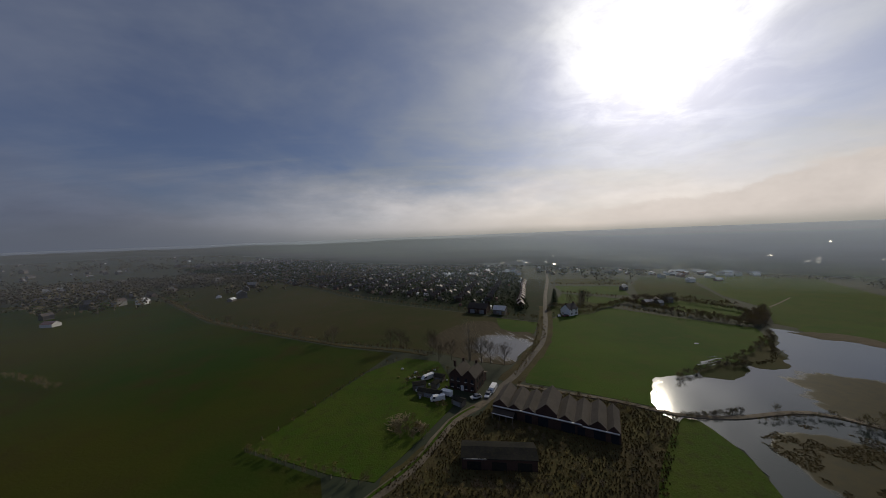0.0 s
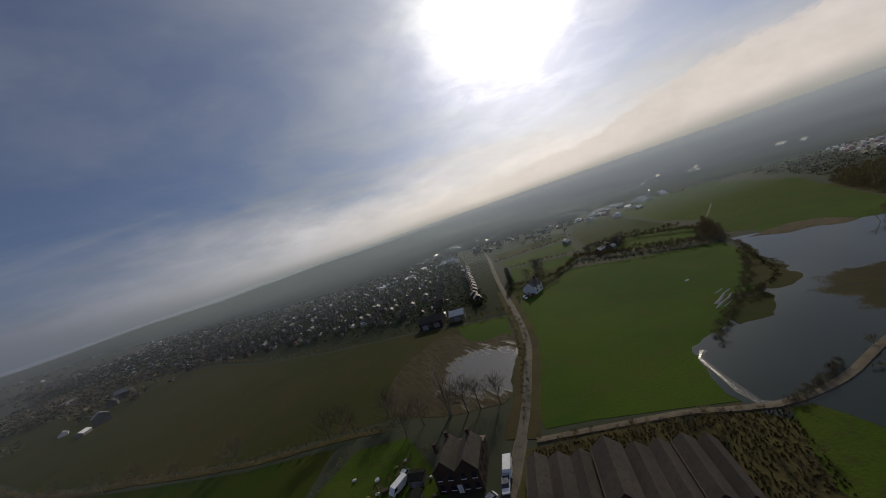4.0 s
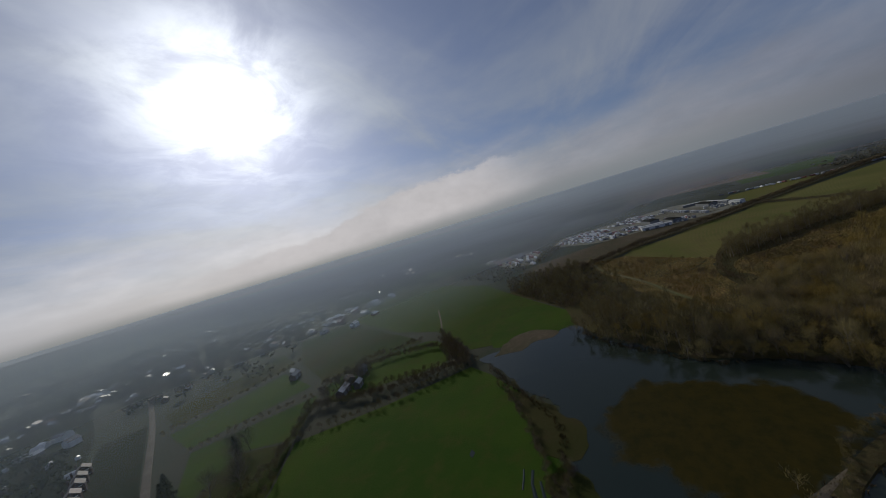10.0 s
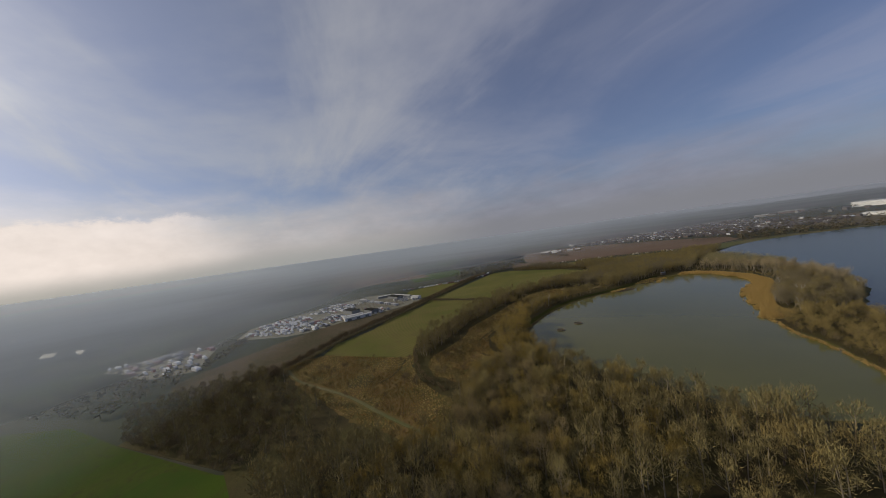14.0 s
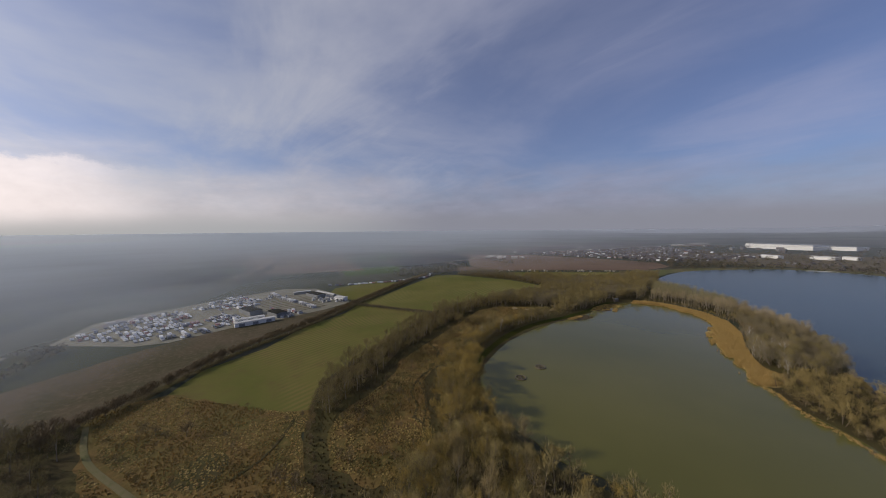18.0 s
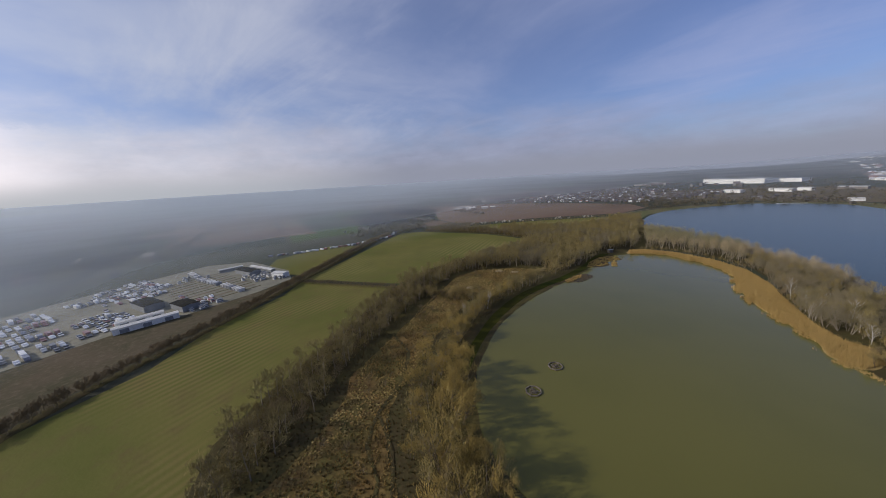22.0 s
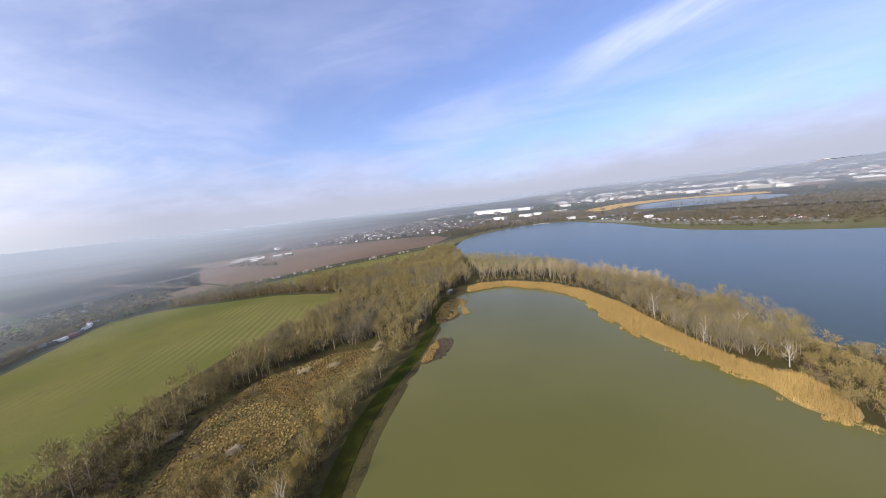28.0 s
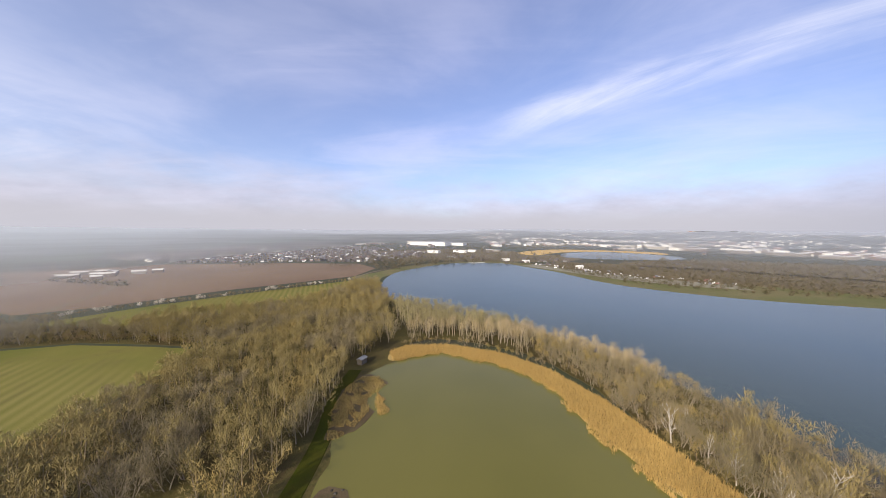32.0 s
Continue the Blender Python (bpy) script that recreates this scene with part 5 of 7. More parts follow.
for line, gap, size in (
    ([(34, 136), (44, 155), (55, 174), (62, 196)], 3.0, 0.4), ([(28, 128), (38, 146), (49, 168), (60, 200)], 3.4, 0.35),
    ([(28, 119), (45, 110), (60, 103), (72, 95)], 3.6, 0.4), ([(-58, 88), (-36, 136), (-22, 152)], 5.0, 0.35), ([(-58, 87), (-40, 80), (-20, 74)], 2.2, 0.5),
    ([(66, 208), (40, 222), (10, 244), (-44, 278), (-107, 329), (-158, 386), (-265, 479)], 4.5, 0.8),
    ([(76, 217), (104, 222), (125, 237), (150, 207), (178, 177)], 3.4, 0.75), ([(126, 238), (157, 259), (190, 250)], 4.0, 0.8), ([(114, 299), (157, 262)], 4.0, 0.7),
    ([(119, 345), (182, 327), (200, 330)], 5.0, 0.8), ([(145, 249), (155, 222), (167, 199), (182, 180)], 1.2, 0.95), ([(182, 182), (200, 205), (197, 225), (184, 246), (166, 266)], 1.5, 0.85), ([(84, 246), (104, 232), (124, 238), (145, 250)], 1.8, 0.8), ([(160, 224), (184, 190), (207, 204), (224, 216)], 3.0, 0.9), ([(192, 252), (214, 224)], 3.2, 0.9),
    ([(178, 178), (190, 186), (212, 206)], 2.2, 1.0), ([(150, 140), (160, 152), (176, 168)], 4.0, 0.7),
    ([(128, 136), (140, 142), (150, 148), (165, 160)], 1.6, 0.55), ([(90, 120), (98, 123), (106, 127), (116, 131), (128, 136)], 1.5, 0.5), ([(126, 130), (122, 128), (118, 129)], 1.0, 0.6),
):
    for x, y in along(line, gap, rng, 0.9):
        plant(rng.choice(("thicket", "bush")), x, y, size, rng)
for x, y in along([(74, 95.5), (84, 95.5), (94, 96.5)], 0.5, rng, 1.1) + along([(94, 92), (104, 92.5), (114, 92), (124, 84)], 1.2, rng, 0.7):
    plant(rng.choice(("thicket", "thicket", "bush")), x, y, 0.34, rng)
for x, y in ((116, 92), (121, 88), (126, 88), (152, 146), (104, 96)):
    plant("bush", x, y, 0.75, rng)
for x, y in along([(129, 71), (133, 69), (137, 67), (143, 64), (154, 56), (160, 53)], 0.9, rng, 0.8) + along([(117, 86), (123, 82), (131, 79), (139, 75), (145, 68), (153, 61), (159, 57)], 0.9, rng, 0.8):
    plant(rng.choice(("bush", "bush", "thicket")), x, y, 0.34, rng, 0.3)
# scrub down to the flood's edge
for x, y in along([(205, 130), (198, 124), (187, 107), (177, 95), (174, 72), (165, 53), (151, 35), (131, 8)], 1.5, rng, 2.6):
    plant(rng.choice(("bush", "willow", "wood", "thicket")), x, y, 0.62, rng)
for x, y in spots([(146, 252), (150, 236), (170, 232), (186, 244), (176, 258)], 4.2, rng):
    plant(rng.choice(("thicket", "bush", "oak")), x, y, 0.7, rng)
for x, y in ((114, 261), (119, 258), (110, 250), (103, 236), (98, 246)):
    plant("oak", x, y, 0.9, rng)


# ---- setting the trees out: the nearest to the route singly, the rest of each kind as one mass ----
ROUTE = [(0, 0), (15, 70), (60, 115), (120, 112), (180, 70), (250, 5), (277, -90)]


def off_route(w):
    p, best = Vector((w[1], w[2])), 1e9
    for a, b in zip(ROUTE, ROUTE[1:]):
        a, d = Vector(a), Vector(b) - Vector(a)
        best = min(best, (p - a - d * min(1, max(0, (p - a).dot(d) / d.dot(d)))).length)
    return best


LIGHT = {"wood": (10.5, 3.7, 0.07, 4, 0, 330, 1.05, 0.080, 0.9, 1), "grove": (10.0, 3.5, 0.05, 5, 0, 330, 0.95, 0.074, 0.9, 2), "willow": (8.5, 4.0, 0.1, 4, 0, 360, 0.9, 0.082, 1.0, 2), "pole": (13.0, 1.8, 0.30, 4, 0, 220, 1.3, 0.050, 1.8, 1),
         "bush": (3.6, 2.0, 0.05, 3, 0, 180, 0.7, 0.074, 0.8, 1), "thicket": (3.5, 2.1, 0.05, 3, 0, 180, 0.66, 0.074, 0.7, 1)}
MASS = {"grove": "dense bare grey brown trees with pale stems", "wood": "dense mass of bare olive brown woodland", "willow": "golden olive willow scrub", "pole": "close stand of slim pale poplars", "bush": "tangled bare olive brown bushes", "thicket": "tangled dark thorn scrub"}
for kind in KINDS:
    wishes = sorted((w for w in WISHES if w[0] == kind), key=off_route)
    single, rest = (wishes[:140], wishes[140:]) if kind in LIGHT else (wishes, [])
    label, category = LABELS[kind]
    used = set()
    for _, x, y, z, s, h, turn, pick in single:
        k = int(pick * len(KINDS[kind]))
        first = KINDS[kind][k]
        m = pose(x, y, z, 6 * math.sin(turn), 6 * math.cos(turn * 3), turn) @ Matrix.Diagonal((s, s, h, 1))
        if k in used:
            ob = copy_thing(first, Matrix.Identity(4))
        else:
            ob = first
            used.add(k)
        ob.matrix_basis = m
        tagged(ob, label, category, kind + " plants")
    if rest:
        high, wide, base, limbs, forks, twigs, twig, width, rise, stems = LIGHT[kind]
        shapes = []
        for seed in range(4):
            wood, crown = grow(90 + seed, high, wide, base, limbs, forks, twigs, twig, width, rise, stems, sides=3, joints=2)
            n = len(wood[0])
            shapes.append((np.array(wood[0] + crown[0]), np.array(wood[1] + [tuple(i + n for i in f) for f in crown[1]]), len(wood[1])))
        vs, fs, mats, at = [], [], [], 0
        for _, x, y, z, s, h, turn, pick in rest:
            v, f, stem = shapes[int(pick * 4)]
            c, d = math.cos(radians(turn)) * s, math.sin(radians(turn)) * s
            vs.append(np.stack([v[:, 0] * c - v[:, 1] * d + x, v[:, 0] * d + v[:, 1] * c + y, v[:, 2] * h + z], 1))
            fs.append(f + at)
            mats.append((np.arange(len(f)) >= stem).astype(np.int32))
            at += len(v)
        me = bpy.data.meshes.new("woodland")
        me.from_pydata(np.concatenate(vs), [], np.concatenate(fs))
        me.materials.append(BIRCHBARK if kind in ("pole", "grove") else BARK)
        me.materials.append(GROVES[kind])
        me.polygons.foreach_set("material_index", np.concatenate(mats))
        tagged(new("woodland", me), MASS[kind], "woodland", kind="stuff")

# ---- reeds, tussocks, far woods ----
def blades(seed, count, spread, high, width, lean):
    """A clump of stiff blades."""
    r = random.Random(seed)
    v, f = [], []
    for _ in range(count):
        a, d = r.uniform(0, math.tau), r.uniform(0, spread)
        p = Vector((math.cos(a) * d, math.sin(a) * d, 0))
        t = p + Vector((r.uniform(-lean, lean), r.uniform(-lean, lean), high * r.uniform(0.7, 1.2)))
        b = r.uniform(0, math.tau)
        side = Vector((math.cos(b), math.sin(b), 0)) * width
        n = len(v)
        v += [tuple(p - side), tuple(p + side), tuple(t)]
        f.append((n, n + 1, n + 2))
    return np.array(v), np.array(f)


rng = random.Random(21)
REED_CLUMPS = [blades(s, 15, 0.55, 1.5, 0.045, 0.35) for s in range(5)]
soup("reeds", REED_CLUMPS, [(rng.randrange(5), x, y, 0.25, rng.uniform(0, 6.3), rng.uniform(0.8, 1.3), rng.uniform(0.7, 1.2)) for x, y in spots(REEDBED, 0.62, rng)], REED, "dense golden dry reeds along the pond", "reeds")
soup("reeds", REED_CLUMPS, [(rng.randrange(5), x, y, 0.2, rng.uniform(0, 6.3), rng.uniform(0.8, 1.2), rng.uniform(0.6, 1.1)) for x, y in along([(196, -114), (203, -120), (206, -132), (213, -143), (222, -156), (228, -169), (235, -190), (239, -213), (257, -230), (283, -242), (303, -231)], 0.12, rng, 1.5) if noise.noise((x * 0.16, y * 0.16, 9.0)) > 0.12], REED, "ragged outer clumps of golden reed standing in the pond", "reeds")
for line in ([(197, -116), (188, -106), (180, -96), (170, -89), (151, -69), (137, -51)], [(178, -164), (173, -158), (165, -143), (149, -112), (130, -83)]):
    soup("reeds", REED_CLUMPS, [(rng.randrange(5), x, y, 0.2, rng.uniform(0, 6.3), 1.0, rng.uniform(0.25, 0.6)) for x, y in along(line, 0.3, rng, 1.1)], REED, "low tawny fringe of dead reed along the spit's shore", "reeds")
for plan in ([(309, -138), (309, -151), (307, -157), (305, -152), (305, -141), (307, -137)], [(304, -203), (301, -200), (297, -191), (300, -189), (303, -196)]):
    soup("reeds", REED_CLUMPS, [(rng.randrange(5), x, y, 0.25, rng.uniform(0, 6.3), 0.9, rng.uniform(0.4, 0.7)) for x, y in spots(plan, 0.7, rng)], REED, "tawny patch of dead reeds on the islet", "reeds")
def hummock(seed):
    """A rounded tussock: two uneven rings and a crown of drooping grass."""
    r = random.Random(seed)
    v, f = [], []
    for rad, z in ((0.5, 0.0), (0.42, 0.28)):
        v += [(rad * r.uniform(0.75, 1.2) * math.cos(k * math.tau / 7), rad * r.uniform(0.75, 1.2) * math.sin(k * math.tau / 7), z * r.uniform(0.7, 1.2)) for k in range(7)]
    v.append((r.uniform(-0.1, 0.1), r.uniform(-0.1, 0.1), 0.48))
    for k in range(7):
        m = (k + 1) % 7
        f += [(k, m, 7 + m), (k, 7 + m, 7 + k), (7 + k, 7 + m, 14)]
    for _ in range(5):
        a = r.uniform(0, math.tau)
        p, q = Vector((0.2 * math.cos(a), 0.2 * math.sin(a), 0.35)), Vector((0.62 * math.cos(a), 0.62 * math.sin(a), r.uniform(0.3, 0.75)))
        side = Vector((-math.sin(a), math.cos(a), 0)) * 0.09
        n = len(v)
        v += [tuple(p - side), tuple(p + side), tuple(q)]
        f.append((n, n + 1, n + 2))
    return np.array(v), np.array(f)


HUMMOCKS = [hummock(s) for s in range(60, 66)]
MOUNDS = [blades(s, 13, 0.34, 0.8, 0.13, 0.4) for s in range(30, 35)]


soup("sedge", MOUNDS, [(rng.randrange(5), x, y, 0.25, rng.uniform(0, 6.3), 0.55, rng.uniform(0.3, 0.6)) for x, y in spots(ISLET_FAR, 0.6, rng) if noise.noise((x * 0.3, y * 0.3, 1.0)) > -0.3], TUSSOCK, "dead sedge on the far islet", "sedge")


def tufts(name, plan, gap, mat, label, size=1.0):
    places = []
    for x, y in spots(plan, gap, rng):
        if min(abs((x - ax) * (by - ay) - (y - ay) * (bx - ax)) / math.hypot(bx - ax, by - ay) if min(ax, bx) < x < max(ax, bx) else 99 for (ax, ay), (bx, by) in zip(TRODDEN, TRODDEN[1:])) < 1.7:
            continue
        lane = noise.noise((x * 0.16, y * 0.16, 2.0))
        if abs(lane) < 0.05 or noise.noise((x * 0.05, y * 0.05, 7.0)) < -0.85:
            continue
        places.append((rng.randrange(5), x, y, 0.1, rng.uniform(0, 6.3), size * rng.uniform(0.7, 1.25), size * rng.uniform(0.6, 1.3)))
    if mat is HUMMOCK:
        pale = [p for p in places if noise.noise((p[1] * 0.045, p[2] * 0.045, 6.0)) > -0.12 + rng.uniform(-0.12, 0.12)]
        soup(name, HUMMOCKS, pale, mat, label, "grass")
        soup(name, MOUNDS, [p for p in places if noise.noise((p[1] * 0.045, p[2] * 0.045, 6.0)) < 0.0 or rng.random() < 0.25], RUSSET, "patches of russet dead sedge", "grass")
        return
    red = [p for p in places if noise.noise((p[1] * 0.035, p[2] * 0.035, 3.0)) > 0.16]
    if mat is TUSSOCK and red:
        places = [p for p in places if noise.noise((p[1] * 0.035, p[2] * 0.035, 3.0)) <= 0.16]
        soup(name, MOUNDS, red, RUSSET, "patches of russet dead sedge", "grass")
    soup(name, MOUNDS, places, mat, label, "grass")


tufts("tussocks", CLEARING, 0.85, HUMMOCK, "tawny grass tussocks with winding dark gaps", 0.68)
tufts("undergrowth", [(240, 60), (262, 64), (289, 56), (314, 43), (330, 24), (386, -58), (404, -100), (404, -150), (330, -152), (322, -130), (320, -95), (306, -46), (290, -18), (244, 2), (238, 30)], 1.35, BRAMBLE, "low brambles and dead stems under the scrub", 0.66)
tufts("tussocks", TUSSOCKS_N, 0.9, HUMMOCK, "pale marsh tussocks with winding dark gaps", 0.72)
tufts("bramble_scrub", SCRUB_YARD, 0.8, BRAMBLE, "dead brambles and weeds round the barns", 0.6)
for line, wide in (([(206, 130), (197, 123), (187, 113), (179, 99), (171, 87)], 1.6), ([(171, 87), (173, 76), (170, 63), (166, 53)], 0.9), ([(127, 83), (133, 74), (143, 66), (158, 57)], 1.9), ([(118, 131), (138, 132), (150, 141), (160, 151), (175, 165)], 1.0)):
    soup("reeds", REED_CLUMPS, [(rng.randrange(5), x, y, 0.1, rng.uniform(0, 6.3), 1.0, rng.uniform(0.3, 0.7)) for x, y in along(line, 0.5, rng, wide)], BRAMBLE, "brown reedy fringe along the flood's bank", "reeds")
soup("marsh_tufts", MOUNDS, [(rng.randrange(5), x, y, 0.1, rng.uniform(0, 6.3), rng.uniform(0.7, 1.0), rng.uniform(0.1, 0.25)) for x, y in spots([(84, 84), (104, 90), (118, 80), (112, 58), (92, 46), (80, 58), (86, 70)], 0.55, rng) if noise.noise((x * 0.11, y * 0.11, 5.0)) + 0.5 * noise.noise((x * 0.4, y * 0.4, 5.0)) > 0.12], BRAMBLE, "matted dead marsh grass standing in water", "grass")


def clump(seed):
    """A far bare tree, rough and cheap: a short stem with a ragged mass of twigs."""
    r = random.Random(seed)
    v, f = [(-0.06, 0, 0), (0.06, 0, 0), (0, 0, 0.7)], [(0, 1, 2)]
    for _ in range(30):
        a, t = r.uniform(0, math.tau), r.uniform(0.10, 1.0)
        d = 0.46 * math.sin(min(1, 1.12 - t) * 2.4) * r.uniform(0.5, 1.1)
        p = Vector((math.cos(a) * d, math.sin(a) * d, t))
        q = p + Vector((math.cos(a) * 0.16 + r.uniform(-0.1, 0.1), math.sin(a) * 0.16 + r.uniform(-0.1, 0.1), r.uniform(0.02, 0.26)))
        s = Vector((-math.sin(a + r.uniform(-1, 1)), math.cos(a), r.uniform(-0.5, 0.5))) * 0.15
        n = len(v)
        v += [tuple(p - s), tuple(p + s), tuple(q)]
        f.append((n, n + 1, n + 2))
    return np.array(v), np.array(f)


CLUMPS = [clump(s) for s in range(6)]


def far_trees(places, label, name="far_trees"):
    soup(name, CLUMPS, [(rng.randrange(6), x, y, 0.0, rng.uniform(0, 6.3), h * rng.uniform(0.9, 1.4), h * rng.uniform(0.7, 1.25)) for x, y, h in places], FARWOOD, label, "trees")


places = []
for plan, gap, high in (
    ([(-480, 340), (-377, 356), (-384, 420), (-268, 480), (-420, 560), (-700, 420), (-760, 310)], 11, 9),
    ([(180, 330), (260, 400), (300, 560), (180, 620), (130, 470)], 22, 8),
    ([(330, 380), (420, 330), (480, 420), (380, 520)], 20, 9),
    ([(327, 205), (384, 178), (386, 190), (392, 214), (420, 250), (400, 300)], 9, 5),
    ([(570, -180), (600, -120), (640, -180), (620, -260), (580, -240)], 10, 8),
    ([(-20, -415), (60, -460), (110, -600), (60, -700), (-100, -640), (-260, -520), (-420, -400), (-330, -345), (-120, -390)], 10, 4),
    ([(-420, -420), (-260, -540), (-60, -720), (-300, -790), (-700, -640), (-900, -400)], 13, 5),
    ([(380, -540), (440, -650), (420, -760), (300, -720), (160, -760), (170, -690), (260, -665), (340, -605)], 14, 7),
    ([(60, -760), (300, -740), (430, -780), (500, -1000), (200, -1100), (-20, -860)], 34, 8),
):
    places += [(x, y, high) for x, y in spots(plan, gap, rng)]
for k in range(4800):
    a, d = rng.uniform(0.1, 2.7) if k < 2600 else rng.uniform(0, math.tau), (560 if k < 2600 else 700) * math.exp(rng.uniform(0.0, 1.65))
    x, y = 150 + d * math.cos(a), -60 + d * math.sin(a)
    if noise.noise((x * 0.004, y * 0.004, 5.0)) > -0.05 and not (inside(x, y, LAKE) or (-330 < x < 20 and -1100 < y < -780)):
        places.append((x, y, 10))
for _ in range(70):
    a, d = rng.uniform(0, math.tau), rng.uniform(620, 2200)
    x, y = 150 + d * math.cos(a), -60 + d * math.sin(a)
    b, n = rng.uniform(0, math.pi), int(rng.uniform(12, 34))
    places += [(x + math.cos(b) * k * 7 + rng.uniform(-2, 2), y + math.sin(b) * k * 7 + rng.uniform(-2, 2), 5) for k in range(n)]
# hedged fields of the hazy east and north-east
patch_rng = random.Random(77)
for i in range(9):
    for j in range(12):
        x0, y0 = 610 + i * 118 + j * 14, -400 + j * 112 - i * 22
        if j > 6 and i < 3:
            x0 -= 180
        if noise.noise((x0 * 0.004, y0 * 0.004, 3.0)) < -0.2:
            continue
        corners = [(x0 + u + patch_rng.uniform(-3, 3), y0 + v + patch_rng.uniform(-3, 3)) for u, v in ((0, 0), (108, -20), (122, 84), (13, 104))]
        mat, label = patch_rng.choice(((WINTER, "olive brown winter field in the haze"), (DULL, "dull green pasture in the haze"), (PLOUGH, "bare brown ploughland in the haze"), (PASTURE, "green pasture in the haze"), (GARDENS, "dark rough land in the haze")))
        sheet("field", corners, 0.03, mat, label, "field", smooth=False)
        for (ax, ay), (bx, by) in ((corners[0], corners[1]), (corners[1], corners[2])):
            if patch_rng.random() < 0.75:
                places += [(ax + (bx - ax) * k / 17 + patch_rng.uniform(-2, 2), ay + (by - ay) * k / 17 + patch_rng.uniform(-2, 2), 5) for k in range(17)]
TRAILERS = [(452, 186), (384, 184), (392, 214), (428, 240), (450, 262), (470, 232)]
for i in range(7):
    for j in range(6):
        x0, y0 = 322 + i * 66 + j * 12, 196 + j * 68 - i * 16
        corners = [(x0 + u + patch_rng.uniform(-4, 4), y0 + v + patch_rng.uniform(-4, 4)) for u, v in ((0, 0), (62, -15), (74, 50), (11, 64))]
        if any(inside(x, y, YARD) for x, y in corners) or x0 < 345 and y0 < 340:
            continue
        mat, label = patch_rng.choice(((WINTER, "olive brown winter field in the haze"), (DULL, "dull green pasture in the haze"), (DULL, "dull green pasture in the haze"), (PASTURE, "green pasture in the haze"), (GARDENS, "dark rough land in the haze"), (GARDENS, "dark rough land in the haze")))
        sheet("field", corners, 0.03, mat, label, "field", smooth=False)
        for (ax, ay), (bx, by) in ((corners[0], corners[1]), (corners[1], corners[2])):
            places += [(ax + (bx - ax) * k / 15 + patch_rng.uniform(-2, 2), ay + (by - ay) * k / 15 + patch_rng.uniform(-2, 2), 4.5) for k in range(16)]
places = [p for p in places if not (inside(p[0], p[1], LAKE) or inside(p[0], p[1], YARD) or inside(p[0], p[1], TRAILERS))]
sheet("pavement", TRAILERS, 0.07, CONCRETE, "pale yard with rows of long trailers in the haze", "yard", smooth=False)
GARDEN_PLAN = [(-430, 560), (-170, 406), (0, 262), (40, 240), (64, 236), (76, 300), (100, 420), (60, 640), (-350, 900), (-640, 760)]
soup("garden_trees", CLUMPS, [(rng.randrange(6), x, y, 0.0, rng.uniform(0, 6.3), rng.uniform(3.0, 6.5), rng.uniform(2.2, 6.0)) for x, y in spots(GARDEN_PLAN, 6.4, rng)], GARDEN_TREE, "dark trees and hedges filling the gardens between the houses", "trees")
soup("garden_trees", CLUMPS, [(rng.randrange(6), x, y, 0.0, rng.uniform(0, 6.3), rng.uniform(5, 11), rng.uniform(4, 9)) for x, y in spots([(128, 420), (330, 400), (480, 330), (700, 300), (900, 420), (800, 800), (300, 1000), (120, 700)], 17, rng) if noise.noise((x * 0.012, y * 0.012, 2.0)) > -0.12], GARDEN_TREE, "dark hedges and gardens among the scattered far houses", "trees")
far_trees(places, "hazy bare woods and hedgerows in the distance")

# ---- one translucent sheet standing in for haze over the far land ----
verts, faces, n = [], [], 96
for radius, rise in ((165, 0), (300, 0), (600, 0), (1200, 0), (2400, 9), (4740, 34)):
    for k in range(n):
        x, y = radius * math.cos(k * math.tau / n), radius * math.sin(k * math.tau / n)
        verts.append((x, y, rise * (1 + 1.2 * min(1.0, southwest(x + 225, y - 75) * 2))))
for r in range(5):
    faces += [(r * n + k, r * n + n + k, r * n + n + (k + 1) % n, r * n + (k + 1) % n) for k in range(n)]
mist = part("mist_layer", (verts, faces), haze_sheet_material("sheet_haze"))
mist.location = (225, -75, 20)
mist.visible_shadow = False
tagged(mist, "translucent sheet standing in for blue grey haze over the far land", "mist", kind="structure")

# ---- buildings and vehicles ----
def profile(bm, pts, y0, y1):
    """A side profile (x, z) drawn out across y."""
    a, b = [bm.verts.new((x, y0, z)) for x, z in pts], [bm.verts.new((x, y1, z)) for x, z in pts]
    faces = [bm.faces.new(a), bm.faces.new(b[::-1])] + [bm.faces.new((a[i], b[i], b[(i + 1) % len(a)], a[(i + 1) % len(a)])) for i in range(len(a))]
    bmesh.ops.recalc_face_normals(bm, faces=faces)


def shell(draw, *args):
    bm = bmesh.new()
    draw(bm, *args)
    return bm


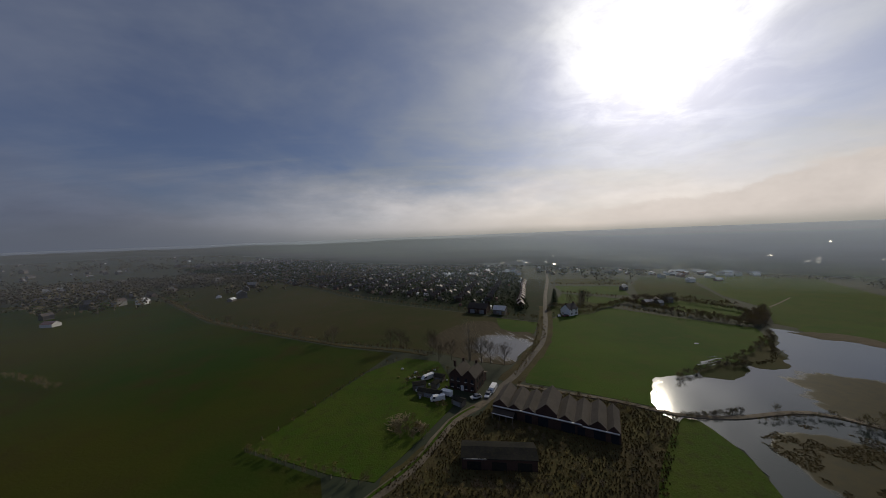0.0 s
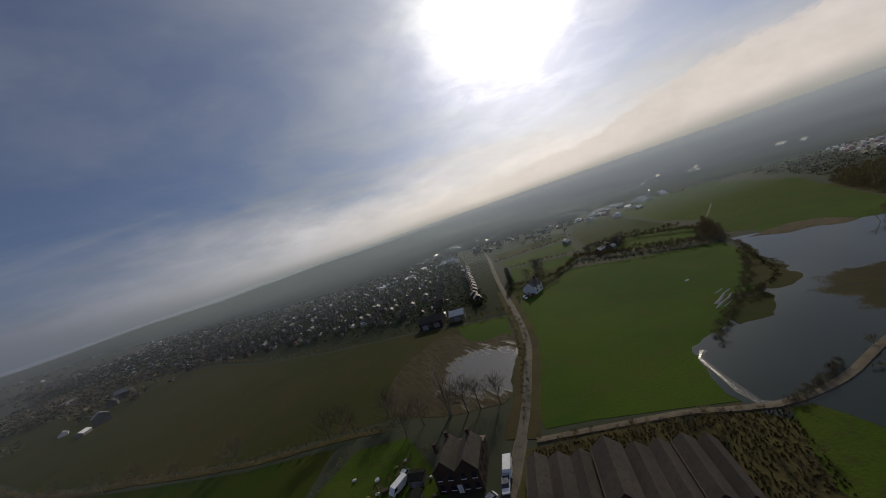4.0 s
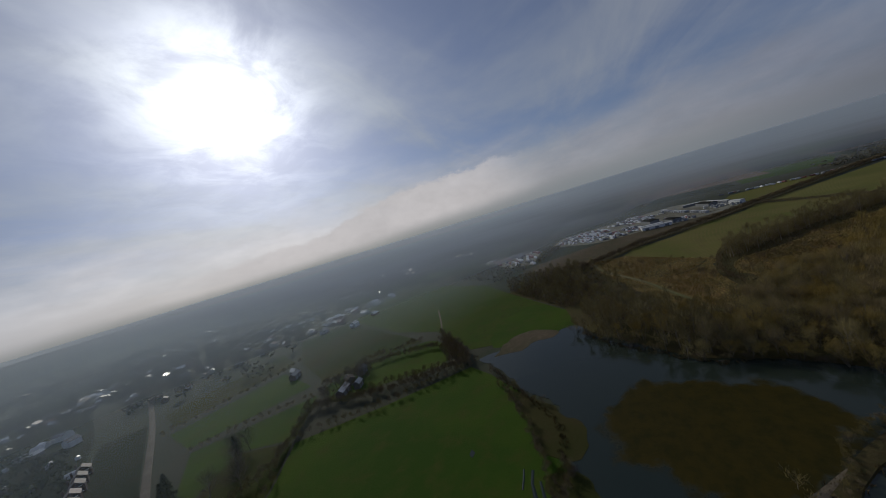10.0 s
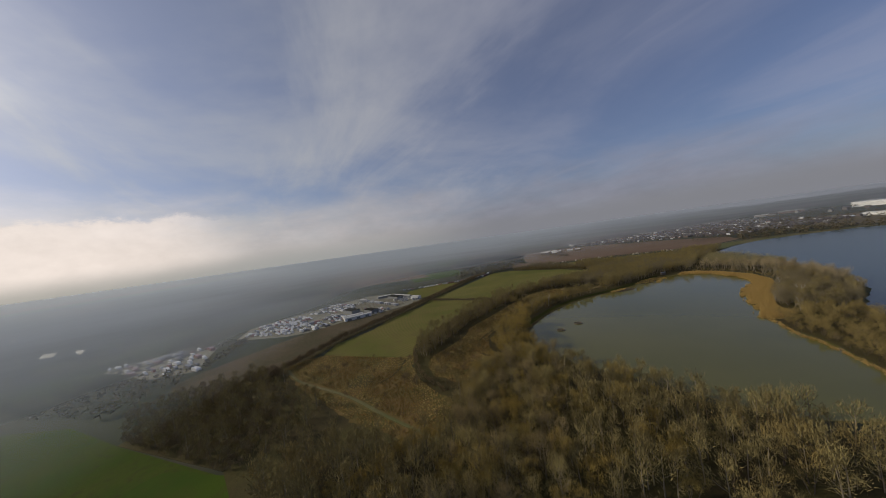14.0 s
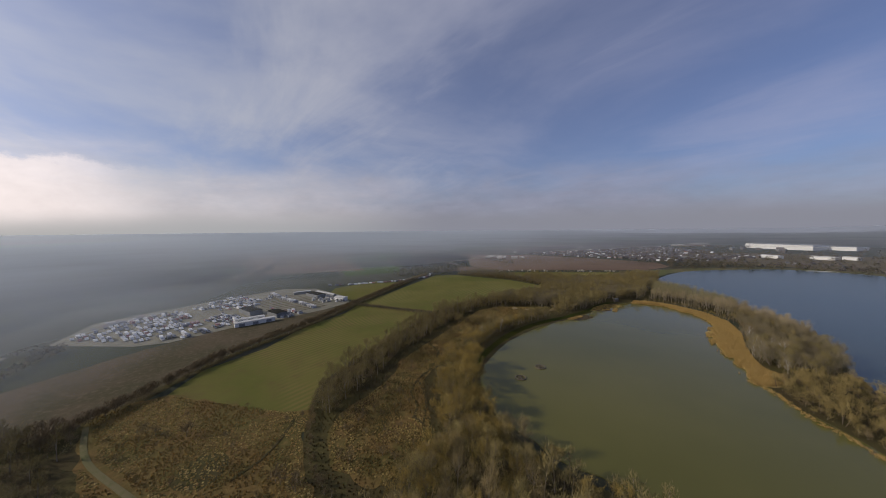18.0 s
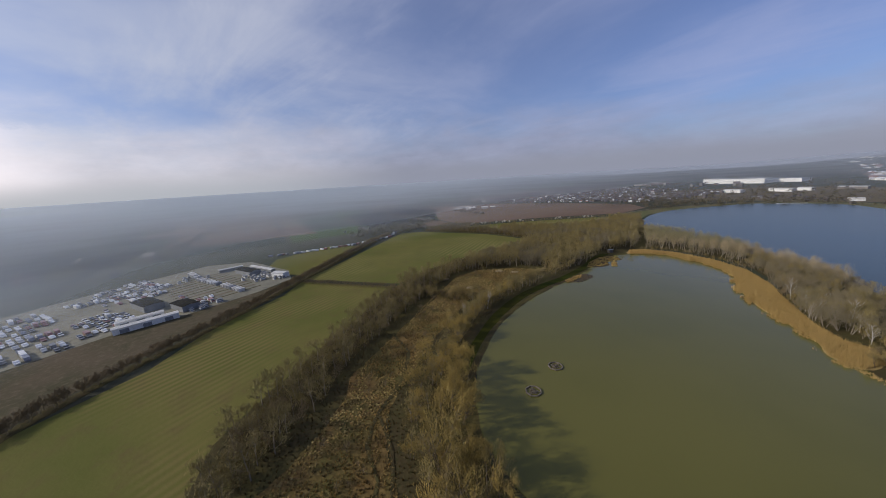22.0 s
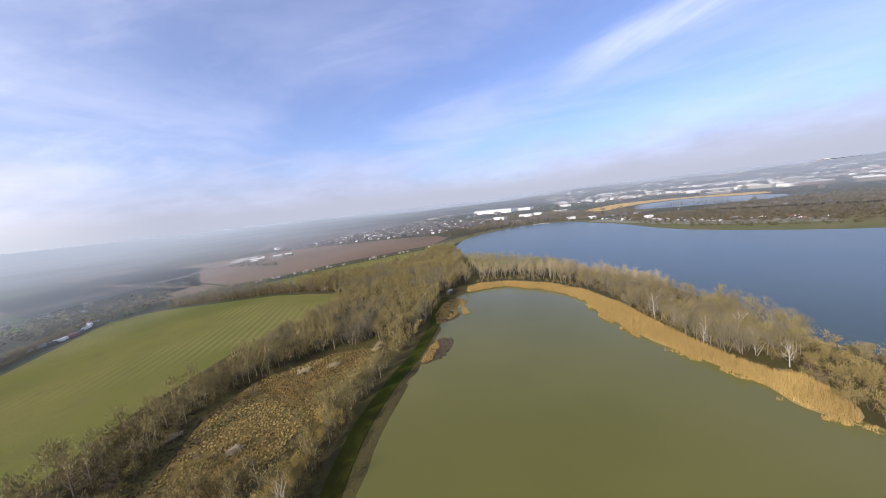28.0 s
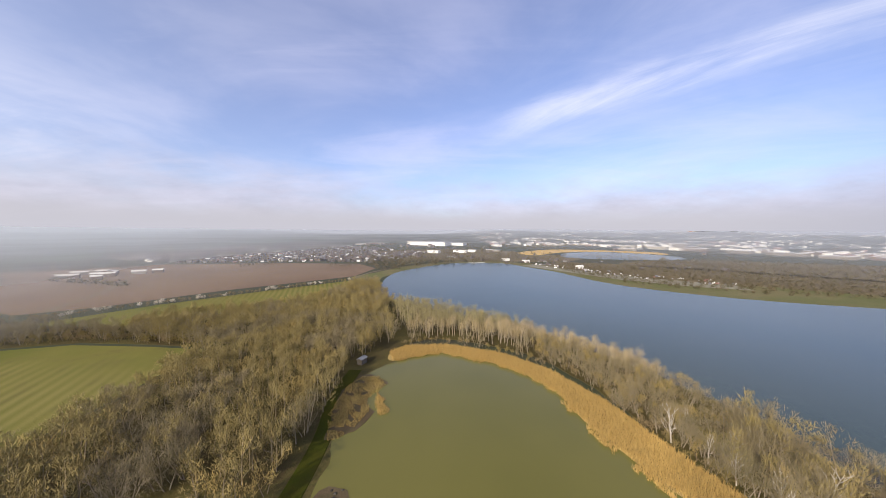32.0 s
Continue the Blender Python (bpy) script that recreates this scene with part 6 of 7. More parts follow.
def dwelling(name, w, d, eaves, ridge, wall_mat, roof_mat, stacks=1, wing=False, turn_ridge=True):
    """A small house: walls with gable ends, roof slabs, chimney, windows and a door. It stands at the origin."""
    ob = new(name)
    bm = bmesh.new()
    box(bm, -w / 2, w / 2, -d / 2, d / 2, -0.2, eaves)
    gable_ends(bm, -w / 2, w / 2, -d / 2, d / 2, eaves, ridge, turn_ridge)
    part("wall", bm, wall_mat, ob)
    bm = bmesh.new()
    gable(bm, -w / 2, w / 2, -d / 2, d / 2, eaves, ridge, 0.3, 0.18, turn_ridge)
    part("roof", bm, roof_mat, ob)
    for k in range(stacks):
        x = (w / 2 - 0.6) * (1 if k == 0 else -1)
        bm = bmesh.new()
        box(bm, x - 0.35, x + 0.35, -0.45, 0.45, ridge - 0.8, ridge + 1.1)
        box(bm, x - 0.42, x + 0.42, -0.52, 0.52, ridge + 1.1, ridge + 1.25)
        part("chimney", bm, BRICK_DARK, ob)
    for side in (-1, 1):
        for z in (0.9, 3.4):
            for x in (-w * 0.25, w * 0.25):
                bm = bmesh.new()
                y = side * (d / 2 + 0.02)
                box(bm, x - 0.6, x + 0.6, min(y, y + side * 0.06), max(y, y + side * 0.06), z, z + 1.2)
                win = part("window", bm, DARKGLASS, ob)
                part("sill", shell(box, x - 0.7, x + 0.7, min(y + side * 0.005, y + side * 0.16), max(y + side * 0.005, y + side * 0.16), z - 0.12, z - 0.005), WHITE, win, "pale window sill")
    if wing:
        bm = bmesh.new()
        box(bm, -1.5, 1.5, d / 2, d / 2 + 3.2, -0.2, 2.6)
        slab(bm, [(-1.7, d / 2, 3.4), (1.7, d / 2, 3.4), (1.7, d / 2 + 3.4, 2.6), (-1.7, d / 2 + 3.4, 2.6)], 0.15)
        part("back_wing", bm, wall_mat, ob)
    return ob


def car(name, long_body=False):
    """A parked car, or a van, on four wheels."""
    ob = new(name)
    if long_body:
        low = [(-2.6, 0.35), (-2.7, 0.9), (-2.3, 1.15), (-1.7, 2.0), (2.6, 2.1), (2.65, 0.4)]
        glass = [(-2.25, 1.2), (-1.72, 1.9), (-1.0, 1.9), (-1.0, 1.2)]
        wheels, wide = (-1.7, 1.7), 0.98
    else:
        low = [(-2.05, 0.3), (-2.12, 0.72), (-1.1, 0.92), (1.9, 0.92), (2.08, 0.75), (2.05, 0.3)]
        glass = [(-1.05, 0.9), (-0.45, 1.38), (1.05, 1.42), (1.75, 0.9)]
        wheels, wide = (-1.3, 1.3), 0.88
    body = part("body", shell(profile, low, -wide, wide), CAR_PAINT, ob)
    part("cabin_glass", shell(profile, glass, -wide + 0.06 if not long_body else -wide - 0.01, wide - 0.06 if not long_body else wide + 0.01), DARKGLASS, ob)
    if not long_body:
        bm = bmesh.new()
        box(bm, -0.42, 1.02, -wide + 0.1, wide - 0.1, 1.385, 1.46)
        part("roof_panel", bm, CAR_PAINT, ob)
    for x in wheels:
        for y in (-wide + 0.08, wide - 0.08):
            bm = bmesh.new()
            bmesh.ops.create_cone(bm, cap_ends=True, segments=10, radius1=0.33, radius2=0.33, depth=0.2, matrix=pose(x, y, 0.33, 90))
            part("wheel", bm, RUBBER, ob)
    return ob


def hall(name, w, d, high, rise, wall_mat, roof_mat, doors=2):
    """A long shed with a low pitched roof and doors on its front."""
    ob = new(name)
    bm = bmesh.new()
    box(bm, -w / 2, w / 2, -d / 2, d / 2, -0.2, high)
    gable_ends(bm, -w / 2, w / 2, -d / 2, d / 2, high, high + rise)
    part("wall", bm, wall_mat, ob)
    bm = bmesh.new()
    gable(bm, -w / 2, w / 2, -d / 2, d / 2, high, high + rise, 0.25, 0.15)
    part("roof", bm, roof_mat, ob)
    for k in range(doors):
        x = -w / 2 + w * (k + 0.5) / doors
        bm = bmesh.new()
        box(bm, x - min(1.8, w / doors / 3), x + min(1.8, w / doors / 3), -d / 2 - 0.08, -d / 2 - 0.01, 0.0, high * 0.72)
        part("door", bm, SHED_GREY, ob)
    return ob


def put(ob, x, y, turn, label, category, group="", z=0.1, copy=False):
    m = pose(x, y, z, 0, 0, turn)
    if copy:
        ob = copy_thing(ob, m)
    else:
        ob.matrix_basis = m @ Matrix.Diagonal((*ob.scale, 1))
    return tagged(ob, label, category, group)


# the long barn of many spans
BARN = pose(14.6, 100.8, 0.1, 0, 0, -27.5)
barn = new("barn")
at = 0.0
for wide, ridge in ((4.7, 5.6), (4.7, 5.0), (4.5, 5.0), (6.2, 7.2), (4.5, 5.0), (4.4, 5.0), (4.3, 5.4), (3.6, 4.8)):
    eaves = ridge - 1.7 if wide < 5 else ridge - 2.6
    bm = bmesh.new()
    profile(bm, [(at, -0.2), (at + wide, -0.2), (at + wide, eaves), (at + wide / 2, ridge), (at, eaves)], 0, 0.25)
    part("front_wall", bm, BRICK_DARK, barn)
    bm = bmesh.new()
    profile(bm, [(at, -0.2), (at + wide, -0.2), (at + wide, eaves), (at + wide / 2, ridge), (at, eaves)], 12.75, 13.0)
    part("back_wall", bm, BRICK_DARK, barn)
    bm = bmesh.new()
    gable(bm, at + 0.12, at + wide - 0.12, 0, 13, eaves, ridge, 0.1, 0.14, False)
    for k in range(1, 6):
        box(bm, at + 0.2, at + wide - 0.2, k * 2.15, k * 2.15 + 0.08, eaves, eaves + 0.06)
    part("roof", bm, ROOF_SHEET, barn)
    bm = bmesh.new()
    box(bm, at - 0.14, at + 0.14, -0.05, 13.05, eaves - 0.15, eaves + 0.22)
    part("valley_gutter", bm, ROOF_SHEET, barn)
    # dark panel in place of the shade inside an open doorway
    if wide < 5:
        bm = bmesh.new()
        box(bm, at + 1.1, at + 3.1, -0.06, -0.01, 0.0, 2.5)
        part("door", bm, DARKGLASS, barn, "dark panel painted as an open doorway's shade")
    at += wide
for x in (0.0, at - 0.25):
    bm = bmesh.new()
    box(bm, x, x + 0.25, 0.3, 12.7, -0.2, 3.2)
    part("end_wall", bm, BRICK_DARK, barn)
for x0, x1, z in ((0.0, 7.4, 3.15), (7.5, 27.0, 3.3), (27.1, 36.6, 2.9)):
    part("gutter", shell(box, x0, x1, -0.40, -0.08, z, z + 0.26), WHITE, barn)
# more dark panels, painted shade of wider openings
for x in (14.5, 22.0, 30.0):
    part("doorway", shell(box, x, x + 3.0, -0.07, -0.02, 0.0, 2.7), DARKGLASS, barn, "dark panel painted as an open doorway's shade")
for y, z, length in ((-2.6, 2.0, 7.4),):
    bm = bmesh.new()
    slab(bm, [(0.3, y, z), (length, y, z), (length, y + 2.3, z + 0.5), (0.3, y + 2.3, z + 0.5)], 0.1)
    part("lean_to_roof", bm, ROOF_SHEET, barn)
    bm = bmesh.new()
    box(bm, 0.3, length, y - 0.1, y + 0.1, z - 0.1, z + 0.12)
    part("gutter", bm, SHED_SHEET, barn)
    for x in (0.5, 2.7, 4.9, 7.0):
        bm = bmesh.new()
        box(bm, x, x + 0.2, y, y + 0.2, -0.2, z)
        part("post", bm, TIMBER, barn)
barn.matrix_basis = BARN
tagged(barn, "long derelict barn with a row of gabled cement sheet roofs", "barn")

shed = hall("open_shed", 19.0, 6.5, 3.0, 0.8, BRICK_DARK, TAR, 3)
put(shed, 12.5, 79.5, -6, "low dark overgrown shed with a mossy roof", "shed")
for o in shed.children:
    if o.name.startswith("door"):
        o.data.materials[0] = TAR
bm = bmesh.new()
box(bm, -9.2, -3.2, -3.5, -3.3, 2.85, 3.1)
part("fascia", bm, SHED_SHEET, shed, "pale fascia board")

# farmhouse
farm = new("farmhouse")
bm = bmesh.new()
box(bm, -5.5, 5.5, -4.5, 4.5, -0.2, 5.6)
gable_ends(bm, -5.5, -0.1, -4.5, 4.5, 5.6, 8.2, False)
gable_ends(bm, 0.1, 5.5, -4.5, 4.5, 5.6, 8.2, False)
part("wall", bm, BRICK_DARK, farm)
for x0, x1 in ((-5.4, -0.15), (0.15, 5.4)):
    bm = bmesh.new()
    gable(bm, x0, x1, -4.5, 4.5, 5.6, 8.2, 0.15, 0.18, False)
    part("roof", bm, ROOF_SHEET, farm)
for x, y in ((-2.8, 3.6), (2.8, 3.6), (-5.0, 0.0)):
    bm = bmesh.new()
    box(bm, x - 0.4, x + 0.4, y - 0.4, y + 0.4, 7.0, 9.3)
    box(bm, x - 0.5, x + 0.5, y - 0.5, y + 0.5, 9.3, 9.45)
    part("chimney", bm, BRICK_DARK, farm)
for y, s in ((-4.5, -1), (4.5, 1)):
    for z in (0.9, 3.5):
        for x in (-4.2, -1.6, 1.6, 4.2):
            win = part("window", shell(box, x - 0.5, x + 0.5, min(y + s * 0.01, y + s * 0.06), max(y + s * 0.01, y + s * 0.06), z, z + 1.3), DARKGLASS, farm)
            part("sill", shell(box, x - 0.62, x + 0.62, min(y + s * 0.01, y + s * 0.16), max(y + s * 0.01, y + s * 0.16), z - 0.12, z), WHITE, win)
for x, s in ((-5.5, -1), (5.5, 1)):
    for z in (0.9, 3.5):
        for y in (-2.4, 0.2, 2.6):
            part("window", shell(box, min(x + s * 0.01, x + s * 0.06), max(x + s * 0.01, x + s * 0.06), y - 0.5, y + 0.5, z, z + 1.3), DARKGLASS, farm)
part("door", shell(box, -0.6, 0.6, -4.6, -4.51, 0.0, 2.1), WHITE, farm)
part("back_wing", shell(box, -2.0, 5.0, 4.5, 8.5, -0.2, 2.8), BRICK_DARK, farm)
wing = bmesh.new()
slab(wing, [(-2.3, 4.5, 4.2), (5.3, 4.5, 4.2), (5.3, 8.8, 2.8), (-2.3, 8.8, 2.8)], 0.16)
part("wing_roof", wing, TILE, farm)
farm.matrix_basis = pose(7.5, 121.5, 0.1, 0, 0, -28)
tagged(farm, "old dark brick farmhouse with twin tiled gables and chimneys", "house")

small = car("parked_car")
van = car("white_van", True)
for o in van.children:
    if o.name.startswith("body"):
        o.data.materials[0] = WHITE
put(small, 18, 118.5, 62, "parked car beside the farmhouse", "car", "cars at the farm")
for x, y, turn in ((15.6, 114.6, 64), (14.6, 112.8, 66), (10, 111.5, 20), (-7, 131, 40)):
    put(small, x, y, turn, "parked car beside the farmhouse", "car", "cars at the farm", copy=True)
put(van, 17, 116.5, 63, "white van parked beside the farmhouse", "van", "vans at the farm")
for x, y, turn in ((-1, 114.5, -30), (-8.5, 128, 35), (-4, 111, 10)):
    put(van, x, y, turn, "white van parked on the farm's grass", "van", "vans at the farm", copy=True)
for x, y, w, d, turn in ((-7.0, 114.5, 9.0, 2.6, -22), (-11.5, 121.0, 5.0, 3.0, 15), (-3.5, 127.0, 4.0, 3.0, -28), (-5.0, 121.0, 3.2, 2.4, 60), (3.5, 108.0, 4.5, 2.6, -40)):
    put(hall("garden_shed", w, d, 2.0, 0.5, TIMBER, TAR, 1), x, y, turn, "grey garden shed with a felt roof", "shed", "sheds at the farm")
rng = random.Random(5)
for k in range(16):
    x, y = rng.uniform(-13, 2), rng.uniform(112, 130)
    bm = bmesh.new()
    bmesh.ops.create_cube(bm, size=1.0, matrix=pose(0, 0, 0.4, 0, 0, rng.uniform(0, 90)) @ Matrix.Diagonal((rng.uniform(0.6, 1.8), rng.uniform(0.5, 1.2), rng.uniform(0.5, 1.0), 1)))
    bmesh.ops.bevel(bm, geom=bm.edges[:], offset=0.08, segments=1, affect="EDGES")
    ob = part("crate", bm, rng.choice((TIMBER, WHITE, SHED_GREY, TILE)))
    ob.location = (x, y, 0.1)
    tagged(ob, "weathered crate or old appliance lying in the farm garden", "clutter", "yard clutter")
for k in range(9):
    bm = bmesh.new()
    bmesh.ops.create_icosphere(bm, subdivisions=2, radius=0.5, matrix=Matrix.Diagonal((1.3, 0.7, 0.7, 1)))
    for v in bm.verts:
        v.co += v.co.normalized() * 0.15 * noise.noise(v.co * 3 + Vector((k, 0, 0)))
    ob = part("hay_bale", bm, WHITE if k % 3 else TUSSOCK)
    ob.location = (-24 + 9 * rng.random() + k * 1.2, 128 + 12 * rng.random(), 0.5)
    tagged(ob, "pale wrapped bale lying in the paddock", "bale", "bales in the paddock")


def brush_heap(x, y, long, high, seed):
    """A heap of cut branches and logs."""
    r = random.Random(seed)
    bm = bmesh.new()
    for _ in range(90):
        u, v = r.gauss(0, long * 0.4), r.gauss(0, high * 0.7)
        z = max(0.1, high * (1 - (u / long) ** 2) * r.random())
        bmesh.ops.create_cube(bm, size=1.0, matrix=pose(u, v, z, r.uniform(-35, 35), r.uniform(-35, 35), r.uniform(0, 180)) @ Matrix.Diagonal((r.uniform(1.0, 2.8), 0.12, 0.12, 1)))
    ob = part("brush_heap", bm, TWIG_PALE)
    ob.matrix_basis = pose(x, y, 0.1, 0, 0, r.uniform(40, 70))
    tagged(ob, "tangled heap of cut branches and logs", "brush heap", kind="stuff")


for k, (x, y, long, high) in enumerate(((-17, 98, 5.5, 1.8), (-9.5, 95, 2.0, 1.4), (333, -149, 3, 1.0), (345, -135, 3, 1.0), (355, -130, 3.5, 1.1), (334, -154, 2.5, 0.9), (372, -92, 3, 1.0), (347, -90, 2.5, 1.0))):
    brush_heap(x, y, long, high, k)
fence_line = [(-59, 88), (-48, 110), (-36, 137), (-22, 152)]
fence = thing("fence", 0, 0, label="wire field fence on weathered posts round the paddock", category="fence")
for x, y in along(fence_line, 4.5, rng):
    part("post", shell(box, x - 0.08, x + 0.08, y - 0.08, y + 0.08, -0.2, 1.25), TIMBER, fence)
fence = thing("fence", 0, 0, label="post and wire fence along the paddock's near side", category="fence")
for x, y in along([(-59, 87), (-31, 76), (-20, 73)], 3.5, rng):
    part("post", shell(box, x - 0.08, x + 0.08, y - 0.08, y + 0.08, -0.2, 1.25), TIMBER, fence)

# the cottage on the lane, its conifers and the farm beyond
cottage = dwelling("cottage", 9, 7, 4.8, 7.6, WHITE, SLATE, 2, True)
put(cottage, 89, 221, 30, "white cottage with a slate roof beside the lane", "house")
for x, y, turn in ((80, 217, 80), (84, 216, 20)):
    put(small, x, y, turn, "car parked at the cottage", "car", "cars at the cottage", copy=True)


def conifer(x, y, high, wide):
    ob = part("conifer_tree", tube([Vector((0, 0, -0.2)), Vector((0, 0, high * 0.5)), Vector((0, 0, high))], [0.25, 0.15, 0.03], 5), BARK)
    r = random.Random(int(x * 7 + y))
    v, f = [], []
    for _ in range(700):
        t = r.random() ** 0.8
        a, d = r.uniform(0, math.tau), wide * (1 - t) ** 0.7 * r.uniform(0.3, 1.0)
        p = Vector((math.cos(a) * d, math.sin(a) * d, 0.5 + t * (high - 0.5)))
        q = p + Vector((math.cos(a) * 0.6, math.sin(a) * 0.6, r.uniform(-0.2, 0.7)))
        s = Vector((-math.sin(a), math.cos(a), r.uniform(-0.4, 0.4))) * 0.28
        n = len(v)
        v += [tuple(p - s), tuple(p + s), tuple(q)]
        f.append((n, n + 1, n + 2))
    part("crown", (v, f), EVERGREEN, ob)
    ob.location = (x, y, 0.1)
    tagged(ob, "tall dark evergreen conifer beside the lane", "tree", "conifers on the lane")


for x, y, high, wide in ((87, 247, 12, 3.0), (89, 252, 13, 3.2), (92, 258, 11, 3.0), (94, 266, 10, 2.6), (115, 259, 9, 2.4)):
    conifer(x, y, high, wide)
for x, y, w, d, turn, m in ((158, 241, 11, 5, 20, SHED_SHEET), (168, 246, 9, 6, 60, SLATE), (178, 246, 7, 5, 10, SHED_GREY), (164, 236, 6, 4, 20, SHED_SHEET), (176, 304, 10, 5, 25, SHED_GREY), (181, 311, 8, 5, 80, SHED_SHEET)):
    put(hall("farm_shed", w * 0.75, d * 0.8, 2.8, 1.4, WALLS, m, 2), x, y, turn, "hazy farm building with a pale roof", "farm building", "farm buildings")
# shadow side put into the colour: dark walls and roof all round
hall_white = hall("dark_barn", 15, 9, 4.0, 3.0, BRICK_DARK, ROOF_SHEET, 2)
put(hall_white, 26, 238, -28, "barn with a weathered roof at the edge of the houses, darkened as its shadow side", "barn")
put(hall("gabled_shed", 9, 7, 3.5, 2.4, WALLS, SHED_SHEET, 1), 41, 231, -28, "pale gabled shed at the edge of the houses", "barn")

# terraces of the village beyond the field
# the first pattern's roof has the glint painted in; the second is plain slate
terrace = dwelling("terraced_house", 5.0, 5.2, 3.8, 5.9, BRICK_DARK, GLINT_PINK_TILE, 1, False, False)
darker = dwelling("terraced_house", 4.6, 4.6, 3.7, 5.6, BRICK_DARK, SLATE, 1, False, False)
placed, dim = 0, 0
lane = Vector((33, 115)).normalized()
side = Vector((-lane.y, lane.x))
spare = []
for row in range(12):
    foot = Vector((60, 248)) + side * (row * 27.0) + lane * (row * 15.0 * (1 if row else 0) * 0.55)
    foot = foot if row else Vector((60, 246))
    for k in range(12 if row < 7 else 15):
        if rng.random() < 0.08:
            continue
        p = foot + lane * (k * (8.8 if row else 10.5) + rng.uniform(-0.4, 0.4)) + side * (0 if row else rng.uniform(-0.8, 0.8))
        turn = math.degrees(math.atan2(lane.y, lane.x)) + (90 if not row else 0 if row % 2 else 180) + rng.uniform(-2, 2)
        if placed < 170:
            if row == 0:
                put(terrace, p.x, p.y, turn, "terraced house with a pink tiled roof, paled for sun glint", "house", "village terraces", copy=placed > 0)
            else:
                put(darker, p.x, p.y, turn, "dark brick terraced house with a slate roof", "house", "village terraces", copy=dim > 0)
                dim += 1
            placed += 1
        else:
            spare.append((p.x, p.y, radians(turn), 0.68))


def gable_shape(w, d, eaves, ridge):
    """A plain far house or shed as one closed shape."""
    pts = [(-d / 2, 0), (d / 2, 0), (d / 2, eaves), (0, ridge), (-d / 2, eaves)]
    v = np.array([(x, y, z) for x in (-w / 2, w / 2) for y, z in pts])
    f = [(0, 1, 2), (0, 2, 3), (0, 3, 4), (5, 7, 6), (5, 8, 7), (5, 9, 8)]
    for i in range(5):
        j = (i + 1) % 5
        f += [(i, i + 5, j + 5), (i, j + 5, j)]
    return v, np.array(f)


def split_house(w, d, eaves, ridge):
    """Walls and roof as two separate pieces, so that each takes its own colour."""
    v, f = gable_shape(w, d, eaves, ridge)
    roof = np.array([(-w / 2 - 0.3, -d / 2 - 0.3, eaves + 0.05), (w / 2 + 0.3, -d / 2 - 0.3, eaves + 0.05), (w / 2 + 0.3, 0, ridge + 0.25), (-w / 2 - 0.3, 0, ridge + 0.25), (w / 2 + 0.3, d / 2 + 0.3, eaves + 0.05), (-w / 2 - 0.3, d / 2 + 0.3, eaves + 0.05)])
    n = len(v)
    return np.concatenate([v, roof]), np.concatenate([f, np.array([(0, 1, 2), (0, 2, 3), (3, 2, 4), (3, 4, 5)]) + n])


FAR_HOUSES = [split_house(7, 8.5, 5, 7.6), split_house(10, 8, 5, 8), split_house(14, 8, 5, 8), split_house(9, 7, 3, 5.5), gable_shape(24, 12, 6, 8)]
TOWN_N = [(-430, 600), (-180, 410), (-40, 300), (40, 262), (66, 420), (120, 640), (40, 900), (-350, 1050), (-760, 900)]
TOWN_S = [(396, -700), (460, -668), (580, -655), (760, -606), (880, -640), (1150, -820), (1100, -1150), (700, -1250), (480, -1060), (340, -930)]
for x, y in spots(TOWN_N, 16, rng):
    spare.append((x, y, radians(74 + rng.choice((0, 0, 90)) + rng.uniform(-8, 8)), rng.uniform(0.38, 0.6)))
town = []
for x, y in spots(TOWN_S, 11.5, rng):
    if noise.noise((x * 0.006, y * 0.006, 4.0)) > -0.35:
        (town if rng.random() < 0.22 else spare).append((x, y, radians(rng.choice((20, 110, 60)) + rng.uniform(-10, 10)), rng.uniform(0.5, 0.8)))
for x, y in spots([(-500, 400), (-380, 430), (-270, 490), (-420, 560), (-640, 440)], 34, rng):
    spare.append((x, y, rng.uniform(0, 6.3), rng.uniform(0.9, 1.2)))
# whitish roofs placed by hand where sun glints dot the far land
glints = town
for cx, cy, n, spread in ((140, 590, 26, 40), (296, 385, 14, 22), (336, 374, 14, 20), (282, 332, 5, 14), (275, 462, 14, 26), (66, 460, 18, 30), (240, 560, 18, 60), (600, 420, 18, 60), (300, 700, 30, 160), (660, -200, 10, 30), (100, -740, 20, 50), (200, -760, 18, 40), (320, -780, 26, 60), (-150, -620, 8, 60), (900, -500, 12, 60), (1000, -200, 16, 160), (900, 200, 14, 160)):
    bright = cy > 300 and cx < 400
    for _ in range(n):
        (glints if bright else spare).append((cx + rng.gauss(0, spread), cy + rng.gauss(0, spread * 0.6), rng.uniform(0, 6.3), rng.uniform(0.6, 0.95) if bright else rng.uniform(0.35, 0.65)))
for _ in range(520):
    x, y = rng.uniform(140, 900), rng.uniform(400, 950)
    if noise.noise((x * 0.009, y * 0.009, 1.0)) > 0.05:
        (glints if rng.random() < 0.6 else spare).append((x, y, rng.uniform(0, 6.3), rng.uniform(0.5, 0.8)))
for _ in range(1500):
    a, d = rng.uniform(0.2, 2.6), rng.uniform(520, 2600)
    x, y = 150 + d * math.cos(a), -60 + d * math.sin(a)
    if noise.noise((x * 0.004, y * 0.004, 18.0)) > 0.0 and not inside(x, y, TOWN_N):
        (glints if rng.random() < 0.3 else spare).append((x, y, rng.uniform(0, 6.3), rng.uniform(0.6, 1.1)))
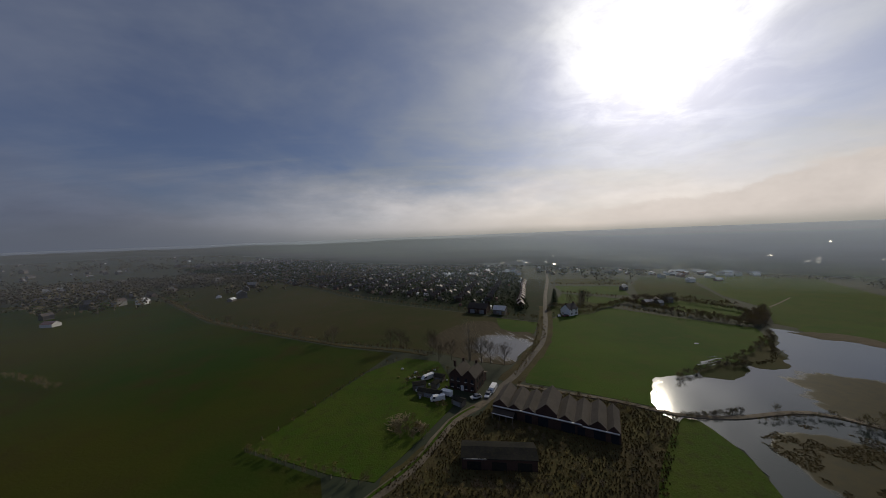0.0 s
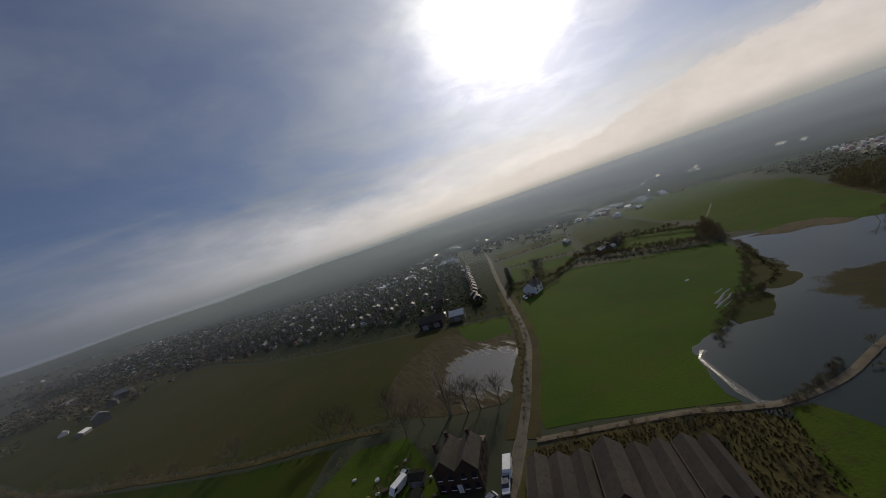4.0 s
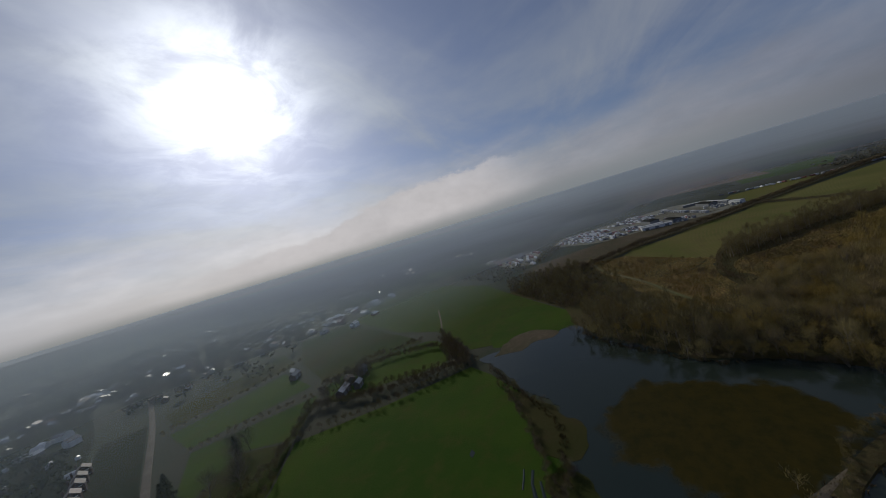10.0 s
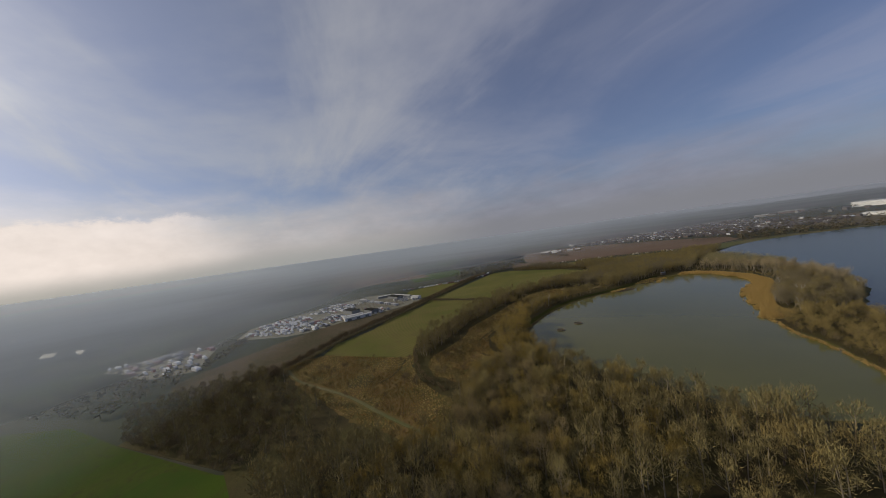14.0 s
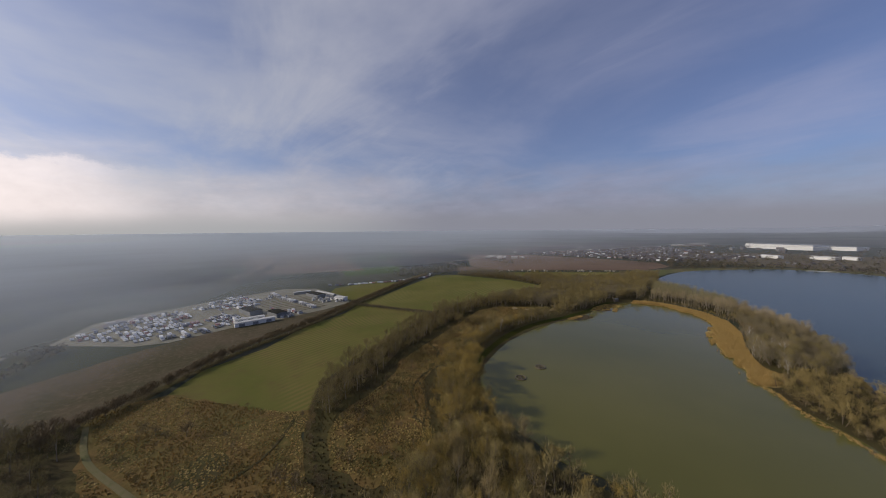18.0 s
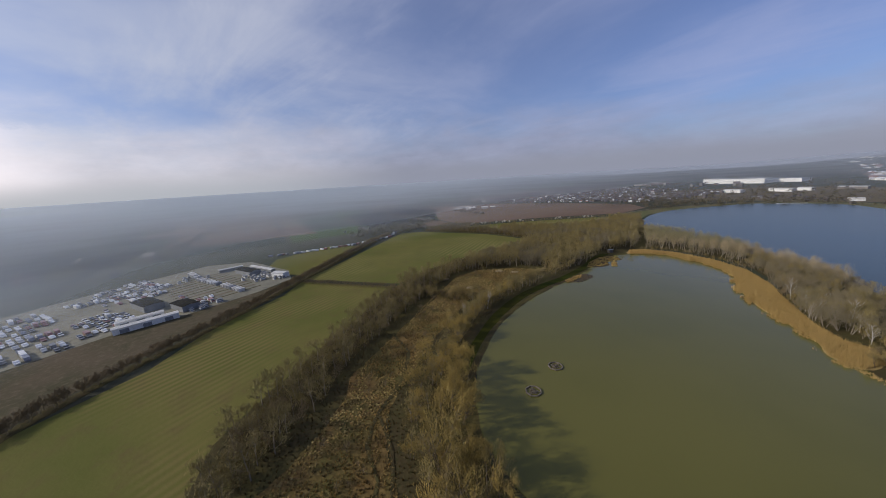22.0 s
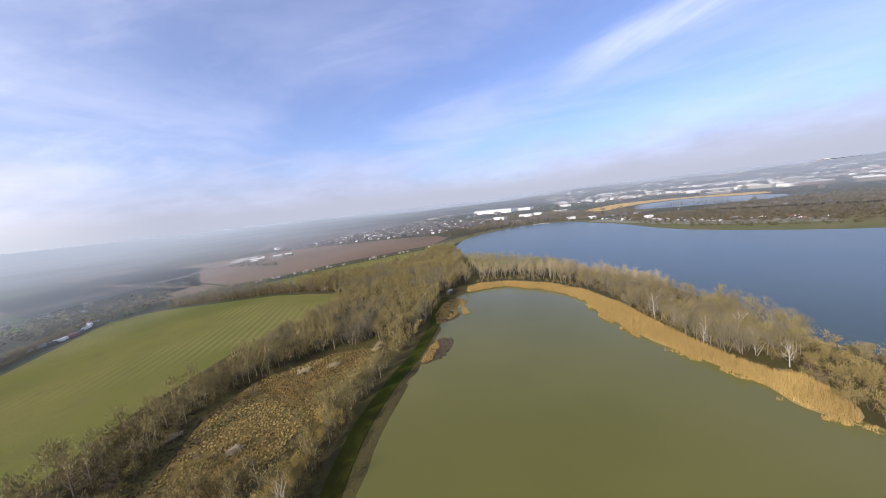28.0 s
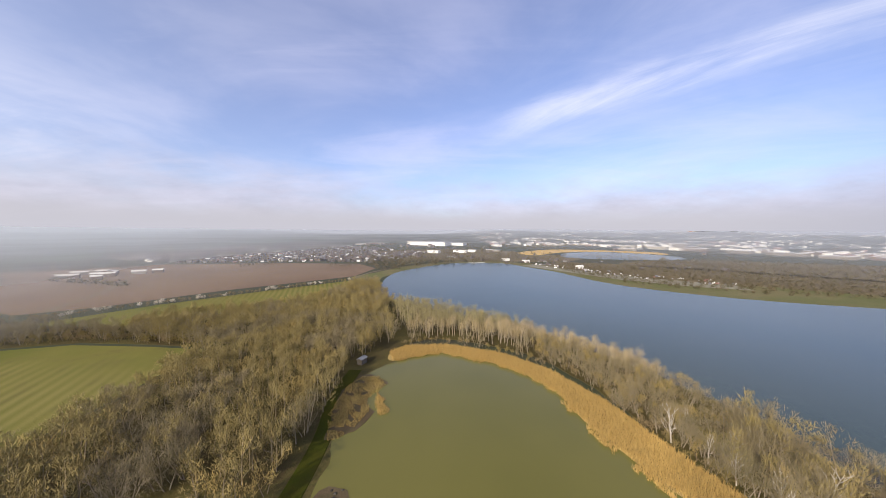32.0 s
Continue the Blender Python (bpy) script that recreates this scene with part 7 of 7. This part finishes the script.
for _ in range(900):
    a, d = rng.uniform(0, math.tau), rng.uniform(1100, 3200)
    x, y = 150 + d * math.cos(a), -60 + d * math.sin(a)
    if noise.noise((x * 0.0022, y * 0.0022, 8.0)) > -0.05:
        spare.append((x, y, rng.uniform(0, 6.3), rng.uniform(0.9, 1.5)))
spare = [s for s in spare if not (inside(s[0], s[1], LAKE) or inside(s[0], s[1], YARD))]
soup("far_houses", FAR_HOUSES, [(rng.choice((0, 1, 3, 3)), x, y, 0, turn, s, s * 0.8) for x, y, turn, s in glints if not inside(x, y, YARD)], PALE_ROOFS_GLINTS, "clusters of small pale farm and house roofs, sun glints put into their colour", "houses")
hill_rng, hill_town = random.Random(51), []
for _ in range(5200):
    b, d = radians(hill_rng.uniform(182, 262)), hill_rng.uniform(1250, 4250)
    x, y = 150 + d * math.sin(b), -80 + d * math.cos(b)
    if noise.noise((x * 0.0028, y * 0.0028, 12.0)) + 0.6 * noise.noise((x * 0.009, y * 0.009, 3.0)) > 0.10 and not inside(x, y, LAKE):
        hill_town.append((hill_rng.choice((0, 1, 2, 2, 4)), x, y, hill_height(x, y) if d > 2900 else 0, hill_rng.choice((0.4, 1.97)) + hill_rng.uniform(-0.4, 0.4), hill_rng.uniform(0.7, 1.15) * (1.0 + d / 5000), hill_rng.uniform(0.7, 1.2)))
soup("far_houses", FAR_HOUSES, [p for p in hill_town if hill_rng.random() < 0.5], PALE_ROOFS_GLINTS, "bright walls and roofs of a town on the hazy hills", "houses")
soup("far_houses", FAR_HOUSES, [(rng.choice((0, 0, 1, 1, 2, 3, 3)), x, y, 0, turn, s, s) for x, y, turn, s in spare], HOUSE_FAR, "hazy streets of small houses in the distance", "houses")

# whitish huts added as painted glints between the houses
HUTS = [gable_shape(3.0, 2.4, 1.8, 2.5), gable_shape(4.6, 2.6, 2.0, 2.6), gable_shape(2.2, 1.8, 1.7, 2.2)]
huts = [(rng.randrange(3), x, y, 0.05, radians(74 + rng.choice((0, 90)) + rng.uniform(-9, 9)), 1.0, 1.0) for x, y in spots([(-300, 490), (-170, 402), (0, 266), (44, 238), (62, 240), (76, 320), (108, 430), (60, 620), (-300, 760)], 13, rng) if rng.random() < 0.32]
soup("garden_huts", HUTS, huts, PALE_ROOFS_GLINTS, "small whitish huts standing in for glints in the back gardens", "sheds")

# the yard with its sheds and parked cars
for name, x, y, w, d, high, rise, turn, wall_mat, roof_mat, label in (
    ("long_shed", 443, 64, 27, 4.5, 3.0, 0.4, -83, WHITE, SHED_SHEET, "long low white roofed shed beside the yard"),
    ("long_shed", 453, 67, 20, 4.0, 3.0, 0.4, -83, WHITE, SHED_SHEET, "second low pale roofed shed in the yard"),
    ("office_block", 480, 65, 21, 10, 4.0, 0.5, 20, SHED_GREY, TAR, "dark flat roofed workshop in the yard"),
    ("office_block", 459, 47, 16, 9, 3.6, 0.5, 20, SHED_GREY, TAR, "dark flat roofed store beside the yard hedge"),
    ("warehouse", 520, 3, 24, 9, 3.4, 0.6, 18, SHED_GREY, TAR, "dark clad warehouse at the yard's end"),
    ("warehouse", 545, 12, 18, 3.6, 2.6, 0.4, -86, SHED_GREY, SHED_SHEET, "white roofed store beside the warehouse"),
    ("warehouse", 521, -8, 34, 3.6, 2.6, 0.4, 18, SHED_GREY, SHED_SHEET, "long white roofed store beside the warehouse"),
    ("office_block", 485, -14, 12, 6, 3.5, 0.4, 30, WHITE, SHED_SHEET, "small white building at the yard gate"),
):
    put(hall(name, w, d, high, rise, wall_mat, roof_mat, 3), x, y, turn, label, "building", "yard buildings")
CRATE_PAINT = material("container_paint", [(0.5, 0.5, 0.5)], (0.3, 2.0), 0.5, random_cols=[(0.70, 0.70, 0.68), (0.45, 0.44, 0.42), (0.74, 0.74, 0.72), (0.14, 0.16, 0.20), (0.60, 0.58, 0.55)])
for k in range(11):
    a, b = Vector((459 + k * 7.2, 48 + k * 1.2)), Vector((472 + k * 7.2, 3 + k * 1.6))
    strip("bay_line", [tuple(a), tuple((a + b) / 2), tuple(b)], 2.4 if k % 2 else 1.4, 0.11, GRAVEL if k % 2 else LITTER, "low kerb line between storage bays in the yard", "kerb", ragged=0.3)
crate = new("container")
part("body", shell(box, -2.2, 2.2, -1.0, 1.0, 0, 2.2), CRATE_PAINT, crate)
part("door", shell(box, 2.21, 2.26, -0.9, 0.9, 0.1, 2.1), SHED_GREY, crate)
n = 0
for (x0, y0), (x1, y1) in (((529, 35), (501, 26)), ((493, 23), (468, 16)), ((560, 40), (536, 36))):
    for k in range(7):
        put(crate, x0 + (x1 - x0) * k / 6, y0 + (y1 - y0) * k / 6, 108, "white shipping container standing in a row", "container", "containers in the yard", copy=n > 0)
        n += 1
stack = new("pallet_stack")
for k in range(3):
    part("pallet", shell(box, -1.1, 1.1, -0.8, 0.8, 0.02 + k * 0.5, 0.45 + k * 0.5), CRATE_PAINT, stack)
part("wrapped_goods", shell(box, -1.0, 1.0, -0.7, 0.7, 1.5, 2.1), SHED_GREY, stack)
for k, (x, y) in enumerate(spots([(476, -14), (500, -18), (516, -2), (508, 14), (484, 6)], 4.6, rng) + spots([(526, 22), (546, 30), (548, 54), (530, 52)], 6.5, rng) + spots([(444, 42), (452, 28), (462, 30), (452, 50)], 4.5, rng)):
    put(stack, x, y, rng.choice((18, 108)) + rng.uniform(-12, 12), "stack of pallets and wrapped goods standing in the yard", "pallet stack", "pallet stacks in the yard", copy=k > 0)
n = 0
mass = []
shapes = []
for low in ([(-2.1, 0.25), (-2.15, 0.75), (-1.1, 0.95), (-0.5, 1.42), (1.1, 1.45), (1.8, 0.95), (2.1, 0.8), (2.1, 0.25)], [(-2.6, 0.3), (-2.7, 1.0), (-1.8, 2.1), (2.6, 2.2), (2.6, 0.3)]):
    bm = shell(profile, low, -0.9, 0.9)
    bmesh.ops.triangulate(bm, faces=bm.faces[:])
    bm.verts.index_update()
    shapes.append((np.array([tuple(v.co) for v in bm.verts]), np.array([[v.index for v in f.verts] for f in bm.faces])))
    bm.free()
for plan, turn, gx, gy in (
    ([(527, 134), (517, 112), (470, 100), (436, 92), (426, 104), (436, 124), (470, 168), (512, 160)], 20, 6.2, 2.9),
    ([(474, 98), (446, 90), (452, 72), (466, 70), (497, 86)], 20, 6.0, 2.8),
    ([(570, 70), (536, 52), (500, 60), (506, 84), (527, 110), (556, 92)], 20, 6.0, 3.0),
    ([(500, 50), (480, 44), (470, 30), (456, 24), (452, 44), (470, 52)], 15, 7.0, 3.6),
):
    c, s = math.cos(radians(turn)), math.sin(radians(turn))
    for i in range(-60, 60):
        for j in range(-80, 80):
            u, w = i * gx + (gx * 0.5 if (i // 2) % 2 else 0), j * gy
            x, y = 480 + u * c - w * s, 80 + u * s + w * c
            if not inside(x, y, plan) or rng.random() < 0.30:
                continue
            if n < 90 and y < 100 and rng.random() < 0.6:
                put(small, x, y, turn + rng.uniform(-4, 4), "parked car standing in a row in the yard", "car", "cars in the yard", copy=True)
                n += 1
            else:
                mass.append((0 if rng.random() < 0.8 else 1, x, y, 0.1, radians(turn + rng.uniform(-5, 5)), 1.0, 1.0))
soup("parked_cars", shapes, mass, CARS_FAR, "rows of parked cars filling the hazy yard", "cars")
mass = []
for x, y in spots([(150, -650), (96, -560), (60, -500), (0, -452), (-50, -432), (-60, -470), (20, -520), (80, -600), (120, -670)], 4.6, rng, jitter=0.15):
    if rng.random() < 0.16:
        mass.append((rng.randrange(2), x - 14, y - 26, 0.1, rng.choice((0.9, 2.5)), 0.8, 0.8))
for x, y in along([(575, -28), (562, -69), (555, -120), (563, -164), (590, -190)], 4.5, rng, 1.5):
    mass.append((1, x, y, 0.1, rng.uniform(0, 6.3), 0.9, 0.9))
c, d = math.cos(radians(32)), math.sin(radians(32))
for i in range(-8, 9):
    for j in range(-14, 15):
        u, w = i * 13.0 + rng.uniform(-1, 1), j * 4.6
        x, y = 428 + u * c - w * d, 216 + u * d + w * c
        if inside(x, y, TRAILERS) and rng.random() < 0.62:
            mass.append((1, x, y, 0.1, radians(32 + rng.uniform(-3, 3)), rng.choice((1.0, 1.0, 1.7)), rng.uniform(0.9, 1.3)))
soup("parked_cars", shapes, mass, CARS_FAR, "distant parked cars and caravans", "cars")

# farm in the ploughland, factory, lakeside and the industrial strip
for x, y, w, d, high, turn in ((724, -442, 18, 8, 3.5, 40), (700, -458, 22, 9, 4, 35), (684, -486, 14, 8, 3.5, 40), (712, -480, 12, 7, 3.5, 120), (742, -468, 16, 7, 3.5, 40), (672, -500, 11, 7, 3.5, 30), (690, -442, 10, 6, 3, 40), (734, -486, 12, 6, 3, 30)):
    put(hall("farm_hall", w, d, high, 1.5, WALLS, SHED_SHEET, 3), x, y, turn, "pale farm hall in the ploughed land", "farm building", "halls of the far farm")
factory = hall("factory", 165, 90, 15, 1.5, WHITE, SHED_GREY, 10)
put(factory, 365, -1394, -19.4, "huge white fronted factory hall far across the lake", "factory")
for x, y, w, d, high, turn, m in (
    (600, -1430, 60, 24, 8, 20, SHED_SHEET), (250, -966, 38, 18, 6, -20, SHED_SHEET), (216, -990, 22, 14, 6, -20, SHED_SHEET), (152, -1020, 40, 14, 5, -20, SHED_SHEET), (324, -936, 34, 16, 6, -25, SHED_SHEET), (640, -1340, 40, 16, 6, 30, SHED_SHEET), (270, -1420, 110, 60, 11, -19, SHED_GREY),
    (-560, -1180, 70, 30, 9, -60, SHED_SHEET), (-620, -1080, 60, 30, 9, -60, SHED_SHEET), (-680, -1000, 80, 30, 9, -65, SHED_SHEET), (-700, -900, 60, 26, 8, -65, SHED_SHEET), (-500, -1280, 60, 30, 10, -55, SHED_SHEET), (-420, -1330, 50, 26, 9, -50, SHED_SHEET), (-780, -860, 60, 30, 8, -70, SHED_SHEET), (-600, -1300, 40, 30, 22, -60, WHITE),
    *[(-640 - 30 * k + rng.uniform(-60, 60), -1560 + 42 * k + rng.uniform(-70, 70), rng.uniform(26, 62), rng.uniform(14, 26), rng.uniform(5, 8), -62 + rng.uniform(-14, 14), rng.choice((SHED_SHEET, SHED_SHEET, WHITE, SHED_GREY))) for k in range(18)],
    *[(-420 - 26 * k + hill_rng.uniform(-50, 50), -1390 + 26 * k + hill_rng.uniform(-110, 110), hill_rng.uniform(22, 55), hill_rng.uniform(12, 22), hill_rng.uniform(5, 9), -58 + hill_rng.uniform(-20, 20), hill_rng.choice((SHED_SHEET, WHITE, WHITE))) for k in range(20)],
    (-330, -1180, 60, 16, 6, -40, SHED_SHEET), (164, -738, 16, 8, 4, 20, SHED_SHEET), (130, -705, 14, 8, 4, 30, WHITE), (60, -620, 12, 8, 4, 30, WHITE),
):
    put(hall("industrial_hall", w, d, high, 1.2, WHITE if m is SHED_GREY or w < 40 else WALLS, m, 3), x, y, turn, "pale industrial hall far beyond the lake", "industrial building", "industrial halls")
jetty = new("jetty")
part("deck", shell(box, -17, 17, -1.0, 1.0, 0.5, 0.75), WHITE, jetty)
for k in range(8):
    part("pile", shell(box, -16 + k * 4.5, -15.7 + k * 4.5, -0.9, 0.9, -0.2, 0.5), TIMBER, jetty)
put(jetty, 228, -684, 17, "white floating jetty at the lake's far shore", "jetty")

# two moored wooden rafts and a hide by the pond
def raft(x, y, turn):
    ob = new("nesting_raft")
    for k in range(8):
        a = k * math.tau / 8
        part("beam", shell(box, -1.05, 1.05, -0.15, 0.15, 0.0, 0.5), TIMBER, ob).matrix_basis = pose(2.3 * math.cos(a), 2.3 * math.sin(a), 0, 0, 0, math.degrees(a) + 90)
    bm = bmesh.new()
    bmesh.ops.create_cone(bm, cap_ends=True, segments=16, radius1=1.35, radius2=1.1, depth=0.3, matrix=pose(0, 0, 0.12))
    part("deck", bm, ROUGH, ob)
    r = random.Random(int(x))
    for k in range(12):
        part("stick_pile", blade_pile(r), TIMBER, ob).matrix_basis = pose(r.uniform(-1.4, 1.4), r.uniform(-1.4, 1.4), 0.3, 0, 0, r.uniform(0, 360))
    ob.matrix_basis = pose(x, y, 0.1, 0, 0, turn)
    tagged(ob, "round timber nesting raft moored in the pond", "raft", "rafts on the pond")


def blade_pile(r):
    bm = bmesh.new()
    for _ in range(4):
        bmesh.ops.create_cube(bm, size=1.0, matrix=pose(r.uniform(-0.2, 0.2), r.uniform(-0.2, 0.2), r.uniform(0.05, 0.3), r.uniform(-30, 30), r.uniform(-30, 30), r.uniform(0, 180)) @ Matrix.Diagonal((0.9, 0.07, 0.07, 1)))
    return bm


for k in range(22):
    r = random.Random(400 + k)
    bm = bmesh.new()
    bmesh.ops.create_icosphere(bm, subdivisions=2, radius=r.uniform(0.25, 0.6))
    for v in bm.verts:
        v.co += v.co.normalized() * 0.2 * noise.noise(v.co * 2.5 + Vector((k, 0, 0)))
        v.co.z *= 0.6
    ob = part("rock", bm, WETMUD)
    ob.location = (r.uniform(300, 304.5), r.uniform(-160, -141), 0.35)
    tagged(ob, "wet dark rock at the islet's edge", "rock", "rocks on the islet")
raft(266, -51, 10)
raft(264, -34, 40)
hide = hall("bird_hide", 4, 2.5, 2.2, 0.4, TIMBER, SHED_GREY, 1)
put(hide, 317, -229, 70, "small timber hide among trees at the pond's corner", "hide", z=0.3)
